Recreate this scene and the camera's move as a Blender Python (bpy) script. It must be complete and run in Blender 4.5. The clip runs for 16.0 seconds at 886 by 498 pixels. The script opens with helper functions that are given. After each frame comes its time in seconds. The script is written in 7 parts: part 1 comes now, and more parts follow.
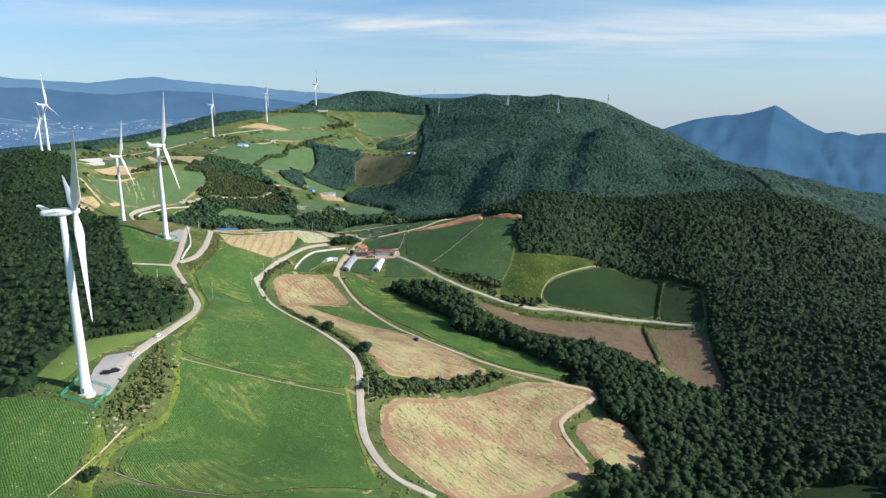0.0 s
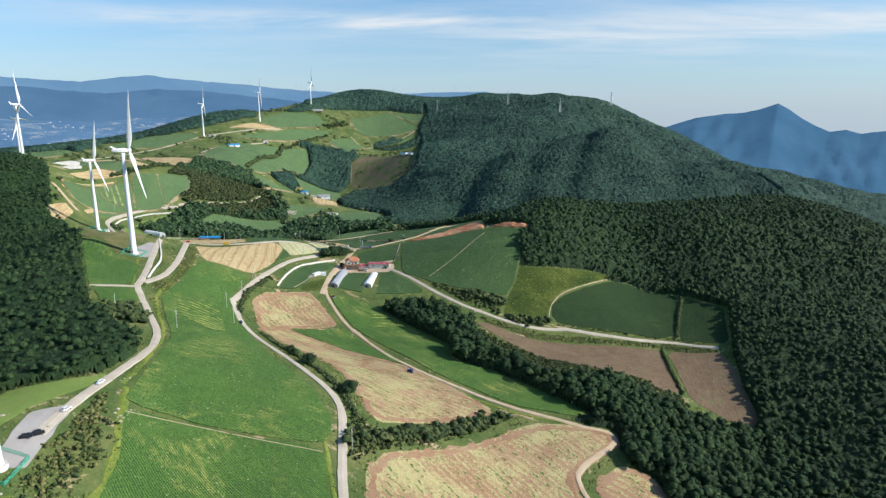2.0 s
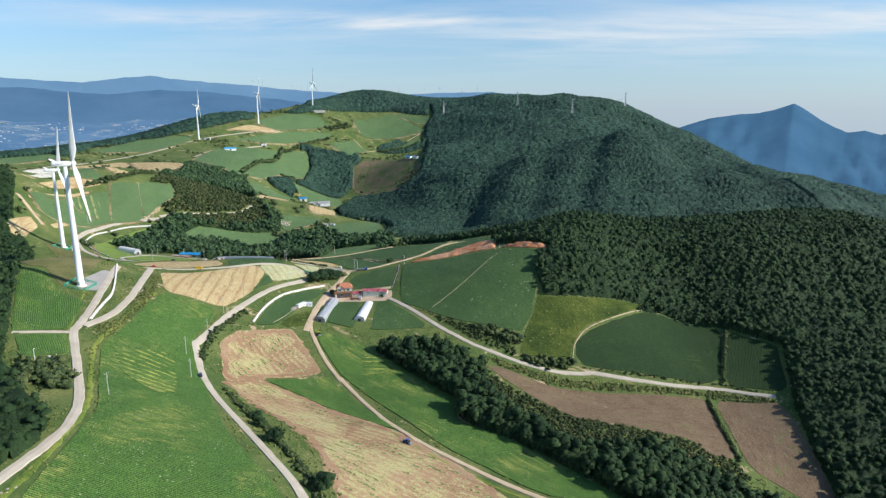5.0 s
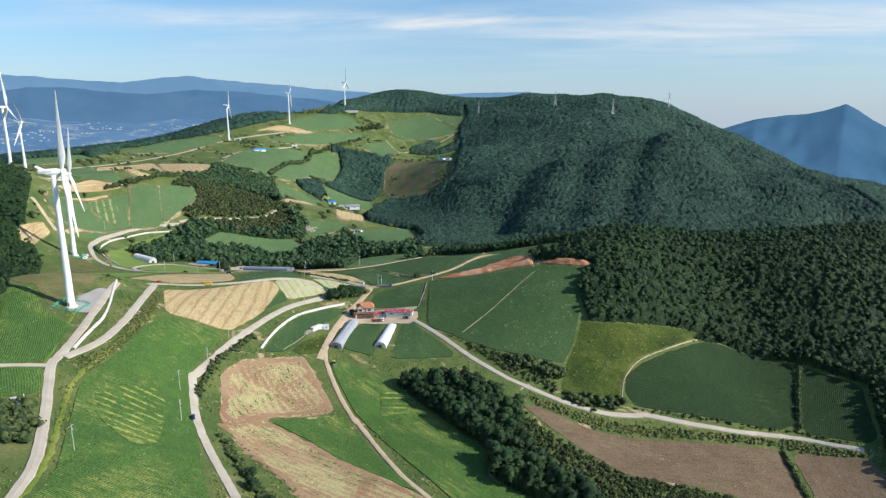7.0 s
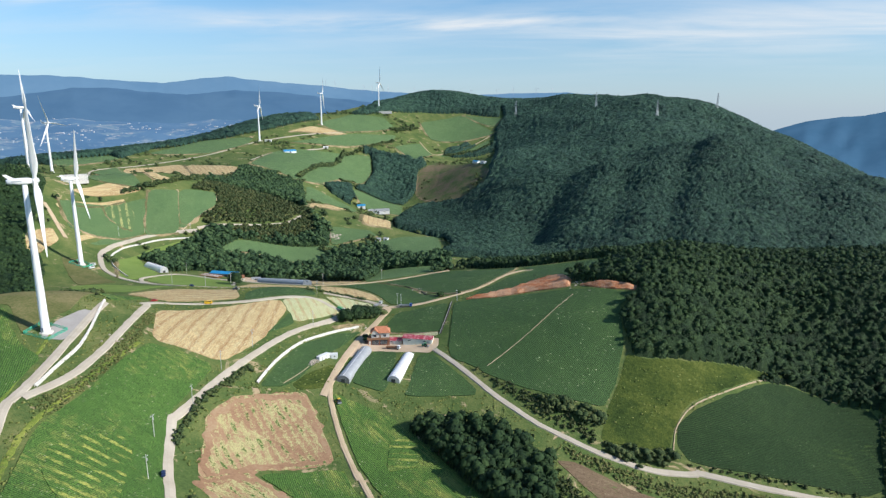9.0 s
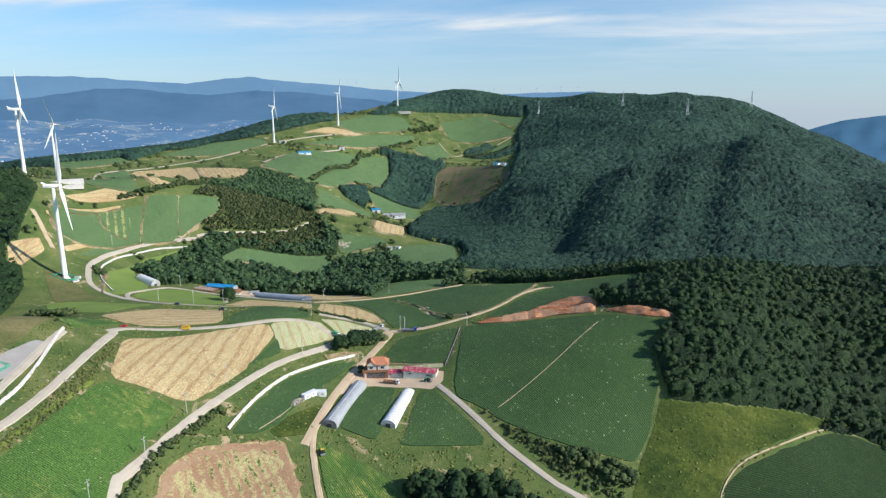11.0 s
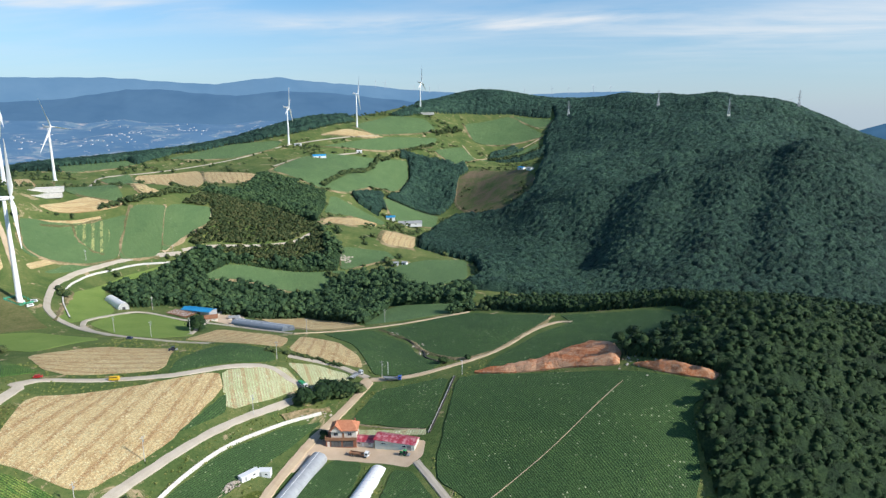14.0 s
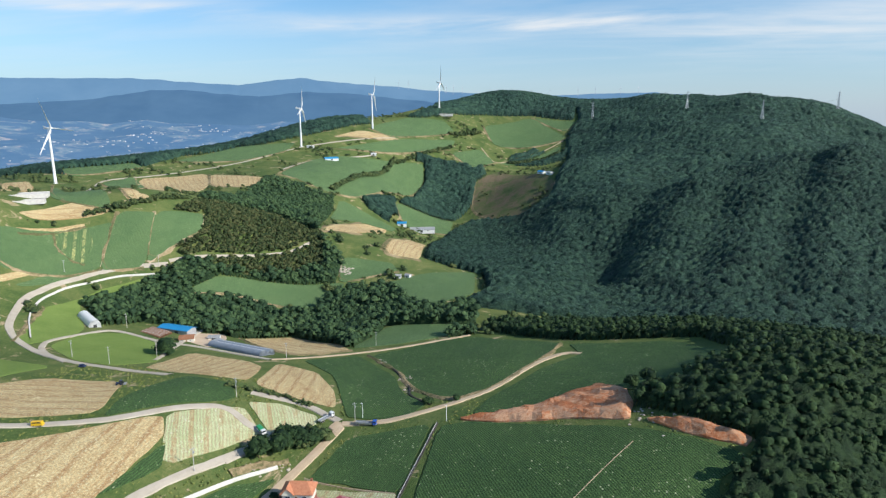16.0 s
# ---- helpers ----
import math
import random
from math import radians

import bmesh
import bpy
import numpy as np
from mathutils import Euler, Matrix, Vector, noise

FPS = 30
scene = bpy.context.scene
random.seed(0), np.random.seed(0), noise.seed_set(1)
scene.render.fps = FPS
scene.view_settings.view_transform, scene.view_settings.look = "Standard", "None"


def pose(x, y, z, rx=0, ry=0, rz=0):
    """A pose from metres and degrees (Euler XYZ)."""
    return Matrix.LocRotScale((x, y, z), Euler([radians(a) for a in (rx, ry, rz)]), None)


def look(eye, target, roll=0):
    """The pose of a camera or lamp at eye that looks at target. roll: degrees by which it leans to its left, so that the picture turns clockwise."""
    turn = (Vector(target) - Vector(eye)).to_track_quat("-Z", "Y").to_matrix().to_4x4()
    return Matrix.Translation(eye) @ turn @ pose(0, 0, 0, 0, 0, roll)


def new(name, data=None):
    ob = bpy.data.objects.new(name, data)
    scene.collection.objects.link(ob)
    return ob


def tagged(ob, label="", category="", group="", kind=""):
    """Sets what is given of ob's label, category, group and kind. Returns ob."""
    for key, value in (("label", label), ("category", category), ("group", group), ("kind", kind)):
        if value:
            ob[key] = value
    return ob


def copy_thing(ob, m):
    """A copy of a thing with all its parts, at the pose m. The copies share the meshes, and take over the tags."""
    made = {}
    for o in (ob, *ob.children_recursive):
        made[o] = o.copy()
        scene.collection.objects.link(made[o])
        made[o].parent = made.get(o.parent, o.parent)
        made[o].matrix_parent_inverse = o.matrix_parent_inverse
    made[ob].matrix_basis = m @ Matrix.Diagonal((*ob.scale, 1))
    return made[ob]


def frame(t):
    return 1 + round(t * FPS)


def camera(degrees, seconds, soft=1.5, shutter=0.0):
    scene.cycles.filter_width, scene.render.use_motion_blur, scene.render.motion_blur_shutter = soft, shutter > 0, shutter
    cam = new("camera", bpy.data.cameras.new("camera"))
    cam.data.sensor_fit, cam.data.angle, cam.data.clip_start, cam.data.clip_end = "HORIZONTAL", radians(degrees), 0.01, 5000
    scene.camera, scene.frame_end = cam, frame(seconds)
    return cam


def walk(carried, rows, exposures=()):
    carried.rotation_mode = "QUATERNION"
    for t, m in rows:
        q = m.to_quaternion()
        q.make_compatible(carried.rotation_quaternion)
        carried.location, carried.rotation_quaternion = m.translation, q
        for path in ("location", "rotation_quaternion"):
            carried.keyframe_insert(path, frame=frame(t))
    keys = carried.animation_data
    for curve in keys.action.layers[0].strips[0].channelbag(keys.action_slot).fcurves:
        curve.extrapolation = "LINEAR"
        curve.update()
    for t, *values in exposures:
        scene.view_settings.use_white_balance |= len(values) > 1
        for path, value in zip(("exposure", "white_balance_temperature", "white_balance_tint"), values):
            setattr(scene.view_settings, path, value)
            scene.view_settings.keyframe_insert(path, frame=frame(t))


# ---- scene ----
cam = camera(70.5, 16.0, soft=1.35)
METRES, EYE = 477.0, 118.0
ROWS = [
    (0.0, 0.0, 0.0, 0.0, -0.08, -12.21, 0.35),
    (0.5, 0.0002, 0.0319, 0.0009, -0.1, -12.28, 0.36),
    (1.0, 0.0008, 0.063, 0.0019, -0.12, -12.34, 0.37),
    (1.5, 0.001, 0.0942, 0.0029, -0.17, -12.35, 0.39),
    (2.0, 0.0013, 0.1254, 0.004, -0.21, -12.35, 0.41),
    (2.5, 0.0017, 0.157, 0.0051, -0.23, -12.33, 0.44),
    (3.0, 0.0022, 0.188, 0.0064, -0.25, -12.32, 0.46),
    (3.5, 0.0023, 0.2191, 0.0074, -0.27, -12.3, 0.45),
    (4.0, 0.0029, 0.25, 0.0086, -0.29, -12.3, 0.47),
    (6.5, 0.0065, 0.4072, 0.0131, 2.82, -12.35, 0.44),
    (7.0, 0.0056, 0.4374, 0.0138, 3.55, -12.3, 0.39),
    (7.5, 0.0057, 0.4686, 0.0146, 4.22, -12.26, 0.36),
    (8.0, 0.0093, 0.4993, 0.0152, 5.23, -12.29, 0.32),
    (8.5, 0.0125, 0.5309, 0.0158, 6.18, -12.29, 0.29),
    (9.0, 0.0148, 0.5621, 0.0165, 6.97, -12.23, 0.26),
    (11.5, 0.0236, 0.7178, 0.0195, 9.54, -12.26, 0.46),
    (12.0, 0.0242, 0.7485, 0.0204, 9.98, -12.25, 0.49),
    (12.5, 0.026, 0.7798, 0.0208, 10.42, -12.21, 0.5),
    (13.0, 0.0325, 0.8098, 0.0212, 10.89, -12.2, 0.47),
    (13.5, 0.039, 0.84, 0.0219, 11.48, -12.21, 0.44),
    (14.0, 0.0451, 0.8707, 0.0228, 12.02, -12.2, 0.43),
    (14.5, 0.051, 0.9021, 0.0233, 12.61, -12.16, 0.4),
    (15.0, 0.0564, 0.933, 0.0241, 13.2, -12.12, 0.38),
    (15.5, 0.0616, 0.9639, 0.0248, 13.82, -12.11, 0.34),
    (16.0, 0.0663, 0.995, 0.0254, 14.41, -12.1, 0.31),
]
walk(cam, [(t, pose(METRES * x, METRES * y, EYE + METRES * z, 90 + pitch, roll, yaw)) for t, x, y, z, yaw, pitch, roll in ROWS],
     exposures=[(0.0, 0.15), (16.0, 0.15)])

# ---- light ----
SUN_TURN, SUN_HEIGHT = radians(100), radians(31)
world = bpy.data.worlds.new("sky")
scene.world = world
world.use_nodes = True
wn, wl = world.node_tree.nodes, world.node_tree.links
wn.clear()
sky = wn.new("ShaderNodeTexSky")
sky.sky_type, sky.sun_disc = "NISHITA", False
sky.sun_elevation, sky.sun_rotation = SUN_HEIGHT, SUN_TURN
sky.altitude, sky.air_density, sky.dust_density, sky.ozone_density = 800, 1.0, 0.35, 4.0
coord = wn.new("ShaderNodeTexCoord")
split = wn.new("ShaderNodeSeparateXYZ")
wl.new(coord.outputs["Generated"], split.inputs[0])


def wmath(op, a, b=None, c=None):
    n = wn.new("ShaderNodeMath")
    n.operation = op
    for i, v in enumerate((a, b, c)):
        if v is None:
            continue
        if isinstance(v, (int, float)):
            n.inputs[i].default_value = v
        else:
            wl.new(v, n.inputs[i])
    return n.outputs[0]


# thin streaks of high cloud: the view direction laid out on a flat layer overhead
lift = wmath("MAXIMUM", split.outputs["Z"], 0.02)
over = wmath("ADD", lift, 0.06)
flat = wn.new("ShaderNodeCombineXYZ")
wl.new(wmath("DIVIDE", split.outputs["X"], over), flat.inputs[0])
wl.new(wmath("DIVIDE", split.outputs["Y"], over), flat.inputs[1])
mapping = wn.new("ShaderNodeMapping")
mapping.inputs["Rotation"].default_value = (0, 0, radians(-8))
mapping.inputs["Scale"].default_value = (0.33, 0.75, 1.0)
mapping.inputs["Location"].default_value = (0.55, 0.2, 0.0)
wl.new(flat.outputs[0], mapping.inputs["Vector"])
streak = wn.new("ShaderNodeTexNoise")
streak.inputs["Scale"].default_value = 1.25
streak.inputs["Detail"].default_value = 9.0
streak.inputs["Roughness"].default_value = 0.58
streak.inputs["Distortion"].default_value = 0.35
wl.new(mapping.outputs[0], streak.inputs["Vector"])
cover = wn.new("ShaderNodeMapRange")
cover.inputs["From Min"].default_value, cover.inputs["From Max"].default_value = 0.43, 0.75
wl.new(streak.outputs[0], cover.inputs["Value"])
rise = wn.new("ShaderNodeMapRange")
rise.inputs["From Min"].default_value, rise.inputs["From Max"].default_value = 0.035, 0.11
wl.new(split.outputs["Z"], rise.inputs["Value"])
turn = wmath("ARCTAN2", split.outputs["X"], split.outputs["Y"])


def band(height, spread, start, end, soft):
    """A belt of cloud: its height over the horizon, and the turn at which it begins and ends."""
    off = wmath("DIVIDE", wmath("SUBTRACT", wmath("ADD", split.outputs["Z"], wmath("MULTIPLY", wmath("SUBTRACT", streak.outputs[0], 0.5), 0.03)), height), spread)
    body = wmath("EXPONENT", wmath("MULTIPLY", wmath("MULTIPLY", off, off), -1.0))
    sides = []
    for at, sign in ((start, 1.0), (end, -1.0)):
        n = wn.new("ShaderNodeMapRange")
        n.inputs["From Min"].default_value, n.inputs["From Max"].default_value = at - sign * soft, at + sign * soft
        n.interpolation_type = "SMOOTHSTEP"
        wl.new(turn, n.inputs["Value"])
        sides.append(n.outputs[0])
    return wmath("MULTIPLY", body, wmath("MULTIPLY", sides[0], sides[1]))


belts = wmath("ADD", wmath("MULTIPLY", band(0.134, 0.011, -0.46, 0.08, 0.12), 0.95), wmath("MULTIPLY", band(0.112, 0.034, 0.02, 1.3, 0.2), 0.6))
belts = wmath("ADD", belts, wmath("MULTIPLY", band(0.148, 0.012, -0.95, -0.56, 0.12), 0.6))
broken = wn.new("ShaderNodeMapRange")
broken.inputs["From Min"].default_value, broken.inputs["From Max"].default_value = 0.34, 0.6
wl.new(streak.outputs[0], broken.inputs["Value"])
thick = wmath("MULTIPLY", wmath("ADD", wmath("MULTIPLY", cover.outputs[0], 0.3), wmath("MULTIPLY", belts, broken.outputs[0])), rise.outputs[0])
thick = wmath("MINIMUM", thick, 0.85)
veil = wn.new("ShaderNodeMapRange")  # the pale layer of mist along the horizon
veil.inputs["From Min"].default_value, veil.inputs["From Max"].default_value = 0.17, 0.0
veil.inputs["To Min"].default_value, veil.inputs["To Max"].default_value = 0.0, 0.8
wl.new(split.outputs["Z"], veil.inputs["Value"])
mist = wn.new("ShaderNodeMix")
mist.data_type = "RGBA"
mist.inputs["B"].default_value = (3.45, 4.2, 5.25, 1)
wl.new(veil.outputs[0], mist.inputs["Factor"])
tint = wn.new("ShaderNodeMix")
tint.data_type, tint.blend_type = "RGBA", "MULTIPLY"
tint.inputs["Factor"].default_value = 1.0
tint.inputs["B"].default_value = (0.9, 1.1, 1.14, 1)
wl.new(sky.outputs[0], tint.inputs["A"])
wl.new(tint.outputs["Result"], mist.inputs["A"])
cloud = wn.new("ShaderNodeMix")
cloud.data_type = "RGBA"
cloud.inputs["B"].default_value = (6.3, 6.6, 6.9, 1)
wl.new(thick, cloud.inputs["Factor"])
wl.new(mist.outputs["Result"], cloud.inputs["A"])
back = wn.new("ShaderNodeBackground")
back.inputs["Strength"].default_value = 0.118
wl.new(cloud.outputs["Result"], back.inputs["Color"])
wl.new(back.outputs[0], wn.new("ShaderNodeOutputWorld").inputs["Surface"])

lamp = bpy.data.lights.new("sun", "SUN")
lamp.energy, lamp.angle, lamp.color = 5.0, radians(0.5), (1.0, 0.945, 0.86)
sun = new("sun", lamp)
toward = Vector((math.cos(SUN_HEIGHT) * math.sin(SUN_TURN), math.cos(SUN_HEIGHT) * math.cos(SUN_TURN), math.sin(SUN_HEIGHT)))
sun.matrix_world = look(toward * 500, (0, 0, 0))


# ---- materials ----
class Shade:
    """A small builder for one node material."""

    def __init__(self, name):
        self.mat = bpy.data.materials.new(name)
        self.mat.use_nodes = True
        self.n, self.l = self.mat.node_tree.nodes, self.mat.node_tree.links
        self.bsdf = self.n["Principled BSDF"]
        self.place = None

    def coords(self, which="Object"):
        if which == "World":
            return self.n.new("ShaderNodeNewGeometry").outputs["Position"]
        return self.n.new("ShaderNodeTexCoord").outputs[which]

    def math(self, op, a, b=0.0):
        m = self.n.new("ShaderNodeMath")
        m.operation = op
        for i, v in enumerate((a, b)):
            if isinstance(v, (int, float)):
                m.inputs[i].default_value = v
            else:
                self.l.new(v, m.inputs[i])
        return m.outputs[0]

    def noise(self, vec, scale, detail=4.0, rough=0.6, warp=0.0):
        t = self.n.new("ShaderNodeTexNoise")
        t.inputs["Scale"].default_value, t.inputs["Detail"].default_value = scale, detail
        t.inputs["Roughness"].default_value, t.inputs["Distortion"].default_value = rough, warp
        self.l.new(vec, t.inputs["Vector"])
        return t.outputs[0]

    def ramp(self, fac, stops):
        r = self.n.new("ShaderNodeValToRGB")
        e = r.color_ramp.elements
        while len(e) < len(stops):
            e.new(0.5)
        for el, (p, c) in zip(e, stops):
            el.position, el.color = p, (*c, 1)
        self.l.new(fac, r.inputs[0])
        return r.outputs[0]

    def step(self, fac, low, high):
        r = self.n.new("ShaderNodeMapRange")
        r.inputs["From Min"].default_value, r.inputs["From Max"].default_value = low, high
        self.l.new(fac, r.inputs["Value"])
        return r.outputs[0]

    def mix(self, fac, a, b, how="MIX"):
        m = self.n.new("ShaderNodeMix")
        m.data_type, m.blend_type = "RGBA", how
        for key, v in (("Factor", fac), ("A", a), ("B", b)):
            if isinstance(v, (int, float)):
                m.inputs[key].default_value = v
            elif isinstance(v, tuple):
                m.inputs[key].default_value = (*v, 1)
            else:
                self.l.new(v, m.inputs[key])
        return m.outputs["Result"]

    def done(self, colour, rough=0.9, bump=None, strength=0.3, dist=0.1, metal=0.0, spec=0.3):
        self.l.new(colour, self.bsdf.inputs["Base Color"]) if not isinstance(colour, tuple) else None
        if isinstance(colour, tuple):
            self.bsdf.inputs["Base Color"].default_value = (*colour, 1)
        self.bsdf.inputs["Roughness"].default_value = rough
        self.bsdf.inputs["Metallic"].default_value = metal
        self.bsdf.inputs["Specular IOR Level"].default_value = spec
        if bump is not None:
            b = self.n.new("ShaderNodeBump")
            b.inputs["Strength"].default_value, b.inputs["Distance"].default_value = strength, dist
            self.l.new(bump, b.inputs["Height"])
            self.l.new(b.outputs[0], self.bsdf.inputs["Normal"])
        return self.mat


def plain(name, dark, light, scale=1.5, rough=0.7, metal=0.0, grain=14.0, spec=0.35, which="Object"):
    """A weathered surface: blotches, fine grain and a little relief."""
    s = Shade(name)
    v = s.coords(which)
    g = s.noise(v, grain, 3.0)
    f = s.math("ADD", s.math("MULTIPLY", s.noise(v, scale, 5.0), 0.7), s.math("MULTIPLY", g, 0.3))
    return s.done(s.ramp(f, [(0.32, dark), (0.68, light)]), rough, g, 0.15, 0.02, metal, spec)


def ribbed(name, dark, light, pitch=0.35, rough=0.45, metal=0.0, worn=(0.6, 0.5, 0.5), wear=0.62):
    """Profiled sheet metal with faded patches; the ribs run down the slope."""
    s = Shade(name)
    v = s.coords()
    xyz = s.n.new("ShaderNodeSeparateXYZ")
    s.l.new(v, xyz.inputs[0])
    rib = s.math("SINE", s.math("MULTIPLY", xyz.outputs[0], 6.2832 / pitch))
    base = s.ramp(s.noise(v, 0.8, 5.0), [(0.3, dark), (0.7, light)])
    faded = s.mix(s.math("MULTIPLY", s.step(s.noise(v, 0.35, 4.0, 0.7), wear, wear + 0.1), 0.7), base, worn)
    return s.done(faded, rough, rib, 0.4, 0.04, metal)


def streaked(s, v, along, across, detail=4.0, rough=0.65):
    """Noise drawn out along the field's x axis."""
    m = s.n.new("ShaderNodeMapping")
    m.inputs["Scale"].default_value = (along, across, 0.3)
    s.l.new(v, m.inputs["Vector"])
    return s.noise(m.outputs[0], 1.0, detail, rough)


def crop(name, leaf, leaf_b, soil, row=1.0, gap=0.35, tracks=0.0, worn_to=(0.4, 0.27, 0.14), pale=(0.26, 0.33, 0.10), pale_at=0.64, speck=(0.5, 0.55, 0.33), speck_at=0.16, lush=0.5):
    """Rows of plants with furrows between them; rows run along the field's own x axis."""
    s = Shade(name)
    v = s.coords()
    xyz = s.n.new("ShaderNodeSeparateXYZ")
    s.l.new(v, xyz.inputs[0])
    bend = s.math("MULTIPLY", s.noise(v, 0.015, 2.0), 8.0)
    rows = s.math("SINE", s.math("MULTIPLY", s.math("ADD", xyz.outputs[1], bend), 6.2832 / row))
    tuft = s.noise(v, 1.9, 4.0, 0.75)
    plants = s.step(s.math("ADD", s.math("MULTIPLY", rows, 0.42), s.math("MULTIPLY", s.math("SUBTRACT", tuft, 0.5), 5.5)), -1.1 + gap, 0.3 + gap)
    tone = s.math("ADD", s.math("MULTIPLY", s.noise(v, 0.03, 6.0, 0.65), 0.45), s.math("MULTIPLY", tuft, 0.3))
    tone = s.math("ADD", tone, s.math("MULTIPLY", streaked(s, v, 0.02, 0.35), 0.25))
    green = s.ramp(tone, [(0.33, leaf), (0.67, leaf_b)])
    patch = s.math("MULTIPLY", s.step(s.noise(v, 0.02, 5.0, 0.7, 0.6), pale_at, pale_at + 0.14), s.step(streaked(s, v, 0.03, 0.4), 0.42, 0.58))
    green = s.mix(s.math("MULTIPLY", patch, 0.8), green, pale)
    dots = s.n.new("ShaderNodeTexVoronoi")
    dots.inputs["Scale"].default_value = 0.42
    s.l.new(v, dots.inputs["Vector"])
    green = s.mix(s.math("MULTIPLY", s.step(dots.outputs["Distance"], speck_at, speck_at * 0.5), s.step(s.noise(v, 0.08, 4.0), 0.46, 0.62)), green, speck)
    colour = s.mix(plants, soil, green)
    if tracks:
        wave = s.math("SINE", s.math("MULTIPLY", s.math("ADD", xyz.outputs[1], s.math("MULTIPLY", s.noise(v, 0.35, 4.0), 2.2)), 6.2832 / tracks))
        worn = s.math("MULTIPLY", s.step(wave, 0.3, 0.7), s.math("MULTIPLY", s.step(streaked(s, v, 0.05, 0.16), 0.42, 0.54), s.step(s.noise(v, 0.5, 5.0, 0.8), 0.38, 0.56)))
        colour = s.mix(s.math("MULTIPLY", worn, 0.85), colour, worn_to)
    colour = s.mix(1.0, colour, s.ramp(s.noise(v, 1.4, 5.0, 0.85), [(0.3, (0.5, 0.5, 0.5)), (0.7, (1.5, 1.5, 1.5))]), "MULTIPLY")
    return s.done(colour, 0.85, s.math("ADD", s.math("MULTIPLY", rows, 0.35), s.math("MULTIPLY", tuft, 2.0)), 0.55, 0.3, 0.0, 0.15)


def stubble(name, straw, earth, pale, row=1.1, litter=0.5, weeds=0.0, bands=0.3, stripe=0.0):
    """Harvested ground: straw and earth in uneven strips, loose leaves left lying, some weeds along the rows."""
    s = Shade(name)
    v = s.coords()
    tuft = s.noise(v, 1.7, 5.0, 0.75)
    strip = streaked(s, v, 0.012, 0.24, 5.0, 0.55)
    fine = streaked(s, v, 0.12, 1.1 / row, 4.0, 0.6)
    f = s.math("ADD", s.math("MULTIPLY", strip, bands), s.math("MULTIPLY", s.noise(v, 0.05, 6.0, 0.7), 0.5 - bands * 0.5))
    f = s.math("ADD", f, s.math("ADD", s.math("MULTIPLY", fine, 0.3), s.math("MULTIPLY", tuft, 0.22)))
    lo = 0.37 + bands * 0.25
    colour = s.ramp(f, [(lo, earth), (lo + 0.13, straw), (lo + 0.29, pale)])
    if stripe:
        xyz = s.n.new("ShaderNodeSeparateXYZ")
        s.l.new(v, xyz.inputs[0])
        bow = s.math("ADD", s.math("MULTIPLY", s.noise(v, 0.008, 2.0), 16.0), s.math("MULTIPLY", s.noise(v, 0.3, 3.0), 1.2))
        wave = s.math("SINE", s.math("MULTIPLY", s.math("ADD", xyz.outputs[1], bow), 6.2832 / stripe))
        track = s.math("MULTIPLY", s.step(wave, 0.55, 0.85), s.step(streaked(s, v, 0.03, 0.12), 0.34, 0.48))
        colour = s.mix(s.math("MULTIPLY", track, 0.75), colour, earth)
    bits = s.math("MULTIPLY", s.step(s.noise(v, 1.1, 3.0, 0.8), 0.52, 0.62), s.step(fine, 0.62 - litter * 0.3, 0.72 - litter * 0.3))
    colour = s.mix(s.math("MULTIPLY", bits, 0.85), colour, (0.6, 0.58, 0.38))
    colour = s.mix(1.0, colour, s.ramp(s.noise(v, 1.0, 5.0, 0.85), [(0.32, (0.45, 0.43, 0.4)), (0.68, (1.5, 1.5, 1.45))]), "MULTIPLY")
    if weeds:
        w = s.math("MULTIPLY", s.step(streaked(s, v, 0.09, 0.55, 4.0, 0.7), 0.66 - weeds, 0.71 - weeds), s.step(s.noise(v, 0.028, 4.0, 0.6), 0.47, 0.58))
        colour = s.mix(s.math("MULTIPLY", w, s.step(tuft, 0.36, 0.5)), colour, (0.11, 0.18, 0.05))
    return s.done(colour, 0.95, s.math("ADD", fine, s.math("MULTIPLY", tuft, 1.5)), 0.6, 0.3, 0.0, 0.1)


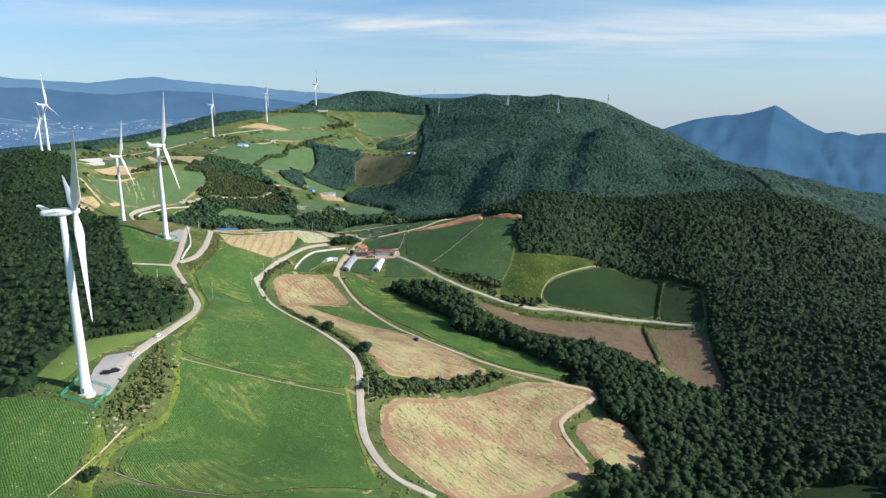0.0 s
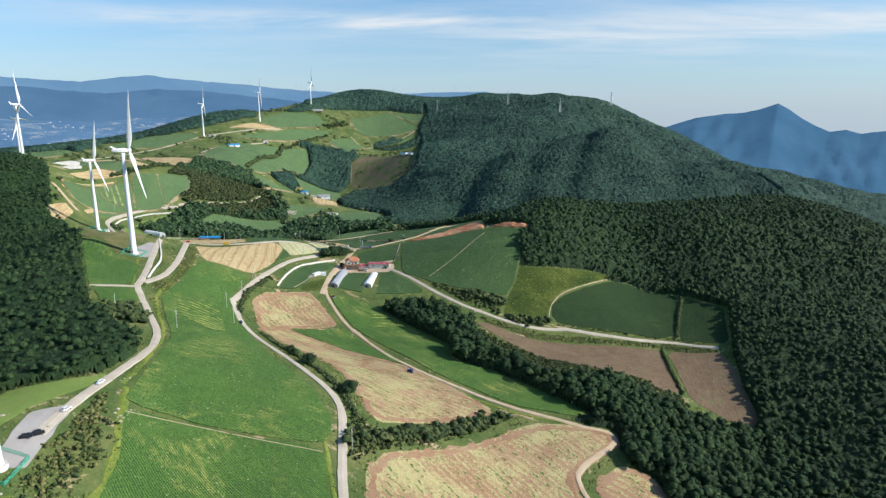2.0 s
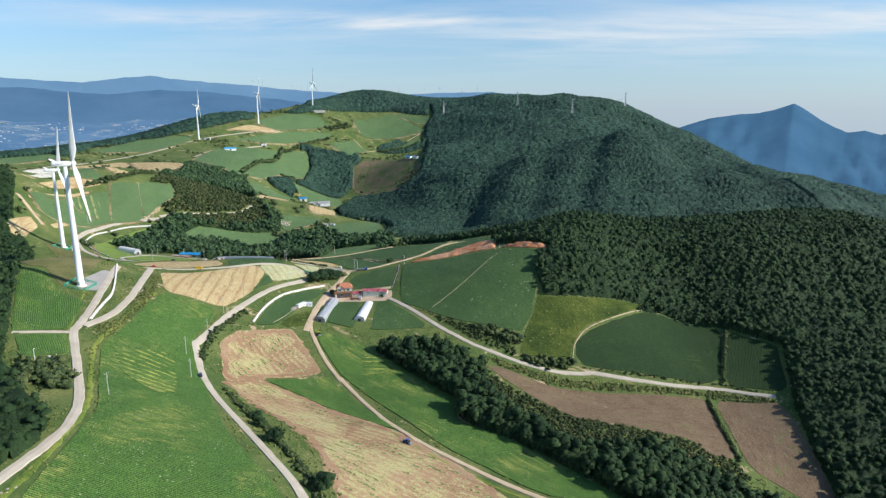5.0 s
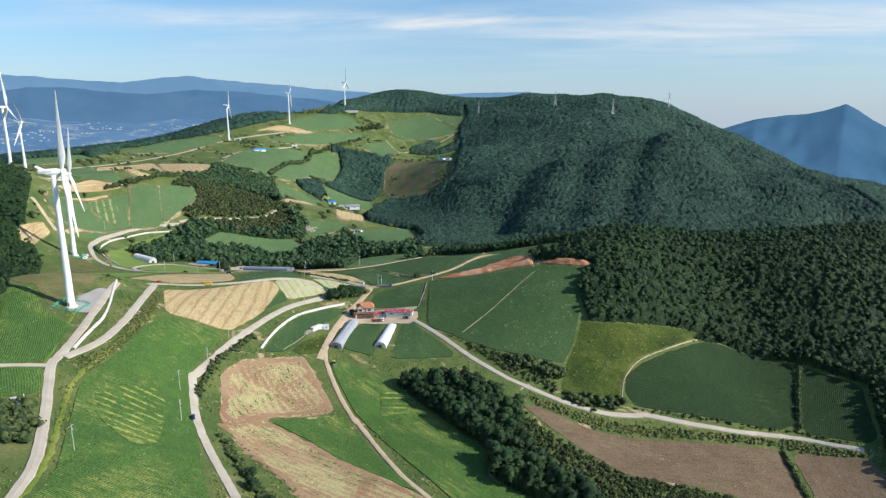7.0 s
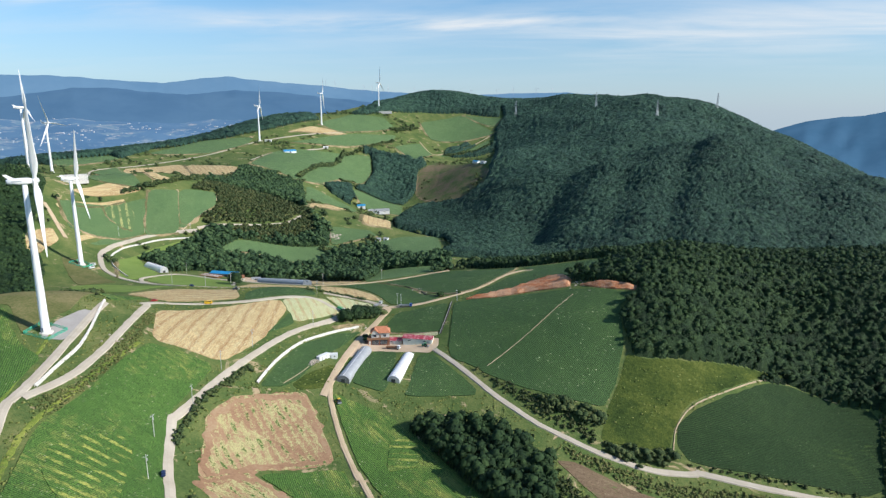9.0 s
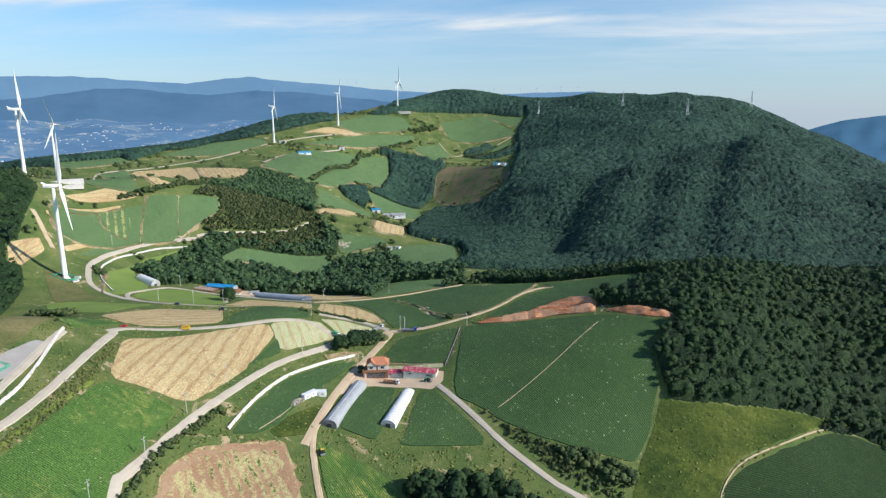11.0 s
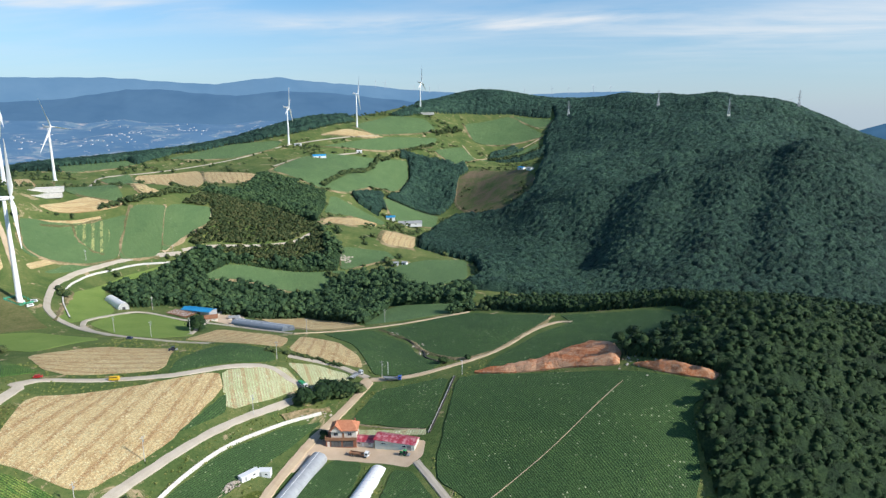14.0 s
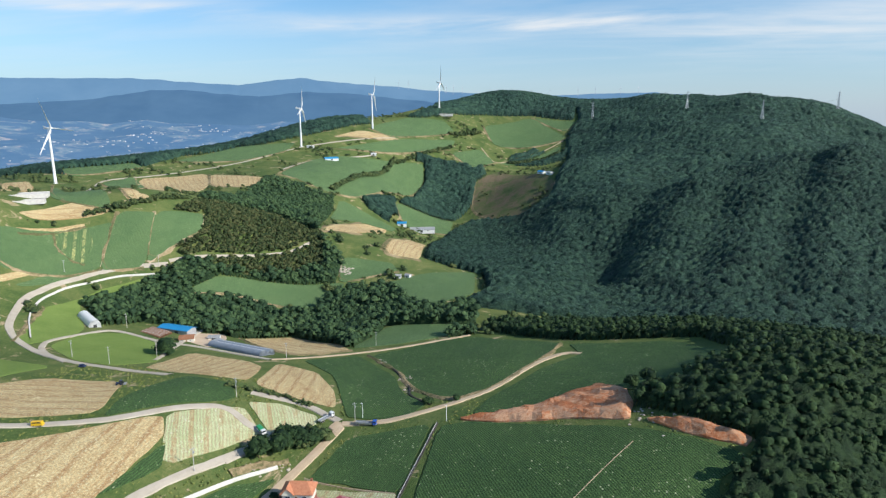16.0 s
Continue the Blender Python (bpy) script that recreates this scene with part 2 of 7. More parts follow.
def harvested(name, soil, soil_b, litter, green, pitch=4.2, lush=0.5):
    """Ground after the cabbage harvest: bare reddish strips between rows of cut leaves, some heads still green."""
    s = Shade(name)
    v = s.coords()
    xyz = s.n.new("ShaderNodeSeparateXYZ")
    s.l.new(v, xyz.inputs[0])
    bow = s.math("ADD", s.math("MULTIPLY", s.noise(v, 0.012, 2.0), 9.0), s.math("MULTIPLY", s.noise(v, 0.5, 3.0), 1.3))
    wave = s.math("SINE", s.math("MULTIPLY", s.math("ADD", xyz.outputs[1], bow), 6.2832 / pitch))
    patch = s.noise(v, 0.03, 5.0, 0.65)
    earth = s.ramp(s.math("ADD", s.math("MULTIPLY", patch, 0.55), s.math("MULTIPLY", s.noise(v, 1.3, 5.0, 0.75), 0.45)), [(0.36, soil_b), (0.52, soil), (0.66, tuple(min(1, c * 1.22) for c in soil))])
    bits = s.noise(v, 0.7, 5.0, 0.85)
    row = s.math("ADD", s.math("MULTIPLY", wave, 0.05), s.math("ADD", bits, s.math("MULTIPLY", s.math("SUBTRACT", s.noise(v, 0.04, 5.0, 0.65), 0.5), 0.75)))
    leaf = s.ramp(s.noise(v, 1.6, 3.0, 0.7), [(0.36, tuple(c * 0.6 for c in litter)), (0.62, tuple(c * 1.15 for c in litter))])
    colour = s.mix(s.math("MULTIPLY", s.step(row, 0.46, 0.54), 0.88), earth, leaf)
    heads = s.math("MULTIPLY", s.step(wave, -0.1, 0.6), s.math("MULTIPLY", s.step(streaked(s, v, 0.02, 0.1, 5.0, 0.7), 0.64 - 0.16 * lush, 0.68 - 0.16 * lush), s.step(s.noise(v, 0.75, 4.0, 0.75), 0.47, 0.52)))
    colour = s.mix(heads, colour, s.ramp(bits, [(0.4, tuple(c * 0.6 for c in green)), (0.62, green)]))
    return s.done(colour, 0.95, s.math("ADD", s.math("MULTIPLY", wave, 0.25), s.math("MULTIPLY", bits, 2.0)), 0.6, 0.35, 0.0, 0.1)


def foliage(name, dark, mid, light, size=0.03, grain=0.9):
    """Closed canopy: each crown has its own tone, with larger drifts across the wood and fine leaf grain."""
    s = Shade(name)
    own = s.n.new("ShaderNodeAttribute")
    own.attribute_name = "tone"
    v = s.coords("World")
    f = s.math("ADD", s.math("MULTIPLY", own.outputs["Fac"], 0.42), s.math("MULTIPLY", s.noise(v, size, 4.0), 0.5))
    # flecks of bright leaf and shaded hole, put into the colour as noise
    f = s.math("ADD", f, s.math("MULTIPLY", s.math("SUBTRACT", s.noise(v, grain, 5.0, 0.85), 0.47), 1.7))
    return s.done(s.ramp(f, [(0.22, dark), (0.5, mid), (0.8, light)]), 0.7, s.noise(v, grain * 1.6, 4.0, 0.8), 1.0, 0.9 / grain, 0.0, 0.2)


def leafy(name, dark, mid, light, size=0.03, grain=0.9):
    """Foliage: every clump a little different, with larger drifts of tone across the wood."""
    s = Shade(name)
    geo = s.n.new("ShaderNodeNewGeometry")
    f = s.math("ADD", s.math("MULTIPLY", geo.outputs["Random Per Island"], 0.45), s.math("MULTIPLY", s.noise(geo.outputs["Position"], size, 4.0), 0.55))
    # fine noise colours in bright leaves and the dark holes between them
    f = s.math("ADD", f, s.math("MULTIPLY", s.math("SUBTRACT", s.noise(geo.outputs["Position"], grain, 5.0, 0.85), 0.5), 1.5))
    return s.done(s.ramp(f, [(0.25, dark), (0.5, mid), (0.78, light)]), 0.75, s.noise(geo.outputs["Position"], 2.2, 3.0), 0.8, 0.5, 0.0, 0.18)


def meadow(name, stops, soil_at=0.8, soil=(0.28, 0.2, 0.12)):
    s = Shade(name)
    v = s.coords("World")
    f = s.math("ADD", s.math("MULTIPLY", s.noise(v, 0.03, 6.0, 0.65, 0.4), 0.6), s.math("MULTIPLY", s.noise(v, 0.6, 5.0, 0.7), 0.4))
    colour = s.ramp(f, stops)
    colour = s.mix(s.step(s.noise(v, 0.05, 6.0, 0.72, 0.8), soil_at - 0.14, soil_at - 0.08), colour, soil)
    return s.done(colour, 0.95, s.noise(v, 1.1, 5.0, 0.75), 0.8, 0.5, 0.0, 0.1)


def lane(name, pale, dark):
    s = Shade(name)
    v = s.coords("World")
    f = s.math("ADD", s.math("MULTIPLY", s.noise(v, 0.12, 5.0), 0.6), s.math("MULTIPLY", s.noise(v, 2.5, 4.0, 0.7), 0.4))
    return s.done(s.ramp(f, [(0.3, dark), (0.65, pale)]), 0.95, s.noise(v, 3.0, 4.0), 0.3, 0.1, 0.0, 0.15)


GRASS = meadow("rough_grass", [(0.3, (0.048, 0.085, 0.026)), (0.46, (0.088, 0.135, 0.042)), (0.58, (0.155, 0.18, 0.062)), (0.7, (0.29, 0.26, 0.13))], 0.73, (0.44, 0.34, 0.21))
FIELD = {
    "green": crop("cabbage_rows", (0.058, 0.142, 0.031), (0.146, 0.275, 0.056), (0.024, 0.046, 0.018), 1.0, 0.25, pale=(0.42, 0.44, 0.12), pale_at=0.5, speck_at=0.22),
    "dark": crop("dark_crop_rows", (0.043, 0.096, 0.035), (0.098, 0.174, 0.054), (0.022, 0.044, 0.02), 1.1, 0.2, pale_at=0.64, speck_at=0.24),
    # darker crop rows: the grazing sun on their slope is put into the colour
    "deep": crop("slope_shaded_rows", (0.02, 0.05, 0.018), (0.044, 0.084, 0.027), (0.012, 0.022, 0.01), 1.1, 0.2, pale=(0.12, 0.19, 0.04), pale_at=0.58, speck_at=0.1),
    "yellowed": crop("yellowed_rows", (0.058, 0.142, 0.031), (0.146, 0.275, 0.056), (0.024, 0.046, 0.018), 1.0, 0.25, tracks=5.5, worn_to=(0.44, 0.44, 0.11), pale=(0.42, 0.44, 0.12), pale_at=0.5, speck_at=0.22),
    "pad": lane("grey_gravel_pad", (0.4, 0.38, 0.36), (0.29, 0.275, 0.26)),
    "upland": crop("upland_crop_rows", (0.08, 0.152, 0.062), (0.155, 0.245, 0.095), (0.06, 0.1, 0.05), 1.2, 0.1, pale=(0.3, 0.34, 0.15), pale_at=0.66),
    "bolted": crop("bolted_crop", (0.08, 0.152, 0.062), (0.155, 0.245, 0.095), (0.06, 0.09, 0.045), 1.2, 0.1, tracks=8.0, worn_to=(0.46, 0.45, 0.18)),
    "lettuce": crop("lettuce_rows", (0.3, 0.4, 0.17), (0.62, 0.66, 0.42), (0.4, 0.33, 0.19), 1.5, 0.25, tracks=7.0, pale=(0.4, 0.29, 0.15), pale_at=0.52, speck=(0.7, 0.7, 0.55), speck_at=0.3),
    "grass": meadow("mown_grass", [(0.3, (0.125, 0.2, 0.05)), (0.6, (0.2, 0.28, 0.075)), (0.8, (0.3, 0.32, 0.12))], 0.95),
    "lime": meadow("weedy_meadow", [(0.36, (0.018, 0.036, 0.011)), (0.46, (0.042, 0.068, 0.017)), (0.55, (0.085, 0.112, 0.025)), (0.66, (0.17, 0.18, 0.048))], 0.9),
    "tan": stubble("straw_stubble", (0.5, 0.375, 0.2), (0.36, 0.225, 0.115), (0.58, 0.47, 0.27), 1.2, 0.75, 0.0, 0.2, 8.0),
    "tanw": harvested("harvested_rows", (0.37, 0.235, 0.145), (0.25, 0.135, 0.08), (0.50, 0.465, 0.225), (0.1, 0.175, 0.045), 4.6, 0.8),
    "cleared": meadow("cleared_hillside", [(0.36, (0.055, 0.095, 0.036)), (0.46, (0.11, 0.14, 0.055)), (0.55, (0.17, 0.135, 0.085)), (0.68, (0.25, 0.185, 0.13))], 0.9),
    "brown": stubble("ploughed_earth", (0.175, 0.125, 0.085), (0.12, 0.085, 0.056), (0.225, 0.168, 0.112), 1.2, 0.0, 0.07, 0.2),
    "soil": meadow("red_soil", [(0.34, (0.34, 0.1, 0.045)), (0.46, (0.5, 0.19, 0.085)), (0.57, (0.6, 0.37, 0.23)), (0.68, (0.4, 0.14, 0.06))], 0.92, (0.62, 0.46, 0.32)),
    "knoll": meadow("dry_knoll", [(0.34, (0.06, 0.085, 0.028)), (0.46, (0.125, 0.135, 0.05)), (0.58, (0.2, 0.18, 0.085)), (0.7, (0.29, 0.23, 0.12))], 0.92),
    "gravel": lane("pale_gravel_yard", (0.62, 0.49, 0.36), (0.47, 0.35, 0.24)),
}
ROAD = {"gravel": lane("pale_gravel", (0.53, 0.475, 0.395), (0.38, 0.33, 0.262)), "dirt": lane("sandy_dirt", (0.57, 0.46, 0.325), (0.42, 0.31, 0.2))}
CONCRETE = plain("white_concrete", (0.5, 0.48, 0.44), (0.74, 0.72, 0.68), 0.4, 0.85, which="World")
CANOPY = foliage("closed_canopy", (0.008, 0.023, 0.009), (0.021, 0.049, 0.018), (0.048, 0.087, 0.028))
# distance haze put into the leaf colour: bluer and paler than the near canopy
HAZED_CANOPY = foliage("hazed_canopy", (0.009, 0.028, 0.022), (0.027, 0.07, 0.05), (0.062, 0.125, 0.076), 0.006, 0.22)
EARTH = meadow("bare_earth", [(0.34, (0.25, 0.14, 0.085)), (0.5, (0.35, 0.22, 0.135)), (0.68, (0.43, 0.32, 0.2))], 0.95)
LEAVES = leafy("broad_leaves", (0.012, 0.03, 0.012), (0.023, 0.051, 0.018), (0.045, 0.082, 0.027))
SHRUB = leafy("shrub_leaves", (0.026, 0.048, 0.02), (0.056, 0.09, 0.032), (0.12, 0.14, 0.05), 0.08)
# the broad leaves again, lightened to stand in for haze over the valley
MID_LEAVES = leafy("hazed_valley_leaves", (0.018, 0.042, 0.02), (0.04, 0.082, 0.036), (0.078, 0.13, 0.05))
BANK_LEAF = leafy("bank_shrub_leaves", (0.06, 0.088, 0.026), (0.12, 0.145, 0.045), (0.22, 0.2, 0.08), 0.08)
SCRUB_LEAF = leafy("scrub_leaves", (0.018, 0.034, 0.012), (0.042, 0.064, 0.022), (0.1, 0.105, 0.042), 0.05)
WEED = leafy("weed_leaves", (0.075, 0.115, 0.03), (0.15, 0.195, 0.05), (0.29, 0.29, 0.095), 0.04)
# far leaves and the floor under them, tinted with the same haze blue
HAZED_LEAVES = leafy("hazed_leaves", (0.023, 0.052, 0.049), (0.042, 0.087, 0.075), (0.07, 0.122, 0.096), 0.008, 0.35)
HAZED_FLOOR = leafy("hazed_floor", (0.016, 0.036, 0.038), (0.028, 0.058, 0.056), (0.045, 0.08, 0.07), 0.01, 0.1)
BANK = meadow("eroded_bank", [(0.32, (0.06, 0.09, 0.035)), (0.45, (0.13, 0.13, 0.06)), (0.55, (0.34, 0.26, 0.15)), (0.7, (0.52, 0.43, 0.29))], 0.85)
BARK = plain("bark", (0.06, 0.045, 0.03), (0.16, 0.12, 0.09), 3.0, 0.95)
WHITE = plain("white_gloss_paint", (0.72, 0.73, 0.74), (0.82, 0.83, 0.83), 0.15, 0.35)
GALVANISED = plain("galvanised_steel", (0.34, 0.36, 0.38), (0.48, 0.5, 0.52), 0.8, 0.5, 0.6)
POLE_GREY = plain("pole_concrete", (0.42, 0.41, 0.39), (0.56, 0.55, 0.52), 1.2, 0.85)
GREEN_FENCE = plain("green_fence_paint", (0.05, 0.36, 0.24), (0.09, 0.5, 0.34), 1.0, 0.5)
BLACK = plain("black_rubber", (0.012, 0.012, 0.013), (0.03, 0.03, 0.032), 4.0, 0.8)
GLASS = plain("dark_window_glass", (0.02, 0.026, 0.032), (0.05, 0.06, 0.07), 0.6, 0.12, 0.0, spec=0.6)
ROCK = plain("pale_rock", (0.3, 0.25, 0.2), (0.58, 0.52, 0.44), 0.5, 0.95, which="World")


# ---- land ----
KNOLLS = [
    (240, 474, 45, -25.0), (-300, 474, 45, 17.9), (-246, 204, 45, 14.8), (213, 609, 45, -16.1),
    (159, 339, 45, -17.3), (-84, 501, 45, -8.7), (159, 798, 45, 20.9), (-3, 204, 45, 4.0),
    (78, 690, 45, 9.7), (105, 582, 45, -13.3), (240, 690, 45, -11.7), (-300, 744, 45, 11.2),
    (-111, 366, 45, -4.3), (375, 150, 45, -12.1), (51, 339, 45, -12.6), (240, 393, 45, -9.5),
    (-30, 879, 45, 10.0), (-30, 636, 45, 0.5), (-192, 582, 45, 11.3), (321, 447, 45, -17.1),
    (186, 528, 45, -12.3), (132, 231, 45, -8.7), (321, 258, 45, -6.8), (-111, 717, 45, -22.7),
]
SLOPES = [
    (-192, 258, 45, 18.4), (-219, 501, 45, 12.5), (375, 771, 45, 3.9), (186, 420, 45, -15.3),
    (105, 447, 45, 6.4), (-57, 744, 45, 8.3), (213, 285, 45, -8.7), (-300, 258, 45, 14.5),
    (-219, 150, 45, 16.6), (-300, 393, 45, 11.6), (-30, 258, 45, 9.0), (-111, 285, 45, -12.4),
    (-300, 825, 45, 0.5), (24, 528, 45, 2.7), (132, 717, 45, 16.3), (159, 879, 45, 7.6),
    (294, 744, 45, 7.8), (-138, 798, 45, -5.6), (-57, 204, 45, 13.8), (267, 555, 45, -5.2),
    (348, 690, 45, -4.2), (105, 798, 45, 10.2), (24, 690, 45, 10.0), (-3, 420, 45, -3.6),
]
SPURS = [
    (132, 150, 45, -5.2), (-138, 555, 45, -6.2), (-84, 636, 45, 4.6), (-165, 312, 45, 10.0),
    (375, 582, 45, 4.5), (-57, 366, 45, 5.8), (186, 717, 45, -8.1), (-219, 420, 45, 6.9),
    (-300, 528, 45, 6.6), (56, 772, 70, 34.3), (-280, 604, 70, 41.4), (-112, 142, 70, 38.1),
    (-154, 730, 70, 38.6), (98, 940, 70, 25.4), (-616, 982, 70, 29.9), (224, 142, 70, -21.1),
    (-280, 982, 70, -19.4), (-406, 352, 70, 16.0), (392, 1066, 70, -18.7), (434, 520, 70, 4.9),
    (98, 1108, 70, -19.7), (-322, 100, 70, 8.9), (-406, 520, 70, 24.2), (-154, 1276, 70, -1.8),
]
HOLLOWS = [
    (434, 898, 70, 35.9), (-532, 856, 70, 26.6), (644, 982, 70, 16.0), (266, 1150, 70, -20.5),
    (224, 1276, 70, 4.0), (-448, 940, 70, -22.8), (-490, 1066, 70, 31.1), (-280, 1108, 70, -16.1),
    (434, 1192, 70, -18.2), (14, 1192, 70, -22.3), (-406, 688, 70, 16.5), (-658, 1276, 70, 11.6),
    (-700, 1108, 70, 9.2), (518, 1066, 70, -6.5), (-70, 1066, 70, 0.6), (-196, 982, 70, -11.2),
    (-406, 184, 70, 9.2), (686, 1108, 70, -4.5), (476, 772, 70, 28.9), (56, 1276, 70, -7.8),
    (434, 268, 70, -8.2), (308, 100, 70, -11.1), (266, 1024, 70, -3.6), (-406, 436, 70, 20.9),
]
SHOULDERS = [
    (602, 940, 70, 26.0), (-280, 1234, 70, 10.4), (-574, 898, 70, 33.6), (-448, 814, 70, 6.6),
    (-700, 1024, 70, 16.0), (434, 1024, 70, -13.5), (288, 826, 110, 66.1), (-174, 364, 110, 55.2),
    (-504, 1156, 110, 45.8), (552, 826, 110, 39.5), (-570, 1552, 110, 21.1), (618, 1222, 110, -24.1),
    (-306, 1288, 110, 14.7), (-306, 1816, 110, -54.0), (-174, 2146, 110, -30.2), (-42, 1882, 110, 33.4),
    (-438, 1684, 110, 30.5), (90, 1486, 110, -30.8), (-504, 2344, 110, 42.0), (-834, 1156, 110, 31.1),
    (-900, 1552, 110, 24.7), (-504, 1420, 110, 24.1), (-702, 892, 110, 33.7), (-900, 1354, 110, 23.4),
]
RIDGES = [
    (486, 1618, 110, 14.5), (222, 1750, 110, 5.0), (-504, 2014, 110, 19.5), (-108, 1684, 110, -26.5),
    (684, 1420, 110, -3.8), (354, 1486, 110, -8.1), (552, 2344, 110, 19.2), (-306, 1552, 110, -27.8),
    (-42, 2080, 110, -26.5), (-42, 1486, 110, -21.2), (-900, 958, 110, 16.0), (-900, 1684, 110, 21.8),
    (552, 1750, 110, 21.7), (-306, 1882, 110, -29.1), (420, 1354, 110, 5.6), (354, 1750, 110, 15.7),
    (-306, 2344, 110, -12.3), (432, 1840, 170, 34.2), (-690, 2146, 170, 46.6), (-792, 1840, 170, 58.7),
    (126, 2554, 170, 30.7), (738, 2248, 170, 7.5), (-690, 2452, 170, 25.7), (-78, 2248, 170, -20.0),
]
MASSIFS = [
    (840, 1840, 170, -10.3), (-282, 2656, 170, 29.1), (-894, 2044, 170, 34.3), (-1098, 1432, 170, 37.1),
    (-690, 2146, 170, 46.6), (738, 412, 170, 22.3), (1146, 1840, 170, 6.4), (-384, 2554, 170, 33.4),
    (-996, 2554, 170, 31.3), (840, 1228, 170, -24.3), (-192, 1480, 280, -56.0), (480, 2488, 280, 58.0),
    (-1032, 2488, 280, 0.0), (-360, 2656, 280, 46.0), (1152, 2320, 280, 28.6), (-1200, 1816, 280, -47.3),
    (-1200, 976, 280, -54.5), (312, 2152, 280, 56.0), (984, 976, 280, -19.3), (-1200, 304, 280, -39.2),
    (816, 2656, 280, 36.0), (-1200, 2152, 280, -47.5), (312, 2656, 280, 37.9), (-528, 2656, 280, 49.0),
]
RISES = [
    (-1200, 640, 280, -50.3), (-1200, 1648, 280, -50.8), (648, 2320, 280, 48.4), (-1200, 70, 450, -49.9),
    (-1200, 2770, 450, -59.1), (1500, 1420, 450, -32.9), (-1200, 2770, 450, -59.1), (1500, 2770, 450, -36.8),
    (1500, 610, 450, -27.1), (-1200, 2770, 450, -59.1), (-1200, 70, 450, -49.9), (-1200, 2770, 450, -59.1),
    (-1200, -200, 450, -50.9), (-120, 2770, 450, 65.2), (-1200, 2770, 450, -59.1), (-1200, -200, 450, -50.9),
    (1500, 1150, 450, -33.0),
]
BRAES = [
    (1410, 2400, 300, -126.9), (330, 1580, 190, 63.0), (970, 2540, 190, -16.0), (290, 1760, 125, -38.0),
    (730, 1980, 125, 26.0), (70, 1540, 125, 46.0), (810, 1580, 190, 24.6), (1060, 2090, 125, -40.2),
    (-150, 1650, 125, -20.4), (1390, 2310, 125, 26.3), (840, 1210, 125, -17.0),
    (730, 2420, 125, -14.1), (950, 2310, 125, 13.3), (620, 1650, 125, -35.6), (10, 1590, 90, 25.0),
    (730, 1430, 125, 50.5), (400, 1650, 125, 41.3), (510, 1870, 125, -54.5),
    (-30, 1180, 50, 12.0), (-318, 598, 30, 15.0), (-285, 645, 28, 9.0), (1750, 2800, 330, -110.0), (970, 1740, 190, 19.5), (180, 1760, 125, -27.5),
]
HILLS = np.array(BRAES + KNOLLS + SLOPES + SPURS + HOLLOWS + SHOULDERS + RIDGES + MASSIFS + RISES, float)
PLAIN = (-82.1, -65.99, 37.11)


def smooth(v):
    v = np.clip(v, 0.0, 1.0)
    return v * v * (3 - 2 * v)


# stream cuts (positive) and spurs (negative) on the wooded mountain: depth, half width, course
GULLIES = [
    (20, 34, [(32, 1303), (83, 1567), (148, 1648), (242, 1776), (300, 1950)]), (22, 30, [(226, 1233), (284, 1420), (324, 1552), (376, 1659), (430, 1850)]), (18, 30, [(-36, 1653), (0, 1541), (35, 1276)]),
    (16, 30, [(-35, 1783), (19, 1836), (104, 1990)]), (12, 26, [(150, 1261), (211, 1534), (258, 1633)]), (-12, 36, [(80, 1298), (169, 1532), (255, 1672)]), (-12, 40, [(280, 1269), (377, 1535), (443, 1719)]),
    (-14, 40, [(-15, 1477), (-41, 1700), (-4, 1839)]), (20, 40, [(420, 1250), (520, 1500), (600, 1800)]), (18, 40, [(620, 1300), (720, 1600), (760, 1900)]), (18, 45, [(850, 1350), (930, 1700)]), (-12, 45, [(520, 1250), (640, 1600)]),
    (-20, 55, [(400, 1990), (540, 1960), (668, 1820), (800, 1800), (905, 1740)]), (24, 55, [(560, 2110), (700, 1960), (850, 1930), (960, 1860)]),
]


def from_line(px, py, line):
    """Distance of the points from a chain of straight pieces."""
    best = np.full(len(px), 1e9)
    for (x0, y0), (x1, y1) in zip(line, line[1:]):
        dx, dy = x1 - x0, y1 - y0
        k = np.clip(((px - x0) * dx + (py - y0) * dy) / max(dx * dx + dy * dy, 1e-9), 0, 1)
        best = np.minimum(best, np.hypot(px - x0 - k * dx, py - y0 - k * dy))
    return best


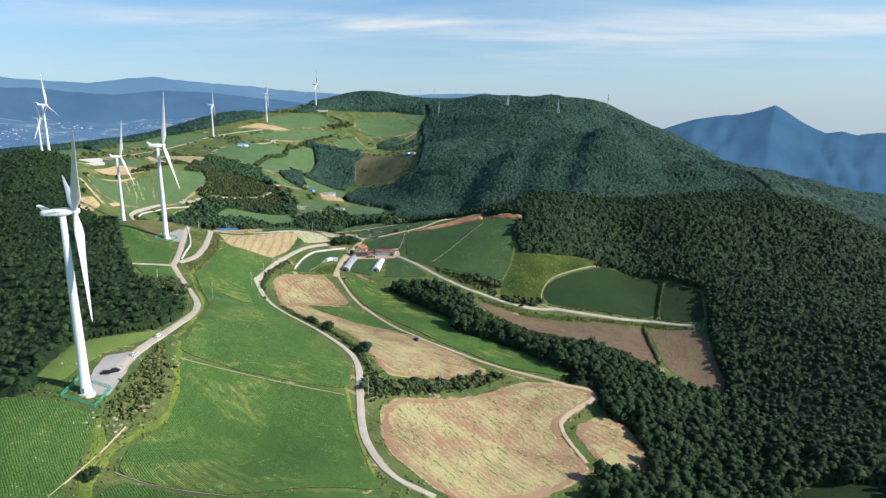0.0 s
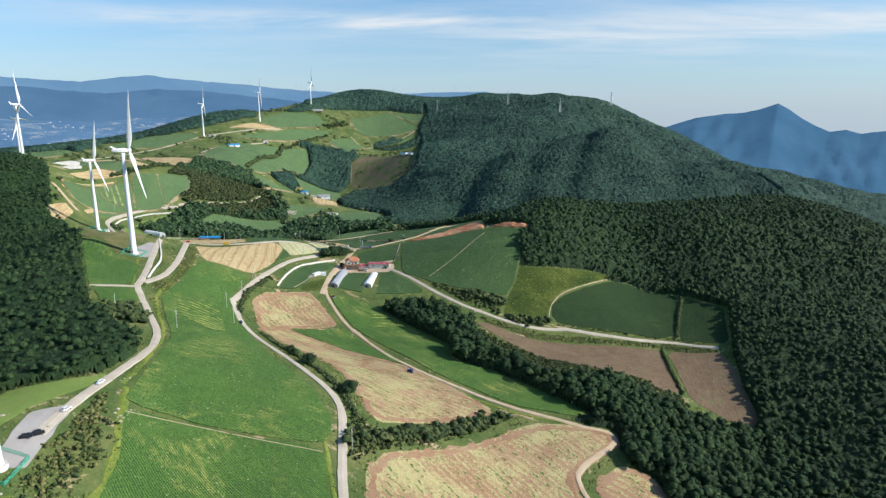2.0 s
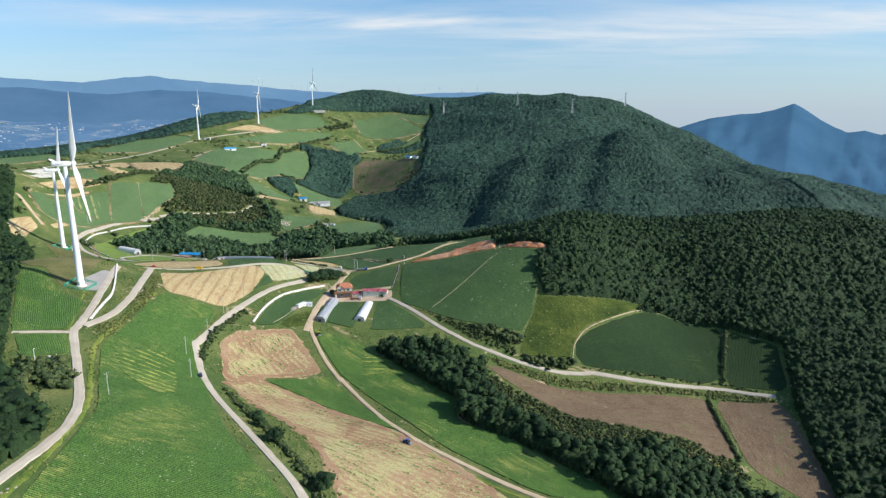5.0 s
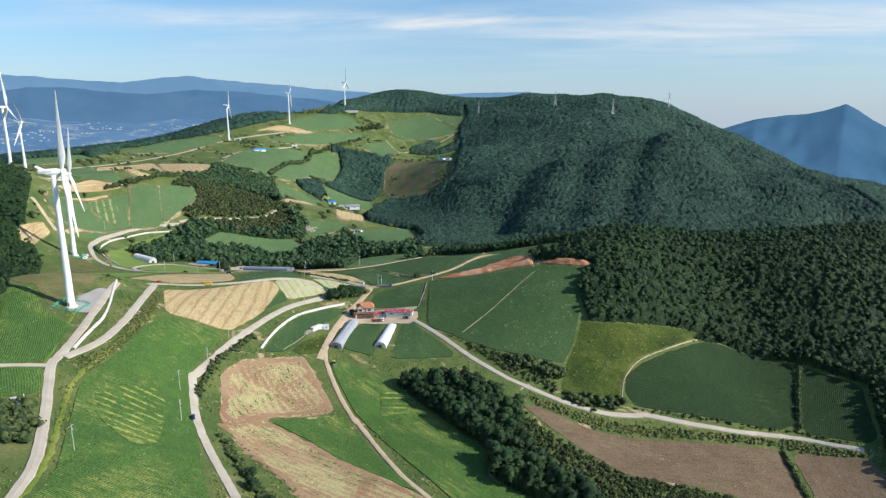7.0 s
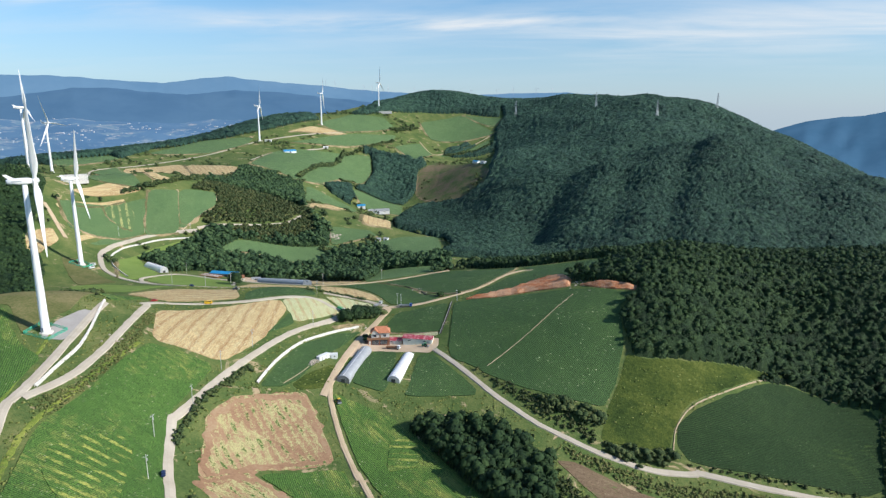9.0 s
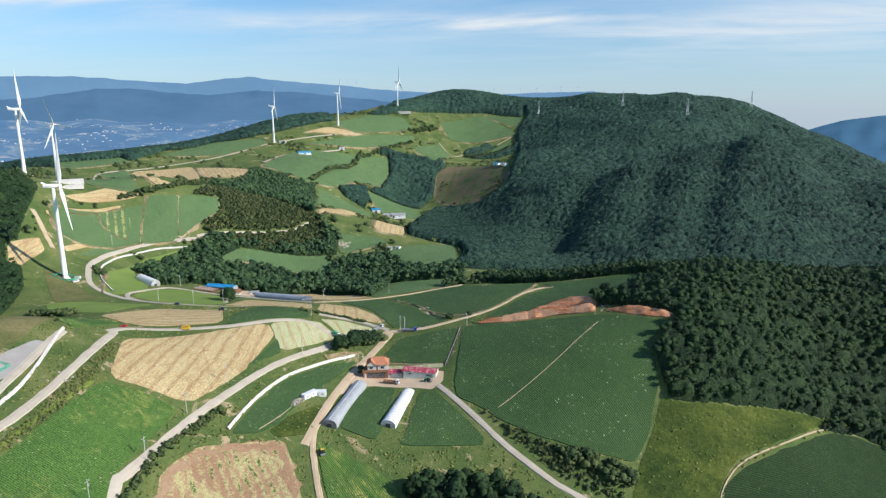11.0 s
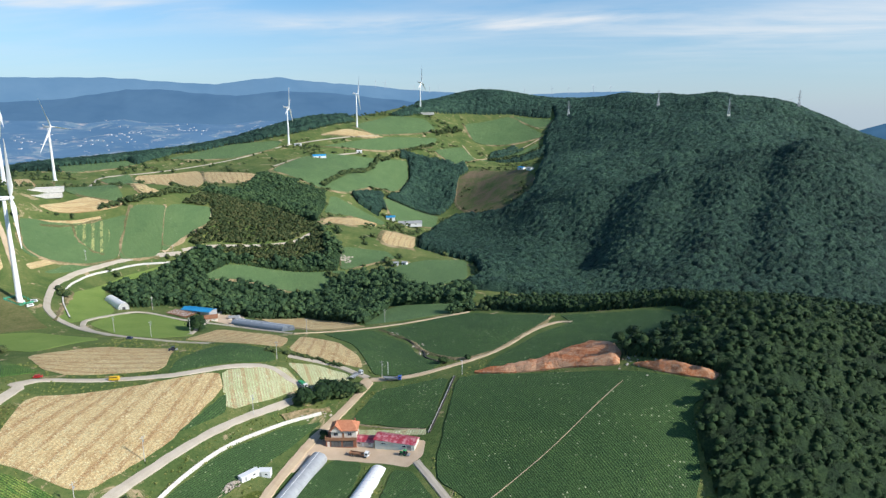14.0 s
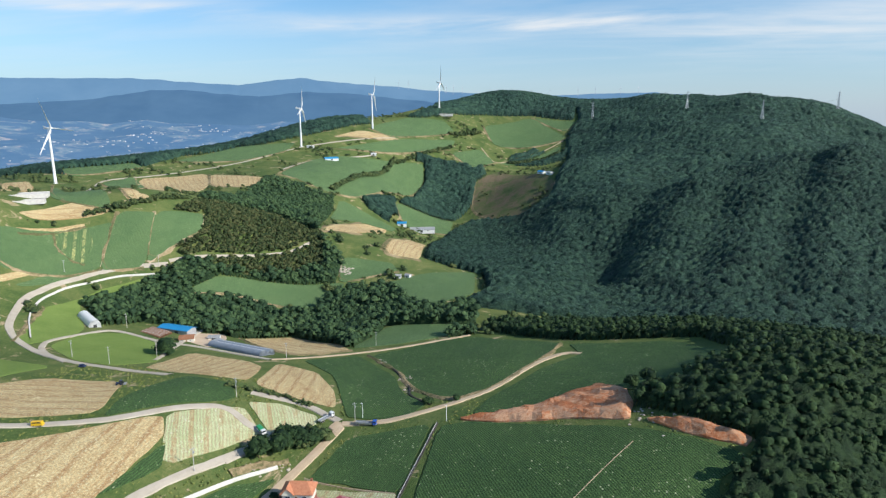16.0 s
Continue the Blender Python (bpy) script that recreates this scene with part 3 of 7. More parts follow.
def ground(x, y):
    """Height of the land: a tilted plain with hills and hollows, running out into lowland far away."""
    x, y = np.atleast_1d(np.asarray(x, float)), np.atleast_1d(np.asarray(y, float))
    z = PLAIN[0] + PLAIN[1] * x / 1000 + PLAIN[2] * y / 1000
    for hx, hy, r, a in HILLS:
        d = ((x - hx) ** 2 + (y - hy) ** 2) / (2 * r * r)
        near = d < 12
        z[near] += a * np.exp(-d[near])
    for depth, wide, line in GULLIES:
        xs, ys = [p[0] for p in line], [p[1] for p in line]
        near = (x > min(xs) - 3 * wide) & (x < max(xs) + 3 * wide) & (y > min(ys) - 3 * wide) & (y < max(ys) + 3 * wide)
        if near.any():
            z[near] -= 0.5 * depth * np.exp(-((from_line(x[near], y[near], line) / wide) ** 2))
    fold = np.sin(x / 52 + 2.2 * np.sin(y / 120)) * np.sin(y / 71 + 1.7 * np.sin(x / 140)) + 0.5 * np.sin(x / 23 + 1.5 * np.sin(y / 50)) * np.sin(y / 31 + 1)
    z += 6.0 * fold * smooth((y - 1150) / 150) * smooth((x + 60) / 200)
    far = np.maximum(np.maximum(smooth((-1150 - x) / 550), smooth((y - 2700) / 500)), smooth((x - 1700) / 600))
    away = np.hypot(x - 10, y - 250)
    low = -100 + 212 * np.clip((away - 2300) / 1750, 0, 1.1) - 640 * smooth((x - 200) / 1400)
    low += 16 * np.sin(x / 160 + 1) * np.sin(y / 210) + 9 * np.sin(x / 67) * np.sin(y / 93 + 2)
    return z * (1 - far) + low * far


def level(x, y):
    return float(ground(x, y)[0])


def link_mesh(name, verts, faces, mat, label="", category="", kind="", parent=None, smooth_faces=False):
    me = bpy.data.meshes.new(name)
    me.from_pydata([tuple(v) for v in verts], [], [tuple(f) for f in faces])
    for m in mat if isinstance(mat, list) else [mat]:
        me.materials.append(m)
    me.update()
    if smooth_faces:
        me.polygons.foreach_set("use_smooth", [True] * len(me.polygons))
    ob = tagged(new(name, me), label, category, "", kind)
    ob.parent = parent
    return ob


def stops(*spans):
    out = []
    for a, b, s in spans:
        out += list(np.arange(a, b, s))
    return np.array(out + [spans[-1][1]])


gx = stops((-5000, -1400, 120), (-1400, -620, 13), (-620, 330, 5), (330, 1400, 13), (1400, 5000, 120))
gy = stops((-500, 120, 30), (120, 960, 5), (960, 2700, 13), (2700, 5000, 60))
GX, GY = np.meshgrid(gx, gy)
GZ = ground(GX.ravel(), GY.ravel())
nx = len(gx)
quad = np.arange(nx - 1)[None, :] + nx * np.arange(len(gy) - 1)[:, None]
quad = quad.ravel()
FACES = np.stack([quad, quad + 1, quad + nx + 1, quad + nx], 1)
land = bpy.data.meshes.new("ground")
land.vertices.add(len(GZ))
land.vertices.foreach_set("co", np.stack([GX.ravel(), GY.ravel(), GZ], 1).astype(np.float32).ravel())
land.loops.add(FACES.size)
land.loops.foreach_set("vertex_index", FACES.ravel().astype(np.int32))
land.polygons.add(len(FACES))
land.polygons.foreach_set("loop_start", np.arange(0, FACES.size, 4, dtype=np.int32))
land.update(calc_edges=True)
land.polygons.foreach_set("use_smooth", [True] * len(FACES))
land.materials.append(GRASS)


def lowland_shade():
    """The valley floor many kilometres off: dim woods, pale fields, haze blue put into their colour; a glowing
    backdrop.
    """
    s = Shade("haze_blue_valley")
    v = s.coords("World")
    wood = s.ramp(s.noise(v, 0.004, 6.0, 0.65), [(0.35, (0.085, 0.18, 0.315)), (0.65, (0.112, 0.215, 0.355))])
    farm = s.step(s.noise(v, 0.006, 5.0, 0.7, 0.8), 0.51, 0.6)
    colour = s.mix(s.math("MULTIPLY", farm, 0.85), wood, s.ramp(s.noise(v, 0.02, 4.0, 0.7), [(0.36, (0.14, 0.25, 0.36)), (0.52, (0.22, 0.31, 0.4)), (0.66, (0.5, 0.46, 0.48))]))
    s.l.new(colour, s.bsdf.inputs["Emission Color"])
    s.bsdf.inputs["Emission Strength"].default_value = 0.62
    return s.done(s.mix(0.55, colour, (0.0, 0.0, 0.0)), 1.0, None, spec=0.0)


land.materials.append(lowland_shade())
mid_x, mid_y = GX.ravel()[FACES].mean(1), GY.ravel()[FACES].mean(1)
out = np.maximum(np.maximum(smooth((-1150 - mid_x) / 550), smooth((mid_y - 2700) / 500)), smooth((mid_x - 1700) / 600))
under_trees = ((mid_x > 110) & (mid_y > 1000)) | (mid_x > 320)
land.materials.append(HAZED_FLOOR)
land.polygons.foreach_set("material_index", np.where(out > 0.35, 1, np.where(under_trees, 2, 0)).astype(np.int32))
ground_sheet = tagged(new("ground", land), "rolling highland of rough green grass and weedy verges", "ground", "", "structure")


# haze blue put into the mountain colour, with a glow in place of airlight
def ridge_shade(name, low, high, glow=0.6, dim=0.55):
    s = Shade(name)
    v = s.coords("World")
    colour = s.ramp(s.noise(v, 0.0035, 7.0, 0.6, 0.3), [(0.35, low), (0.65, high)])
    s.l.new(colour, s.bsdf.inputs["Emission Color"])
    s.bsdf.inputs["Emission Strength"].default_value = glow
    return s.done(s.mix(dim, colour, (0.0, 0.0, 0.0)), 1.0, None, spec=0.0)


def far_range(radius, depth, foot, profile, mat, label, spurs=70.0, fade=1.3, rate=1.0):
    """A distant mountain range on an arc round the place, with spurs running down from its crest."""
    ang = np.arange(profile[0][0], profile[-1][0] + 0.01, 0.12)
    crest = np.interp(ang, [p[0] for p in profile], [p[1] for p in profile])
    verts, cols = [], 16
    for i, (a, c) in enumerate(zip(ang, crest)):
        c += 5 * noise.noise((a * 0.9, 3.1, radius * 0.01)) + 1.2 * noise.noise((a * 2.0, 1.1, 0))
        for j in range(cols):
            s = j / (cols - 1)
            r = radius - depth * s
            z = foot + (c - foot) * (1 - s) ** fade
            z += spurs * math.sin(math.pi * min(1, s * 1.15)) * (1.1 * abs(noise.noise((a * 0.33 * rate + s * 2.6, s * 0.8, radius * 0.003))) + 1.1 * abs(noise.noise((a * 0.3 * rate - s * 2.4, s * 0.7, 4.0))) - 0.5 + 0.25 * noise.noise((a * 0.9, s * 4.0, 2.0)))
            verts.append((10 + r * math.sin(radians(a)), 250 + r * math.cos(radians(a)), z))
    faces = [(i * cols + j, (i + 1) * cols + j, (i + 1) * cols + j + 1, i * cols + j + 1) for i in range(len(ang) - 1) for j in range(cols - 1)]
    return link_mesh("backdrop", verts, faces, mat, label, "mountains", "structure", None, True)


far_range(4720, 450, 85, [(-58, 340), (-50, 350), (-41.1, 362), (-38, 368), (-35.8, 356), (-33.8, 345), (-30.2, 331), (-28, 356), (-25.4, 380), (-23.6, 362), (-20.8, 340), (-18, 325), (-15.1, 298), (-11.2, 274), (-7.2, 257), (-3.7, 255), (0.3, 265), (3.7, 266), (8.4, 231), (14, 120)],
          ridge_shade("pale_haze_range", (0.135, 0.27, 0.445), (0.16, 0.3, 0.475), 0.78, 0.82), "hazy pale blue mountain range on the horizon", 5.0, 0.8)
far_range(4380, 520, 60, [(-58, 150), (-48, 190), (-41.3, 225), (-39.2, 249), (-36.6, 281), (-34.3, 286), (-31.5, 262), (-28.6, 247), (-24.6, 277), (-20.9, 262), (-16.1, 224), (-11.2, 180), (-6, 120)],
          ridge_shade("haze_blue_range", (0.085, 0.185, 0.33), (0.105, 0.215, 0.365), 0.76, 0.82), "hazy blue wooded range behind the valley", 12.0, 0.8)
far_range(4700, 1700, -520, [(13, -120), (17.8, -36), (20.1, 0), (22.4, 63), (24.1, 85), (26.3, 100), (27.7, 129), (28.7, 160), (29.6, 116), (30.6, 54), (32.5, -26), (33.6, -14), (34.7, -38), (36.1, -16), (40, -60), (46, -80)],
          ridge_shade("haze_blue_peak", (0.052, 0.135, 0.24), (0.068, 0.16, 0.275), 0.76, 0.66), "hazy blue pointed mountain with steep wooded spurs", 70.0, 0.95, 1.5)


# ---- fields, roads and walls ----
from mathutils.geometry import delaunay_2d_cdt

FIELDS = [
    ("upland", "crop_strip", [(-799, 1268), (-527, 1076), (-497, 1051), (-493, 1039), (-554, 1023)]),
    ("tan", "stubble_strip", [(-523, 925), (-523, 957), (-496, 1010), (-492, 1007), (-517, 950), (-518, 921)]),
    ("tan", "stubble_strip", [(-476, 887), (-480, 928), (-470, 959), (-454, 970), (-465, 953), (-473, 920), (-469, 885)]),
    ("upland", "crop_strip", [(-464, 894), (-469, 927), (-454, 968), (-458, 946), (-461, 900)]),
    ("bolted", "bolted_patch", [(-504, 980), (-487, 1007), (-473, 995), (-462, 970), (-475, 965), (-491, 968)]),
    ("green", "cabbage_field", [(-210, 570), (-210, 597), (-192, 601), (-172, 601), (-172, 550), (-149, 505), (-107, 429), (-68, 383), (-57, 359), (-57, 339), (-149, 331), (-153, 366), (-162, 418), (-193, 477), (-203, 497)]),
    ("green", "cabbage_field", [(-147, 328), (-57, 337), (-48, 301), (-35, 259), (-26, 242), (-85, 219), (-135, 233), (-138, 251), (-132, 272), (-136, 301)]),
    ("grass", "meadow_strip", [(-195, 278), (-202, 324), (-170, 346), (-167, 353), (-165, 340), (-179, 310), (-182, 279)]),
    ("green", "cabbage_field", [(-301, 573), (-302, 584), (-291, 587), (-277, 573), (-258, 558), (-243, 552), (-235, 528), (-228, 507), (-243, 492), (-248, 487), (-278, 535)]),
    ("green", "cabbage_field", [(-245, 486), (-221, 501), (-207, 478), (-226, 461)]),
    ("tan", "stubble_field", [(-211, 602), (-237, 650), (-209, 683), (-177, 721), (-166, 706), (-164, 666), (-163, 648), (-171, 608)]),
    ("lettuce", "lettuce_field", [(-177, 723), (-152, 752), (-133, 737), (-155, 690)]),
    ("lettuce", "lettuce_field", [(-153, 758), (-138, 768), (-115, 766), (-113, 758), (-124, 746), (-131, 740)]),
    ("dark", "cabbage_field", [(-164, 662), (-163, 704), (-155, 690), (-159, 672)]),
    ("tan", "stubble_field", [(-302, 713), (-275, 747), (-229, 754), (-205, 709), (-249, 686), (-265, 688)]),
    ("dark", "cabbage_field", [(-200, 706), (-208, 727), (-207, 779), (-174, 774), (-161, 759), (-162, 751), (-182, 731)]),
    ("grass", "meadow", [(-354, 820), (-362, 861), (-339, 883), (-293, 865), (-260, 819), (-274, 793), (-305, 794)]),
    ("tan", "stubble_field", [(-254, 798), (-262, 857), (-207, 846), (-188, 832), (-172, 789), (-192, 785), (-227, 789)]),
    ("tan", "stubble_field", [(-187, 850), (-151, 838), (-124, 806), (-110, 779), (-137, 779), (-165, 784)]),
    ("tan", "stubble_field", [(-272, 937), (-238, 969), (-180, 940), (-159, 916), (-187, 883), (-219, 900)]),
    ("dark", "cabbage_field", [(-177, 868), (-144, 896), (-97, 844), (-81, 811), (-60, 792), (-67, 774), (-88, 770), (-101, 771), (-116, 798), (-138, 837)]),
    ("dark", "cabbage_field", [(-136, 898), (-92, 946), (-69, 960), (5, 923), (1, 888), (-12, 855), (-29, 818), (-49, 800), (-78, 822), (-101, 861)]),
    ("upland", "cabbage_field", [(-163, 922), (-158, 1000), (-72, 999), (-68, 980), (-122, 941)]),
    ("dark", "cabbage_field", [(22, 883), (11, 919), (85, 901), (113, 833), (81, 810), (72, 786), (48, 790), (17, 794), (-11, 776), (-31, 776), (-25, 804), (-1, 852)]),
    ("dark", "cabbage_field", [(-45, 763), (-29, 768), (48, 749), (96, 727), (80, 715), (79, 680), (70, 650), (62, 636), (35, 638), (11, 644), (-8, 653), (-40, 676)]),
    ("dark", "cabbage_field", [(-98, 717), (-91, 751), (-50, 766), (-50, 711), (-86, 718)]),
    ("dark", "cabbage_field", [(-99, 651), (-93, 683), (-77, 682), (-74, 636), (-75, 625), (-96, 629)]),
    ("dark", "cabbage_field", [(-61, 635), (-61, 679), (-51, 679), (-14, 636), (-61, 625)]),
    ("green", "cabbage_field", [(-106, 616), (-67, 603), (-41, 582), (5, 528), (7, 499), (39, 480), (75, 446), (104, 422), (48, 433), (-2, 468), (-47, 524), (-76, 562)]),
    ("green", "cabbage_field", [(-120, 536), (-82, 555), (-53, 514), (-26, 480), (-67, 504), (-93, 524)]),
    ("tanw", "harvested_field", [(-158, 562), (-153, 586), (-120, 611), (-100, 581), (-86, 559), (-123, 537), (-139, 514)]),
    ("tanw", "harvested_field", [(-139.5, 516), (-122.5, 536), (-93, 521), (-32, 483), (-10, 464), (35, 425), (-3, 397), (-35, 372), (-48, 400), (-56, 421), (-79, 460), (-110, 488)]),
    ("tanw", "harvested_field", [(-36, 329), (-29, 347), (54, 417), (105, 416), (105, 407), (72, 378), (74, 360), (87, 336), (71, 314), (34, 278), (12, 256), (-8, 262), (-25, 280), (-33, 300)]),
    ("tanw", "harvested_field", [(84, 372), (104, 389), (122, 386), (131, 360), (121, 343), (99, 333), (90, 353)]),
    ("brown", "ploughed_field", [(30, 588), (41, 590), (76, 579), (193, 592), (196, 587), (189, 521), (169, 519), (163, 534), (113, 532), (84, 527), (52, 562)]),
    ("brown", "ploughed_field", [(203, 592), (248, 584), (249, 567), (242, 499), (230, 488), (196, 514)]),
    ("dark", "cabbage_field", [(106, 634), (118, 645), (146, 663), (174, 684), (194, 690), (243, 677), (217, 613), (109, 611), (103, 622)]),
    ("dark", "cabbage_field", [(246, 673), (277, 648), (260, 594), (220, 612)]),
    ("lime", "overgrown_meadow", [(64, 635), (72, 652), (80, 673), (90, 671), (125, 677), (167, 690), (193, 697), (173, 688), (145, 667), (116, 649), (104, 634), (97, 616), (57, 612)]),
    ("dark", "cabbage_field", [(-145, 601), (-144, 628), (-140, 661), (-126, 698), (-112, 714), (-115, 693), (-119, 665), (-123, 644), (-126, 633), (-128, 619), (-134, 608)]),
    ("upland", "cabbage_field", [(-531, 940), (-473, 1033), (-449, 976), (-486, 896)]),
    ("upland", "cabbage_field", [(-480, 1042), (-451, 1068), (-420, 1001), (-449, 973)]),
    ("upland", "cabbage_field", [(-453, 1068), (-424, 1114), (-408, 1083), (-419, 1003)]),
    ("tan", "stubble_field", [(-778, 1422), (-704, 1527), (-609, 1389), (-504, 1119)]),
    ("tan", "stubble_field", [(-692, 1519), (-556, 1488), (-536, 1426), (-604, 1389)]),
    ("tan", "stubble_field", [(-541, 974), (-527, 1031), (-493, 1049), (-488, 1034), (-527, 979)]),
    ("tan", "stubble_field", [(-722, 1287), (-511, 1099), (-471, 1087), (-489, 1062)]),
    ("upland", "cabbage_field", [(-909, 1386), (-861, 1517), (-824, 1497), (-842, 1344)]),
    ("upland", "cabbage_field", [(-778, 1343), (-788, 1430), (-699, 1352), (-729, 1309)]),
    ("upland", "cabbage_field", [(-815, 1571), (-784, 1755), (-675, 1834), (-667, 1772), (-704, 1650)]),
    ("upland", "cabbage_field", [(-559, 1534), (-584, 1728), (-562, 1811), (-404, 1972), (-385, 1906), (-412, 1583), (-461, 1519)]),
    ("upland", "cabbage_field", [(-434, 1526), (-331, 1539), (-327, 1507), (-368, 1463), (-379, 1360)]),
    ("upland", "cabbage_field", [(-374, 1662), (-279, 1770), (-255, 1633), (-323, 1571)]),
    ("tan", "stubble_field", [(-330, 1228), (-364, 1456), (-333, 1504), (-288, 1265)]),
    ("tan", "stubble_field", [(-241, 1230), (-295, 1490), (-253, 1467), (-192, 1226), (-228, 1211)]),
    ("upland", "cabbage_field", [(-276, 1174), (-218, 1188), (-203, 1168), (-257, 1114)]),
    ("upland", "cabbage_field", [(-371, 989), (-359, 1041), (-251, 1120), (-245, 1081), (-260, 1045), (-336, 1026)]),
    ("upland", "cabbage_field", [(-208, 1118), (-168, 1178), (-120, 1220), (-98, 1111), (-133, 1057), (-171, 1094)]),
    ("upland", "cabbage_field", [(-323, 2333), (-188, 2417), (-70, 2292), (-271, 2231)]),
    ("upland", "cabbage_field", [(-189, 2418), (-54, 2387), (-82, 2328)]),
    ("upland", "cabbage_field", [(-563, 2019), (-526, 2220), (-428, 2271), (-384, 2229), (-494, 2007)]),
    ("upland", "cabbage_field", [(-588, 1851), (-511, 1970), (-370, 2179), (-366, 2094), (-470, 1944)]),
    ("tan", "bare_slope", [(-615, 1921), (-572, 1991), (-486, 2019), (-496, 1989)]),
    ("upland", "cabbage_field", [(-359, 2074), (-300, 2181), (-250, 2115), (-287, 2027)]),
    ("upland", "cabbage_field", [(-246, 2115), (-94, 2259), (-85, 2214), (-223, 2125)]),
    ("cleared", "overgrown_slope", [(-269, 1967), (-227, 2044), (-102, 1896), (-71, 1830), (-79, 1779), (-128, 1739), (-192, 1758), (-258, 1856)]),
    ("grass", "meadow", [(-377, 814), (-430, 889), (-432, 954), (-406, 999), (-408, 979), (-427, 943), (-421, 917), (-372, 871), (-359, 846), (-367, 814)]),
    ("green", "cabbage_field", [(-365, 723), (-281, 688), (-262, 683), (-261, 641), (-281, 647)]),
    ("grass", "meadow", [(-388, 759), (-363, 780), (-296, 770), (-306, 721), (-357, 731)]),
    ("tan", "bare_slope", [(-878, 1248), (-848, 1269), (-794, 1229), (-595, 1006)]),
    ("tan", "stubble_field", [(-495, 842), (-491, 876), (-473, 862), (-464, 817), (-475, 819)]),
    ("lime", "kitchen_garden", [(-129, 613), (-126, 626), (-115, 645), (-110, 646), (-110, 619), (-124, 610)]),
    ("soil", "road_bank", [(-38, 770), (-16, 777), (4, 784), (20, 799), (33, 805), (47, 792), (51, 771), (48, 755), (19, 764), (-15, 765)]),
    ("soil", "road_bank", [(54, 754), (69, 753), (97, 738), (93, 733), (72, 740)]),
    ("gravel", "turbine_pad", [(-170, 275), (-174, 292), (-176, 306), (-167, 317), (-163, 314), (-161, 294), (-159, 277), (-165, 274)]),
    ("knoll", "overgrown_knoll", [(-450, 832), (-438, 842), (-415, 824), (-386, 806), (-366, 794), (-384, 766), (-416, 796)]),
    ("knoll", "overgrown_knoll", [(-304, 590), (-292, 591), (-278, 578), (-268, 571), (-266, 606), (-275, 632), (-282, 665), (-300, 672), (-322, 640), (-326, 605)]),
    ("gravel", "turbine_pad", [(-257, 570), (-263, 590), (-262, 613), (-255, 615), (-249, 592), (-246, 573)]),
    ("gravel", "farm_yard", [(-110, 664), (-112, 690), (-104, 712), (-50, 703), (-49, 691), (-54, 682), (-66, 684), (-93, 683), (-103, 678), (-106, 664)]),
    ("gravel", "farm_yard", [(-289, 890), (-305, 923), (-289, 940), (-266, 907), (-265, 882)]),
    ("green", "cabbage_field", [(-240, 268), (-199, 262), (-175, 263), (-156, 261), (-151, 233), (-147, 214), (-149, 175), (-240, 175)]),
    ("green", "cabbage_field", [(-133, 229), (-85, 215), (-24, 239), (-8, 205), (-20, 170), (-133, 170)]),
    ("green", "cabbage_field", [(196, 318), (214, 337), (234, 339), (258, 331), (270, 300), (200, 300)]),
    ("yellowed", "yellowed_crop", [(-190, 489), (-188, 505), (-176, 521), (-165, 507), (-156, 488), (-147, 466), (-154, 456), (-180, 472)]),
    ("yellowed", "yellowed_crop", [(-62, 582), (-47, 588), (-43, 562), (-58, 556)]),
    ("lettuce", "flower_strip", [(-92, 712.6), (-70, 712.5), (-51.5, 711.3), (-50.6, 706.8), (-70, 707.5), (-89, 708)]),
]


def settle(kind, name, poly):
    """The crop on the far eastern slope gets a darker colour for its grazing sun; the pads by the ridge turbines are
    grey gravel.
    """
    x, y = sum(p[0] for p in poly) / len(poly), sum(p[1] for p in poly) / len(poly)
    if kind in ("dark", "green") and x > 85 and y < 720:
        kind = "deep"
    if name == "turbine_pad":
        kind = "pad"
    return kind, name, poly


FIELDS = [settle(*f) for f in FIELDS]
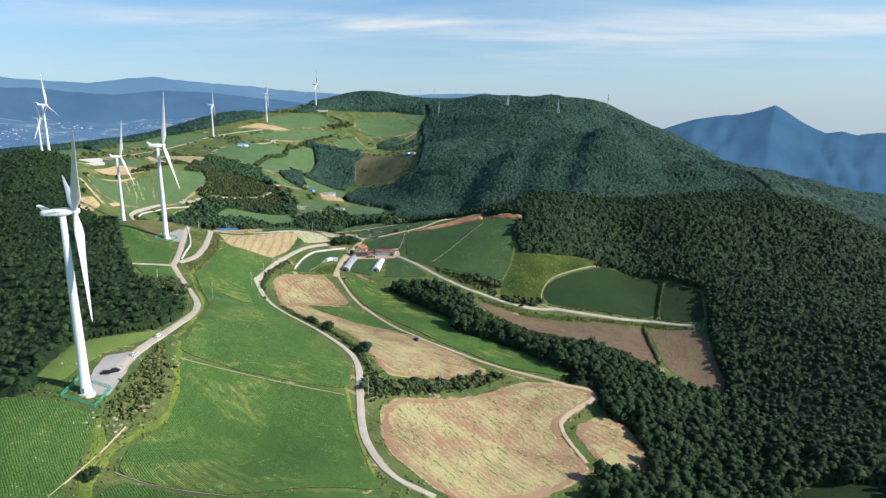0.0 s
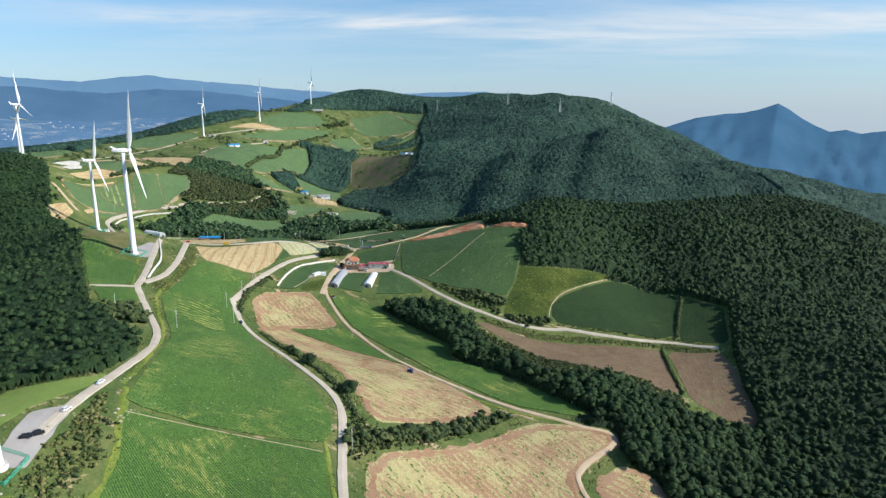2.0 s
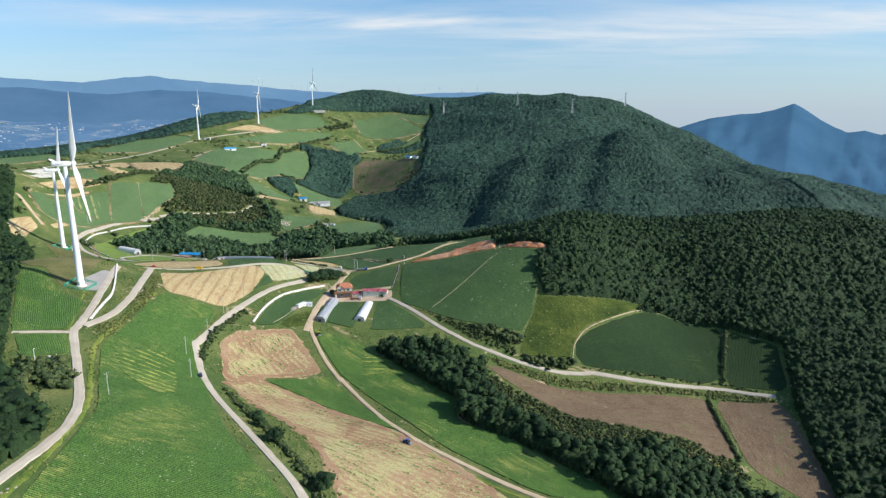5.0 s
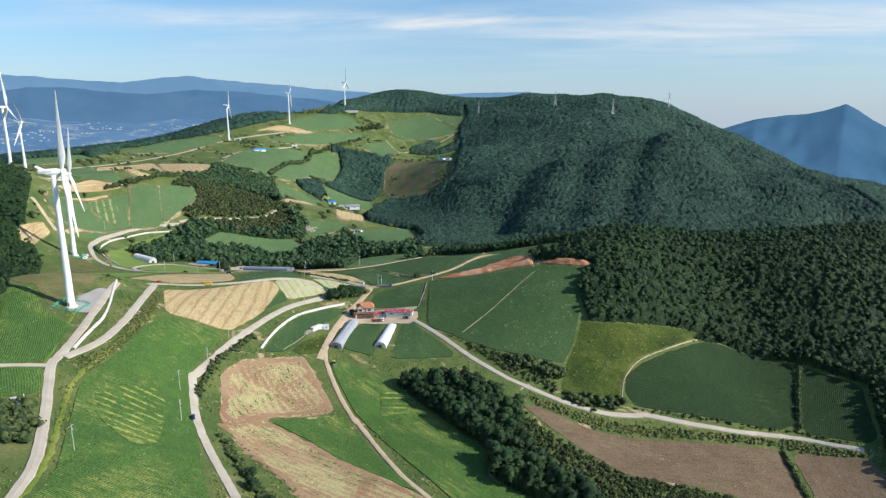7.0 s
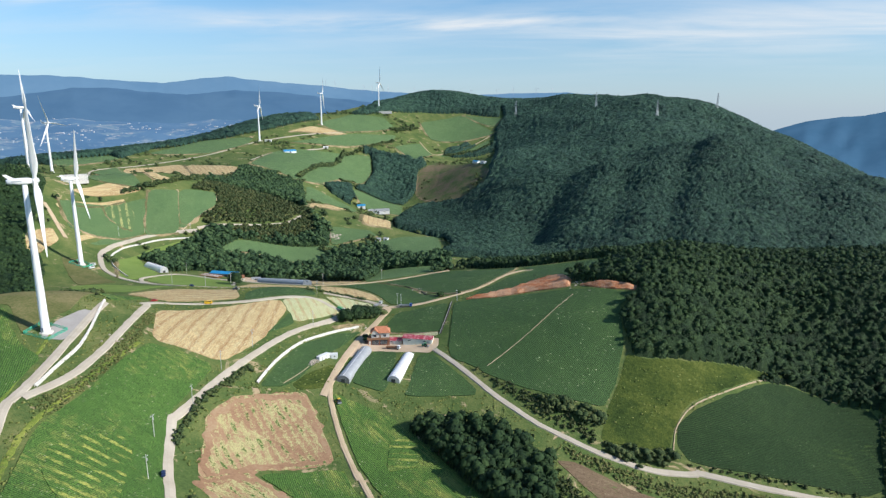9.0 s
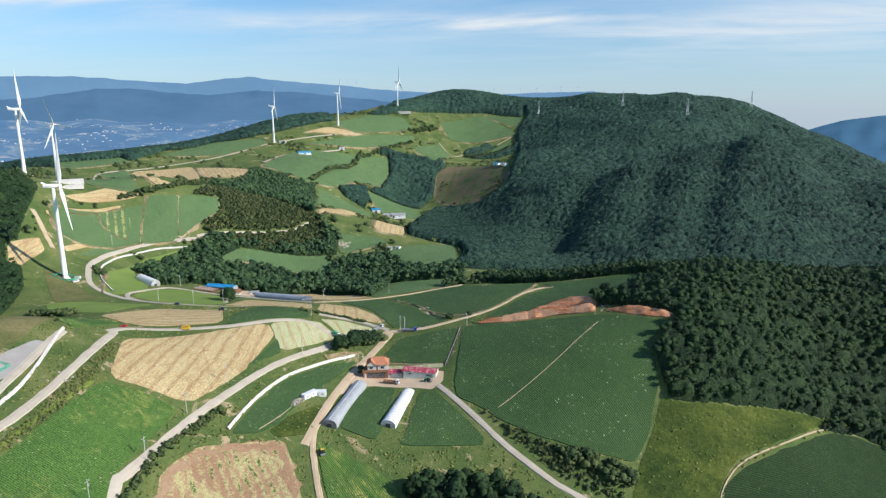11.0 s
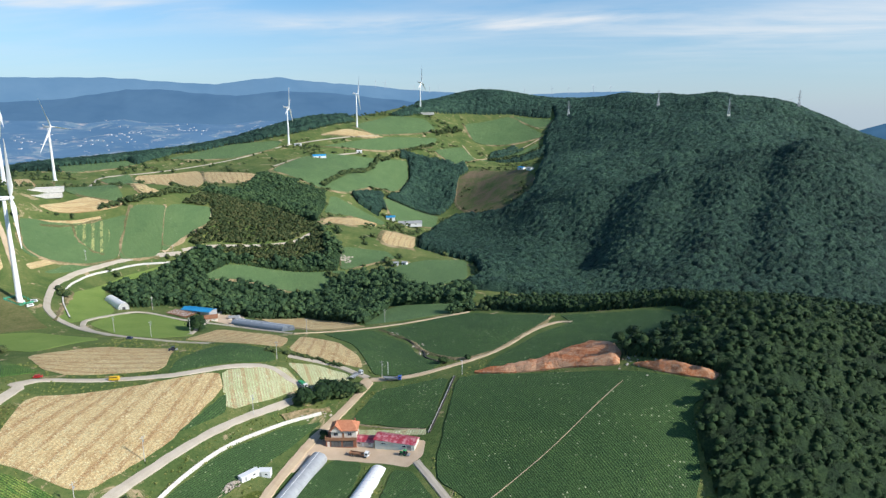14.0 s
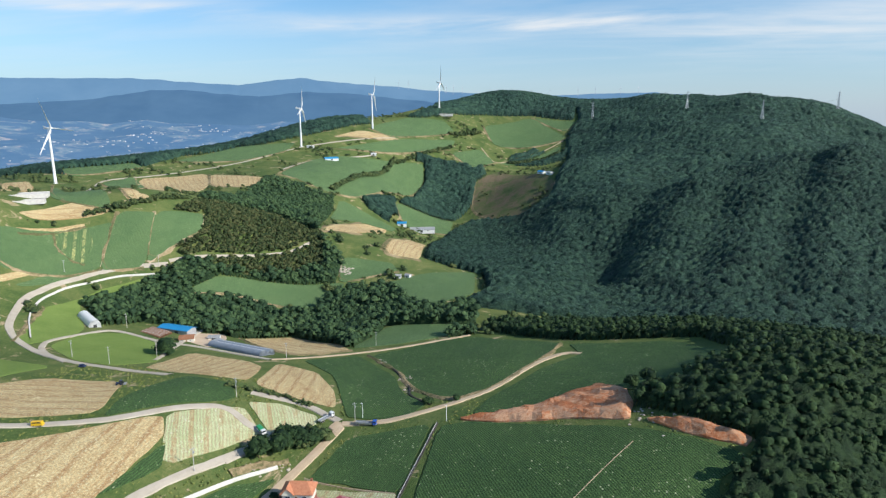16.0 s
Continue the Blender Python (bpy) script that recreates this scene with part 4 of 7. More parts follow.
ROADS = [
    ("gravel", 4.8, "gravel_road", [(-165, 295), (-165, 317), (-163, 348), (-162, 392), (-171, 420), (-200, 467), (-225, 507), (-225, 512), (-235, 547), (-261, 632)]),
    ("gravel", 5.0, "gravel_road", [(-223, 515), (-219, 544), (-225, 586), (-247, 659), (-250, 653), (-250, 674), (-214, 693), (-194, 706), (-174, 733), (-159, 746), (-141, 739), (-129, 739)]),
    ("gravel", 4.8, "gravel_road", [(-4, 253), (-25, 257), (-43, 297), (-53, 370), (-61, 389), (-90, 424), (-149, 506), (-169, 547), (-168, 548), (-165, 600), (-151, 678), (-132, 726), (-139, 706), (-132, 726), (-131, 726), (-125, 741)]),
    ("dirt", 5.2, "dirt_road", [(-109, 610), (-109, 641), (-110, 693), (-107, 716), (-98, 762), (-104, 757), (-102, 764)]),
    ("dirt", 3.2, "dirt_track", [(-108, 616), (-109, 641), (-108, 617), (-91, 581), (-69, 544), (-76, 558), (-25, 475), (39, 433), (86, 416), (106, 415), (106, 406), (75, 379), (77, 364), (86, 341)]),
    ("gravel", 4.0, "gravel_track", [(-51, 686), (-29, 661), (-9, 639), (5, 627), (23, 614), (52, 603), (83, 600), (113, 605), (108, 606), (158, 602), (213, 608), (249, 591)]),
    ("dirt", 5.0, "dirt_track", [(-100, 763), (-72, 770), (-51, 788), (-27, 817), (-6, 865), (11, 889), (22, 886)]),
    ("dirt", 4.0, "dirt_track", [(-198, 860), (-154, 902), (-124, 924), (-72, 965)]),
    ("gravel", 4.5, "gravel_road", [(-303, 786), (-349, 808), (-364, 827), (-362, 850), (-358, 886), (-306, 875), (-268, 880), (-198, 860)]),
    ("gravel", 5.6, "gravel_road", [(-219, 779), (-267, 786), (-298, 787), (-343, 802), (-383, 819), (-410, 837), (-447, 885), (-459, 932), (-448, 976), (-404, 1018)]),
    ("gravel", 5.0, "gravel_road", [(-158, 770), (-128, 776), (-102, 765)]),
    ("gravel", 4.0, "gravel_road", [(-565, 1036), (-737, 1275), (-801, 1368), (-762, 1492), (-701, 1626), (-662, 1799), (-594, 1900), (-490, 2016)]),
    ("gravel", 4.0, "gravel_road", [(-576, 1582), (-586, 1714), (-569, 1777), (-506, 1894)]),
    ("gravel", 4.0, "gravel_road", [(-324, 1181), (-329, 1149), (-364, 1082), (-406, 1022)]),
    ("dirt", 4.0, "dirt_track", [(-423, 1113), (-409, 1077), (-420, 1008)]),
    ("dirt", 3.0, "dirt_track", [(-301, 2195), (-250, 2109), (-214, 2168), (-74, 2293)]),
    ("dirt", 5.0, "dirt_track", [(-526, 911), (-511, 901), (-490, 885), (-475, 874)]),
    ("gravel", 3.0, "gravel_track", [(-249, 489), (-222, 504)]),
    ("gravel", 3.5, "gravel_track", [(-265, 821), (-309, 925), (-309, 978)]),
]
WALLS = [
    [(-147, 603), (-146, 631), (-141, 665), (-127, 703), (-115, 720)],
    [(-225, 526), (-230, 547), (-235, 575), (-263, 635)],
    [(-376, 826), (-418, 863), (-442, 897), (-451, 936), (-435, 975), (-406, 999)],
]


def inside(px, py, poly):
    """Which of the points lie in the polygon."""
    hit = np.zeros(len(px), bool)
    for (x0, y0), (x1, y1) in zip(poly, poly[1:] + poly[:1]):
        cross = (y0 > py) != (y1 > py)
        hit ^= cross & (px < (x1 - x0) * (py - y0) / ((y1 - y0) or 1e-9) + x0)
    return hit


def rounded(poly, times=2, closed=True, cut=0.2):
    for _ in range(times):
        out = []
        pairs = list(zip(poly, poly[1:] + poly[:1])) if closed else list(zip(poly, poly[1:]))
        for (x0, y0), (x1, y1) in pairs:
            out += [(x0 * (1 - cut) + x1 * cut, y0 * (1 - cut) + y1 * cut), (x0 * cut + x1 * (1 - cut), y0 * cut + y1 * (1 - cut))]
        poly = out if closed else [poly[0]] + out + [poly[-1]]
    return poly


FIELD_LABELS = {
    "green": "green cabbage field planted in close rows", "deep": "crop field in close rows, darkened as by grazing sun", "yellowed": "streaks of yellowed plants in the cabbage field", "pad": "grey gravel pad at a turbine's foot", "bolted": "yellow streaks of bolted plants in an upland field", "upland": "soft green upland crop field", "dark": "dark green crop field in neat rows", "lettuce": "pale green lettuce field half harvested in strips",
    "grass": "bright mown grass meadow", "lime": "yellow-green weedy meadow on the slope", "tan": "tan straw stubble field with brown strips",
    "tanw": "harvested field of pale earth strewn with leaves", "knoll": "dry grassy knoll with olive scrub", "cleared": "felled hillside of brown brush and new grass", "brown": "bare brown ploughed field", "soil": "raw red earth cutting at the field's edge", "gravel": "pale gravel yard",
}


# the way the rows run, where it is not the longest side
ROW_TURN = {k: radians(v) for k, v in {
    (-36, 329): -42, (-158, 562): -46, (-139.5, 516): -23, (84, 372): -29, (-147, 328): -42, (-133, 229): -50, (-240, 268): -50, (-45, 763): -53, (-98, 717): 70,
    (-211, 602): 99, (-177, 723): 123, (-153, 758): 123, (-99, 651): 69, (-61, 635): 66, (-145, 601): 72, (-106, 616): -44, (-302, 713): 12, (-210, 570): -4, (-190, 489): -2, (-62, 582): 8, (-301, 573): -60, (-119, 536): -40}.items()}


def make_field(kind, name, poly):
    edge = rounded(poly, 2, True, 0.1)
    far = np.mean([p[1] for p in poly])
    step = 2.5 if kind == "soil" else 5.0 if far < 760 else 8.0 if far < 1100 else 20.0
    ring = []
    for (x0, y0), (x1, y1) in zip(edge, edge[1:] + edge[:1]):
        n = max(1, int(math.hypot(x1 - x0, y1 - y0) / step))
        for k in range(n):
            a, b = x0 + (x1 - x0) * k / n, y0 + (y1 - y0) * k / n
            ring.append((a + 0.9 * noise.noise((a * 0.13, b * 0.13, 1.0)), b + 0.9 * noise.noise((a * 0.13, b * 0.13, 7.0))))
    xs, ys = [p[0] for p in ring], [p[1] for p in ring]
    cx, cy = sum(xs) / len(xs), sum(ys) / len(ys)
    mx, my = np.meshgrid(np.arange(min(xs), max(xs), step), np.arange(min(ys), max(ys), step))
    mx, my = mx.ravel(), my.ravel()
    keep = inside(mx, my, ring) & (from_line(mx, my, ring + ring[:1]) > step * 0.4)
    pts = [Vector(p) for p in ring] + [Vector(p) for p in zip(mx[keep], my[keep])]
    m = len(ring)
    v2, _, f2, _, _, _ = delaunay_2d_cdt(pts, [(i, (i + 1) % m) for i in range(m)], [], 1, 1e-4)
    # rows follow the field's longest side
    sides = sorted(((math.hypot(b[0] - a[0], b[1] - a[1]), math.atan2(b[1] - a[1], b[0] - a[0])) for a, b in zip(poly, poly[1:] + poly[:1])), reverse=True)
    turn = ROW_TURN[poly[0]] if poly[0] in ROW_TURN else sides[0][1] + (1.52 if kind == "lettuce" else 1.2 if kind == "bolted" else -0.45 if kind == "tanw" else 0.0)
    z = ground([p.x for p in v2], [p.y for p in v2])
    lift = {"green": 0.45, "dark": 0.45, "upland": 0.45, "bolted": 0.8, "yellowed": 0.7, "lettuce": 0.35, "gravel": 0.12}.get(kind, 0.25)
    if far > 1000:
        lift += 0.35
    base = level(cx, cy)
    c, s = math.cos(-turn), math.sin(-turn)

    def local(x, y, h):
        return (c * (x - cx) - s * (y - cy), s * (x - cx) + c * (y - cy), h - base)

    rough = 1.1 if kind == "soil" else 0.12
    if kind == "soil":  # a steep raw face
        z = z + np.minimum(2.7, 0.8 * np.maximum(0, from_line(np.array([p.x for p in v2]), np.array([p.y for p in v2]), ring + ring[:1])))
    verts = [local(p.x, p.y, h + lift + rough * noise.noise((p.x * 0.16, p.y * 0.16, 2.0)) + (rough * 0.5 if kind == "soil" else 0)) for p, h in zip(v2, z)]
    faces = [tuple(f) for f in f2]
    rim = {}
    for f in faces:
        for a, b in zip(f, f[1:] + f[:1]):
            if (b, a) in rim:
                del rim[(b, a)]
            else:
                rim[(a, b)] = 1
    low = {}
    for a, b in list(rim):
        for k in (a, b):
            if k not in low:
                low[k] = len(verts)
                verts.append(local(v2[k].x, v2[k].y, float(z[k]) - 1.2))
        faces.append((b, a, low[a], low[b]))
    ob = link_mesh(name, verts, faces, FIELD[kind], FIELD_LABELS[kind], "yard" if kind in ("gravel", "pad") else "field", "structure")
    ob.matrix_world = pose(cx, cy, base, 0, 0, math.degrees(turn))
    return ob


for kind, name, poly in FIELDS:
    make_field(kind, name, poly)


def chain(line, step):
    """Even points along a rounded chain."""
    line = rounded(line, 2, False)
    out = [line[0]]
    for a, b in zip(line, line[1:]):
        n = max(1, int(math.hypot(b[0] - a[0], b[1] - a[1]) / step))
        out += [(a[0] + (b[0] - a[0]) * k / n, a[1] + (b[1] - a[1]) * k / n) for k in range(1, n + 1)]
    return out


def ribbon(name, line, offsets, heights, mat, label, category, step=4.0, wander=0.25):
    """A strip draped on the land: offsets across it with a height for each."""
    pts = chain(line, step)
    verts, n = [], len(offsets)
    for i, p in enumerate(pts):
        a, b = pts[max(0, i - 1)], pts[min(len(pts) - 1, i + 1)]
        d = math.hypot(b[0] - a[0], b[1] - a[1]) or 1.0
        ux, uy = -(b[1] - a[1]) / d, (b[0] - a[0]) / d
        for o, h in zip(offsets, heights):
            o += wander * noise.noise((p[0] * 0.2, p[1] * 0.2, o)) * (1 if abs(o) > 0.8 else 0)
            x, y = p[0] + ux * o, p[1] + uy * o
            verts.append((x, y, level(x, y) + h))
    faces = [(i * n + j + 1, i * n + j, (i + 1) * n + j, (i + 1) * n + j + 1) for i in range(len(pts) - 1) for j in range(n - 1)]
    return link_mesh(name, verts, faces, mat, label, category, "structure")


ROAD_LABELS = {"gravel": "pale gravel farm road winding over the hill", "dirt": "sandy dirt track between the fields"}
for kind, width, name, line in ROADS:
    w = width * 0.42
    ribbon(name, line, [-w - 0.6, -w, -w * 0.45, 0, w * 0.45, w, w + 0.6], [-0.5, 0.5, 0.56, 0.66, 0.56, 0.5, -0.5], ROAD[kind], ROAD_LABELS[kind], "road", 4.0, 0.5)
for line in WALLS:
    ribbon("retaining_wall", line, [-0.55, -0.45, 0.45, 0.55], [-1.0, 1.2, 1.4, -1.5], CONCRETE, "white concrete retaining wall along the field", "wall", 2.0, 0.6)


def earth_banks():
    """Eroded banks of soil and grass below the upland fields, on the side that falls away."""
    for kind, name, poly in FIELDS:
        far = sum(q[1] for q in poly) / len(poly)
        if far < 860 or kind in ("soil", "gravel"):
            continue
        area = sum(a[0] * b[1] - b[0] * a[1] for a, b in zip(poly, poly[1:] + poly[:1]))
        ring = poly if area < 0 else poly[::-1]  # clockwise: the outer side is on the left
        runs, run = [], []
        for a, b in zip(ring, ring[1:] + ring[:1]):
            if b[0] < a[0] - 2:  # heading west: this side faces south
                run = run or [a]
                run.append(b)
            elif run:
                runs.append(run)
                run = []
        if run:
            runs.append(run)
        for k, line in enumerate(runs):
            if len(line) < 2 or abs(line[0][0] - line[-1][0]) < 25 or noise.noise((line[0][0] * 0.02, far * 0.02, 3.0)) < -0.25:
                continue
            wide = 4.5 if far < 1300 else 8.0
            ribbon("bank", [tuple(q) for q in line], [-1.0, 0.6, wide * 0.5, wide], [0.2, 0.95, 0.5, -0.6], BANK, "eroded soil bank with patches of grass below a field", "bank", 6.0, 3.0)


earth_banks()

ribbon("bank", [(-131, 705), (-126, 714), (-119, 721), (-112, 726)], [-3.5, -1.5, 1.0, 3.0], [-0.6, 0.5, 1.1, -0.6], BANK, "pale eroded soil bank below the trees", "bank", 2.0, 2.5)

VERGE = meadow("roadside_grass", [(0.34, (0.07, 0.115, 0.025)), (0.46, (0.14, 0.2, 0.04)), (0.57, (0.24, 0.28, 0.06)), (0.7, (0.36, 0.34, 0.12))], 0.82, (0.42, 0.31, 0.19))
for wide, line in [
    (5.0, [(-153, 343), (-143, 317), (-136, 296), (-133, 280), (-139, 264), (-144, 248), (-141, 222)]), (7.0, [(-159, 262), (-150, 250), (-146, 232), (-138, 214)]),
    (3.2, [(-156, 345), (-157, 366), (-165, 416), (-196, 474), (-207, 497), (-214, 560), (-214, 594)]), (2.6, [(-173, 596), (-175, 552), (-152, 505), (-110, 429), (-70, 383), (-60, 350), (-46, 300), (-31, 252)]),
    (2.4, [(-226, 503), (-255, 575)]), (2.4, [(-81, 553), (-28, 470), (36, 428), (100, 413)])]:
    w = wide / 2
    ribbon("verge", line, [-w, -w * 0.6, 0, w * 0.6, w], [-0.4, 0.24, 0.34, 0.24, -0.4], VERGE, "strip of yellow-green grass and weeds beside the field", "verge", 3.0, 1.6)
for kind, name, poly in FIELDS:  # where machines turn, a worn strip of reddish earth runs round the harvested fields
    if kind == "tanw":
        c = (sum(p[0] for p in poly) / len(poly), sum(p[1] for p in poly) / len(poly))
        far_in = [(p[0] + (c[0] - p[0]) * 3.0 / math.dist(p, c), p[1] + (c[1] - p[1]) * 3.0 / math.dist(p, c)) for p in poly]
        ribbon("headland", far_in + far_in[:1], [-2.6, -1.2, 1.2, 2.6], [0.0, 0.36, 0.36, 0.0], EARTH, "worn strip of reddish earth round the harvested field", "track", 3.0, 4.5)


# ---- woods ----
BELT = [(234, 477), (211, 479), (162, 474), (128, 487), (74, 472), (32, 520), (25, 584), (-8, 605), (-36, 599), (-68, 590), (-34, 566), (6, 507), (37, 466), (72, 437), (106, 405), (117, 382), (125, 345), (122, 335), (89, 324), (77, 298), (167, 300), (251, 310)]
HILL_WOOD = [(86, 668), (80, 700), (88, 722), (99, 736), (72, 755), (50, 768), (50, 782), (85, 800), (120, 838), (100, 908), (15, 932), (-62, 985), (-60, 1010), (100, 1040), (500, 1000), (900, 1000), (800, 600), (560, 300), (251, 300), (234, 477), (256, 575), (282, 647), (248, 676), (194, 690), (133, 674)]
LEFT_WOOD = [(-200, 256), (-190, 267), (-194, 308), (-172, 340), (-166, 380), (-174, 400), (-229, 449), (-303, 579), (-435, 790), (-500, 860), (-560, 960), (-640, 980), (-760, 850), (-650, 560), (-420, 300), (-260, 220)]
MID_WOOD = [(-420, 924), (-395, 1008), (-400, 1060), (-439, 1087), (-482, 1247), (-549, 1471), (-430, 1492), (-332, 1218), (-272, 1160), (-262, 1113), (-350, 1038), (-361, 987), (-323, 1015), (-254, 1025), (-248, 1096), (-194, 1111), (-127, 1036), (-88, 1063), (-65, 949), (-149, 983), (-158, 925), (-245, 943), (-313, 928), (-358, 920), (-373, 891)]
STRIP_WOOD = [(-429, 1988), (-269, 2049), (-243, 1988), (-282, 1770), (-334, 1690), (-368, 1667), (-388, 1872)]
COPSE = [(-413, 1581), (-379, 1682), (-346, 1599), (-347, 1553), (-393, 1560)]
RIDGE_WOOD = [(-1400, 1500), (-980, 1330), (-863, 1350), (-829, 1500), (-834, 1627), (-720, 1830), (-670, 1900), (-571, 2060), (-611, 2110), (-700, 2047), (-900, 1700), (-1000, 1600), (-1500, 1700)]
PEAK_WOOD = [(-540, 2169), (-466, 2270), (-416, 2340), (-324, 2400), (-191, 2430), (-65, 2400), (-62, 2600), (-337, 2680), (-520, 2480), (-480, 2360)]
MOUNTAIN_WOOD = [(-100, 1060), (-85, 1120), (-110, 1220), (-190, 1240), (-250, 1500), (-255, 1640), (-245, 1760), (-160, 1770), (-110, 1800), (-65, 1850), (-60, 1930), (-70, 2200), (-80, 2290), (-50, 2390), (-62, 2480), (-330, 2600), (0, 2620), (600, 2560), (1000, 2350), (1500, 1900), (1700, 1500), (1200, 1000), (500, 1000), (100, 1040)]
HEDGES = [
    (1, [(219, 613), (245, 675)]),
    (1, [(198, 590), (191, 520)]),
    (7, [(-42, 346), (-30, 359), (2, 392), (38, 420)]),
    (3, [(-174, 770), (-158, 773), (-142, 777), (-126, 775)]),
    (7, [(-106, 750), (-124, 734)]),
    (8, [(24, 635), (58, 625)]),
    (6, [(65, 604), (98, 612)]),
    (3, [(-131, 498), (-87, 439), (-61, 403), (-45, 369)]),
    (3, [(-159, 532), (-163, 551), (-165, 573), (-156, 613)]),
    (10, [(-151, 266), (-150, 288), (-150, 316)]),
    (3, [(-456, 1549), (-462, 1931)]),
    (10, [(-386, 2198), (-323, 2285)]),
    (4, [(-455, 1910), (-364, 2109)]),
    (8, [(-217, 2138), (-76, 2223)]),
    (8, [(-266, 1100), (-191, 1057), (-102, 1018)]),
    (5, [(-503, 1019), (-472, 1068), (-461, 1133)]),
    (12, [(-206, 427), (-217, 461), (-189, 434)]),
    (8, [(-365, 723), (-329, 716)]),
]

# a leafy dome: a tip, two rings of five
RING = [(k * 1.2566, 1.0) for k in range(5)]
CLUMP = np.array([(0, 0, 1.0)] + [(0.72 * math.cos(a), 0.72 * math.sin(a), 0.62) for a, _ in RING] + [(math.cos(a + 0.63), math.sin(a + 0.63), -0.25) for a, _ in RING], float)
CLUMP_FACES = np.array([(0, 1 + k, 1 + (k + 1) % 5) for k in range(5)] + [(1 + k, 6 + k, 1 + (k + 1) % 5) for k in range(5)] + [(1 + (k + 1) % 5, 6 + k, 6 + (k + 1) % 5) for k in range(5)])
CN = len(CLUMP)


def crown(rng, clumps, high, wide, pointed=False, sprigs=0, leaf=0.3):
    """Leaf clumps heaped into one crown of height 'high' and radius 'wide', with loose sprigs breaking its outline."""
    verts, faces, n = [], [], 0
    cores = []
    for k in range(clumps):
        u = (k + 0.5) / clumps
        s = u if pointed else u ** 0.8
        ring = wide * ((1 - s) * 0.95 + 0.08) if pointed else wide * math.sqrt(max(0.05, 1 - (s * 1.7 - 0.75) ** 2)) * rng.uniform(0.5, 0.85)
        a = k * 2.39996 + rng.uniform(-0.5, 0.5)
        c = np.array((ring * math.cos(a), ring * math.sin(a), high * (0.3 + 0.6 * s) + rng.uniform(-0.05, 0.05) * high))
        size = wide * rng.uniform(0.45, 0.68) * (1.25 if clumps < 7 else 1.0) * (0.75 if pointed else 1)
        shape = CLUMP * rng.uniform(0.68, 1.28, (CN, 1)) * size
        t = rng.uniform(0, 6.28)
        turn = np.array([(math.cos(t), -math.sin(t), 0), (math.sin(t), math.cos(t), 0), (0, 0, 0.8)])
        verts.append(shape @ turn.T + c + rng.uniform(-0.06, 0.06, (CN, 3)) * wide)
        faces.append(CLUMP_FACES + n)
        n += CN
        cores.append((c, size))
    for k in range(sprigs):
        c, size = cores[k % clumps]
        d = rng.normal(0, 1, 3)
        d[2] = abs(d[2]) * 0.9 - 0.15
        d /= np.linalg.norm(d)
        p = c + d * np.array((1, 1, 0.85)) * size * rng.uniform(0.85, 1.3)
        e1 = rng.normal(0, 1, 3)
        e1 -= d * e1.dot(d) * rng.uniform(0.0, 1.0)
        e1 /= np.linalg.norm(e1)
        e2 = np.cross(d, e1)
        q = wide * leaf * rng.uniform(0.6, 1.3)
        verts.append(np.array([p + e1 * q, p - e1 * q * 0.5 + e2 * q * 0.8, p - e1 * q * 0.5 - e2 * q * 0.8 + d * q * 0.3]))
        faces.append(np.array([(n, n + 1, n + 2)]))
        n += 3
    return np.vstack(verts), np.vstack(faces)


def trunk_shape(high, r):
    v, f = [], []
    for j, (z, q) in enumerate([(-0.8, 1.3), (high * 0.35, 0.8), (high * 0.75, 0.3)]):
        v += [(r * q * math.cos(k * 1.0472), r * q * math.sin(k * 1.0472), z) for k in range(6)]
    for j in range(2):
        f += [(j * 6 + k, j * 6 + (k + 1) % 6, j * 6 + 6 + k) for k in range(6)] + [(j * 6 + (k + 1) % 6, j * 6 + 6 + (k + 1) % 6, j * 6 + 6 + k) for k in range(6)]
    return np.array(v, float), np.array(f)


def fast_mesh(name, verts, faces, mats, index=None):
    me = bpy.data.meshes.new(name)
    me.vertices.add(len(verts))
    me.vertices.foreach_set("co", np.asarray(verts, np.float32).ravel())
    me.loops.add(faces.size)
    me.loops.foreach_set("vertex_index", faces.ravel().astype(np.int32))
    me.polygons.add(len(faces))
    me.polygons.foreach_set("loop_start", np.arange(0, faces.size, 3, dtype=np.int32))
    for m in mats:
        me.materials.append(m)
    if index is not None:
        me.polygons.foreach_set("material_index", index.astype(np.int32))
    me.update(calc_edges=True)
    return me


FIELD_SHAPES = [(poly, min(p[0] for p in poly), max(p[0] for p in poly), min(p[1] for p in poly), max(p[1] for p in poly)) for kind, name, poly in FIELDS]


def clear_of(px, py, gap):
    """Points that stand clear of fields, roads and walls."""
    ok = np.ones(len(px), bool)
    for poly, x0, x1, y0, y1 in FIELD_SHAPES:
        near = (px > x0 - gap) & (px < x1 + gap) & (py > y0 - gap) & (py < y1 + gap) & ok
        if near.any():
            i = np.where(near)[0]
            ok[i[inside(px[i], py[i], poly) | (from_line(px[i], py[i], poly + poly[:1]) < gap)]] = False
    for kind, width, name, line in ROADS:
        xs, ys = [p[0] for p in line], [p[1] for p in line]
        near = (px > min(xs) - 9) & (px < max(xs) + 9) & (py > min(ys) - 9) & (py < max(ys) + 9) & ok
        i = np.where(near)[0]
        if len(i):
            ok[i[from_line(px[i], py[i], line) < width / 2 + 1.0 + gap * 0.6]] = False
    return ok


